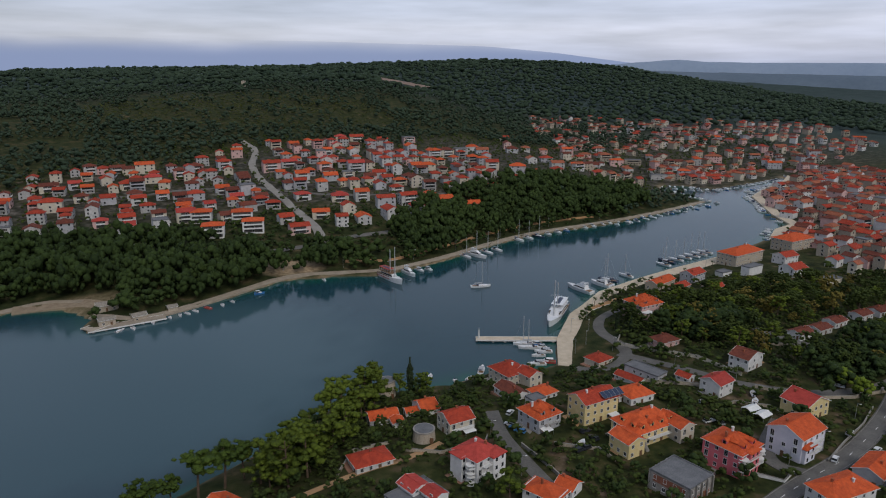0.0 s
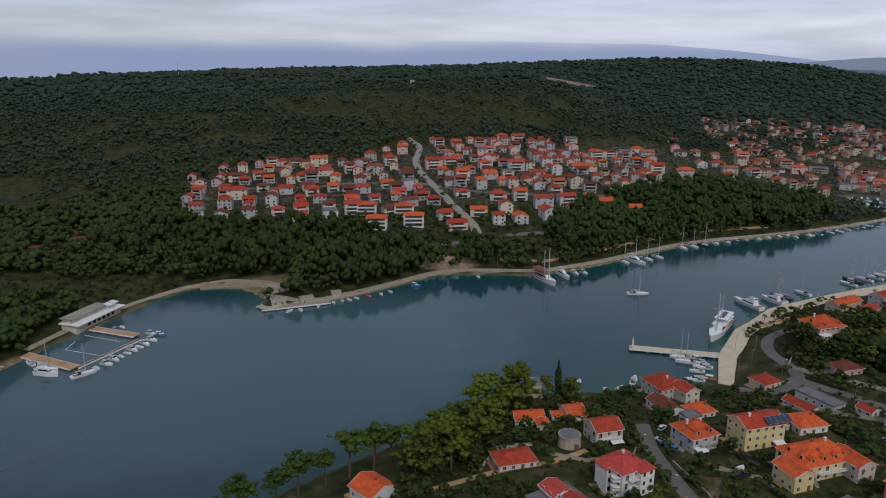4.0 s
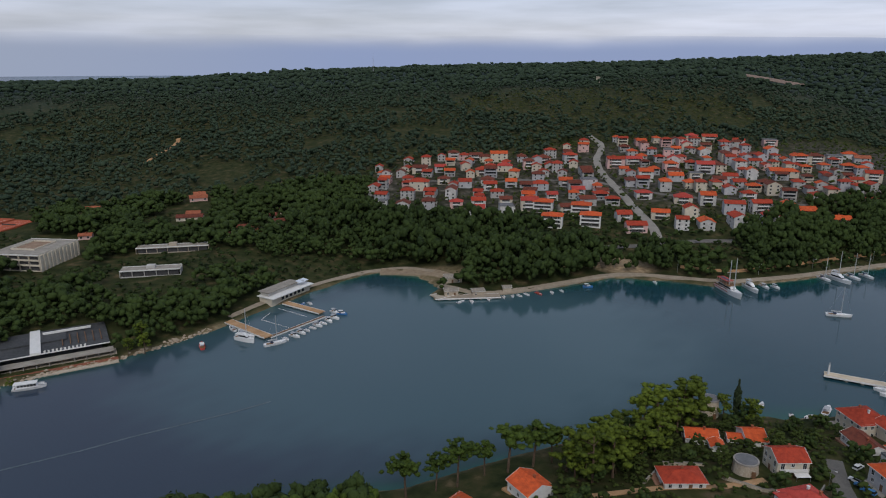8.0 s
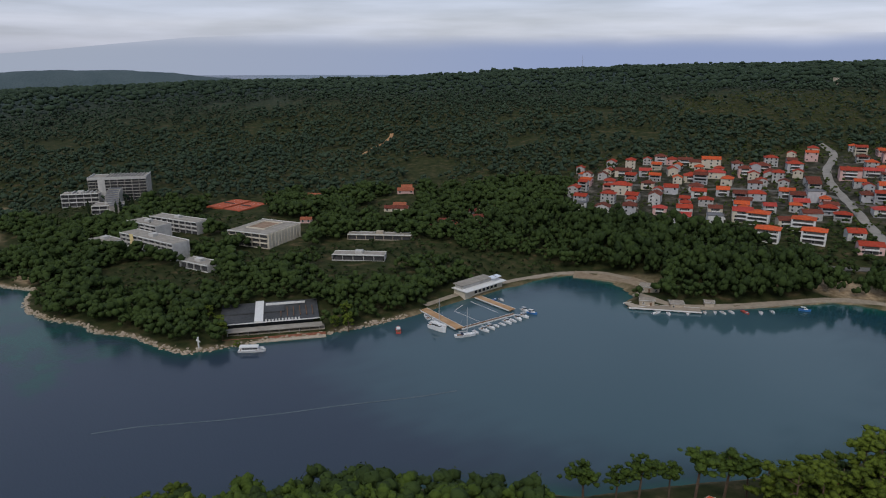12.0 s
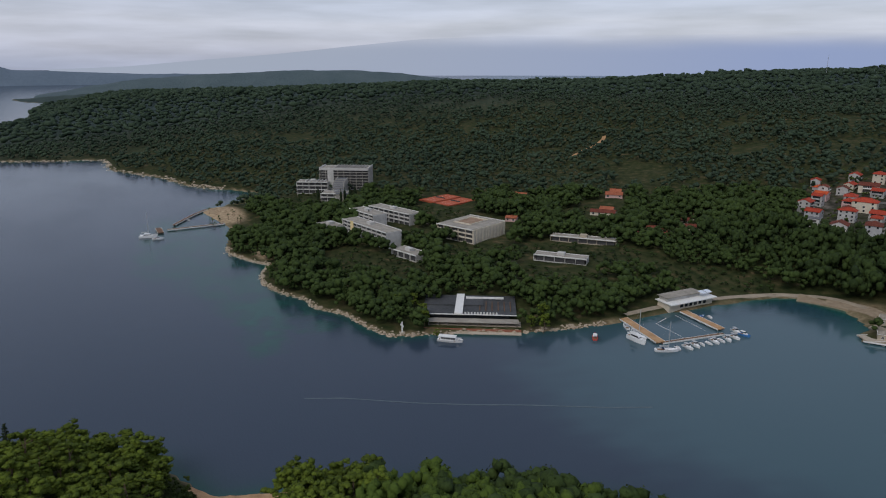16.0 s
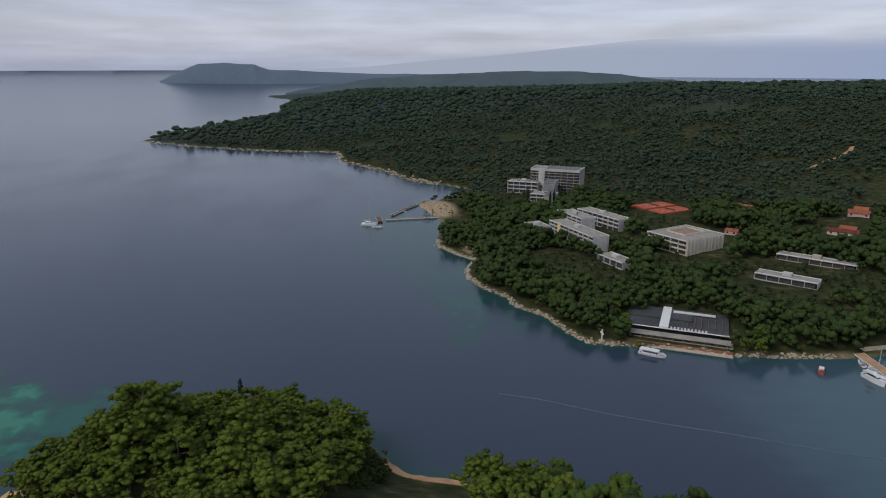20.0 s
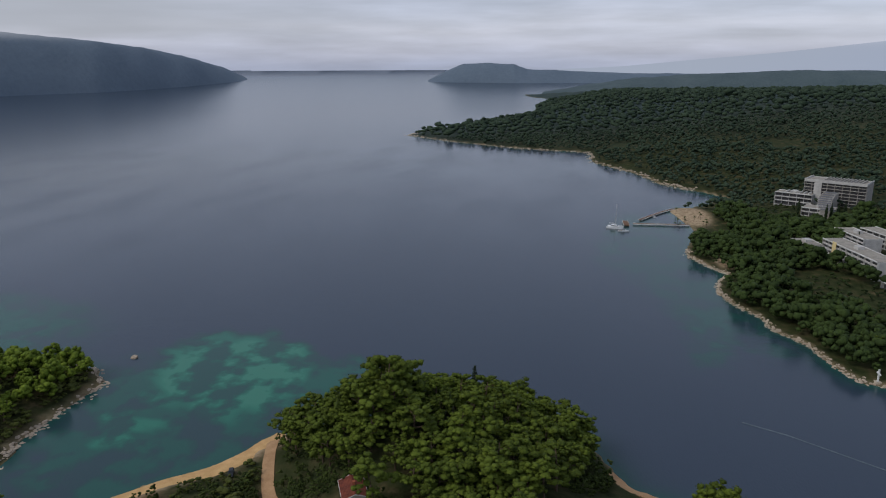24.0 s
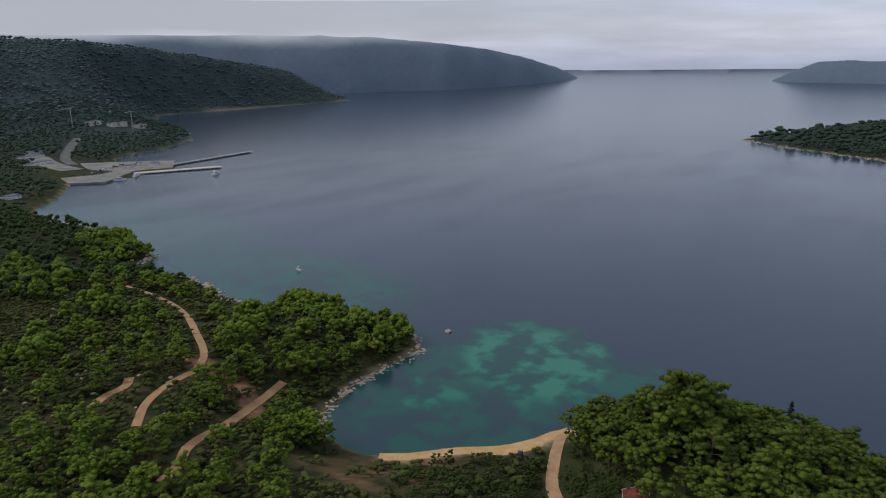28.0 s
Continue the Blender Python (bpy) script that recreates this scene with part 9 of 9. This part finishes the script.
def dormer(root, u, face, reach, eave, pitch, roof, wall="white"):
    """A gabled dormer on a roof slope; face is the turn of that slope, reach the eave's distance from the middle."""
    s = reach - 1.0
    z0 = eave + 0.45
    t = math.tan(radians(pitch))
    back = 2.4 / t
    at = Matrix.Rotation(radians(face), 4, "Z") @ Matrix.Translation((u, -s, z0))
    d = part("dormer", Geo().box(-0.8, 0, -0.4, 0.8, back * 0.7, 1.15).add([(-0.8, 0, 1.15), (0.8, 0, 1.15), (0, 0, 1.75)], [(0, 1, 2)]), WALLS[wall], root, "gabled dormer", at)
    r = Geo()
    r.slab([(-1.1, -0.3, 1.0), (0, -0.3, 1.85), (0, back, 1.85), (-1.1, back, 1.0)], 0.12)
    r.slab([(0, -0.3, 1.85), (1.1, -0.3, 1.0), (1.1, back, 1.0), (0, back, 1.85)], 0.12)
    part("dormer_roof", r, ROOFS[roof], d)
    part("window", Geo().box(-0.45, -0.06, 0.0, 0.45, 0.02, 1.0), GLASS, d)


for u in (-6.5, -2.2, 2.2, 6.5):
    dormer(NEAR["villa"], u, 0, 6.3, 5.9, 30, "orange", "yellow")
for u in (-2.5, 2.5):
    dormer(NEAR["villa"], u, 270, 9.5, 5.9, 30, "orange", "yellow")
    dormer(NEAR["grey"], u, 0, 5.5, 5.9, 28, "orange", "grey")
    dormer(NEAR["pink"], u, 0, 6.5, 8.75, 24, "orange", "pink")
    dormer(NEAR["rose"], u * 1.6, 0, 6.75, 8.75, 30, "orange", "rose")
dormer(NEAR["pink"], 0, 270, 5.75, 8.75, 24, "orange", "pink")
dormer(NEAR["rose"], 0, 270, 7.5, 8.75, 30, "orange", "rose")
# projecting bays of the white and pink houses, under their own hipped roofs
for key, bx, by, bw, bl, st, wall, roof in (("white", 3.2, -4.6, 5.6, 4.6, 3, "white", "crimson"), ("white", -5.0, 2.0, 4.0, 5.0, 3, "white", "crimson"), ("lilac", -3.5, -5.0, 6.0, 4.0, 2, "lilac", "orange"), ("pink", 0.0, -6.4, 5.0, 2.6, 3, "pink", "orange")):
    eave = st * 2.85 + 0.1
    at = Matrix.Translation((bx, by, 0))
    bay = part("bay", Geo().box(-bw / 2, -bl / 2, -2, bw / 2, bl / 2, eave), WALLS[wall], NEAR[key], "projecting bay", at)
    part("bay_roof", roof_shape(bw, bl, eave, "hip", 22, 0.45), ROOFS[roof], bay)
    for f in range(st):
        for e in (-1, 1):
            part("window", Geo().box(e * bw * 0.24 - 0.45, -bl / 2 - 0.05, f * 2.85 + 1.0, e * bw * 0.24 + 0.45, -bl / 2 + 0.02, f * 2.85 + 2.3), GLASS, bay)
# half-round balconies
for key, bx, by, st, wall in (("pink", -4.6, -6.6, (1, 2), "pink"), ("pink", 4.6, -6.6, (1, 2), "pink"), ("white", -5.6, -3.0, (1, 2), "white"), ("white", -5.6, -3.0, (0,), "white")):
    for f in st:
        b = part("balcony", Geo().tube(bx, by, f * 2.85 + 0.12, f * 2.85 + 0.32, 1.6, 1.6, 16), TRIM, NEAR[key], "half-round white balcony")
        rg = Geo()
        for i in range(14):
            a = i * math.pi / 7
            rg.box(bx + 1.5 * math.cos(a) - 0.03, by + 1.5 * math.sin(a) - 0.03, f * 2.85 + 0.32, bx + 1.5 * math.cos(a) + 0.03, by + 1.5 * math.sin(a) + 0.03, f * 2.85 + 1.2)
        rg.tube(bx, by, f * 2.85 + 1.2, f * 2.85 + 1.27, 1.58, 1.58, 16)
        part("railing", rg, TRIM, b)
# the unfinished house: bare columns and a red-brick storey
for i in range(5):
    for j in (-6.9, 6.9):
        part("column", Geo().box(-5.8 + i * 2.9 - 0.2, j - 0.2, -1, -5.8 + i * 2.9 + 0.2, j + 0.2, 6.2), CONCRETE, NEAR["shell"])
part("brick_infill", Geo().box(-6.06, -5.0, 3.0, -6.01, 5.5, 5.4).box(-5.0, -6.56, 0.3, 5.0, -6.51, 2.4), BRICKY, NEAR["shell"], "bare red brick infill")
# the villa's round roof terrace and its open stair
part("round_terrace", Geo().tube(-5.5, -8.2, -2, 5.6, 3.0, 3.0, 20), WALLS["rose"], NEAR["rose"], "round terrace tower")
part("terrace_floor", Geo().tube(-5.5, -8.2, 5.6, 5.75, 3.15, 3.15, 20), TRIM, NEAR["rose"])
for i in range(8):
    part("stair_step", Geo().box(-8.2, -7.2 - i * 0.3, -1, -6.8, -6.9 - i * 0.3, 2.6 - i * 0.32), OLD_CONCRETE, NEAR["villa"])
# awnings
for key, bx, by, bz, bw in (("porch", 2.0, -6.0, 2.6, 4.5), ("grey", -3.0, -7.0, 2.5, 4.0), ("yellow", 5.0, -6.2, 2.6, 4.0)):
    part("awning", Geo().slab([(bx - bw / 2, by - 1.6, bz - 0.4), (bx + bw / 2, by - 1.6, bz - 0.4), (bx + bw / 2, by + 1.4, bz), (bx - bw / 2, by + 1.4, bz)], 0.06), CANVAS, NEAR[key], "pale canvas awning")
    for e in (-1, 1):
        part("awning_post", Geo().box(bx + e * bw / 2 * 0.95 - 0.05, by - 1.55, -0.5, bx + e * bw / 2 * 0.95 + 0.05, by - 1.45, bz - 0.45), METAL, NEAR[key])


def laid_up(x, y, yaw, length, paint, label):
    """A small boat on land, on two trestles."""
    b = rowing_boat(length, paint, label)
    b.matrix_basis = pose(x, y, spot(x, y) + 0.75, 0, 4, yaw)
    for k in (-0.25, 0.25):
        part("trestle", Geo().box(k * length - 0.12, -0.8, -0.9, k * length + 0.12, 0.8, -0.25), WOOD, b)
    return b


for x, y, yaw in ((120, 242.5, 70), (117.7, 235.5, 60), (99.5, 236.4, 20), (157, 250.6, 130), (47, 207, 60)):
    laid_up(x, y, yaw, 5.5, None, "white open boat laid up on trestles in a garden")
for x, y, yaw in ((112.6, 227.5, 30), (114.5, 222.5, 35)):
    tent = thing("canvas_shelter", pose(x, y, spot(x, y), 0, 0, yaw), "white canvas shelter in a cluttered garden", "shelter")
    part("roof", Geo().slab([(-3, -2.2, 2.2), (3, -2.2, 2.2), (3, 0, 3.0), (-3, 0, 3.0)], 0.06).slab([(-3, 0, 3.0), (3, 0, 3.0), (3, 2.2, 2.2), (-3, 2.2, 2.2)], 0.06), CANVAS, tent)
    for e in (-2.8, 2.8):
        for f in (-2.0, 2.0):
            part("post", Geo().box(e - 0.05, f - 0.05, -0.5, e + 0.05, f + 0.05, 2.2), METAL, tent)
for x, y, yaw, paint in ((124.5, 193.7, 52, "white"), (128, 186, 130, "white"), (95, 221, 20, "white"), (98.5, 220, 100, "grey"), (52, 211, 120, "dark"), (46, 203.5, 30, "dark"), (104, 199, 70, "white")):
    car(x, y, yaw, paint, where="parked among the gardens")
for x, y in ((17, 213), (25, 190), (108, 190), (124, 200), (146, 220), (98, 268), (120, 258), (80, 300)):
    copy_thing(lamp0, Matrix.Translation((x, y, spot(x, y) - 0.3)))
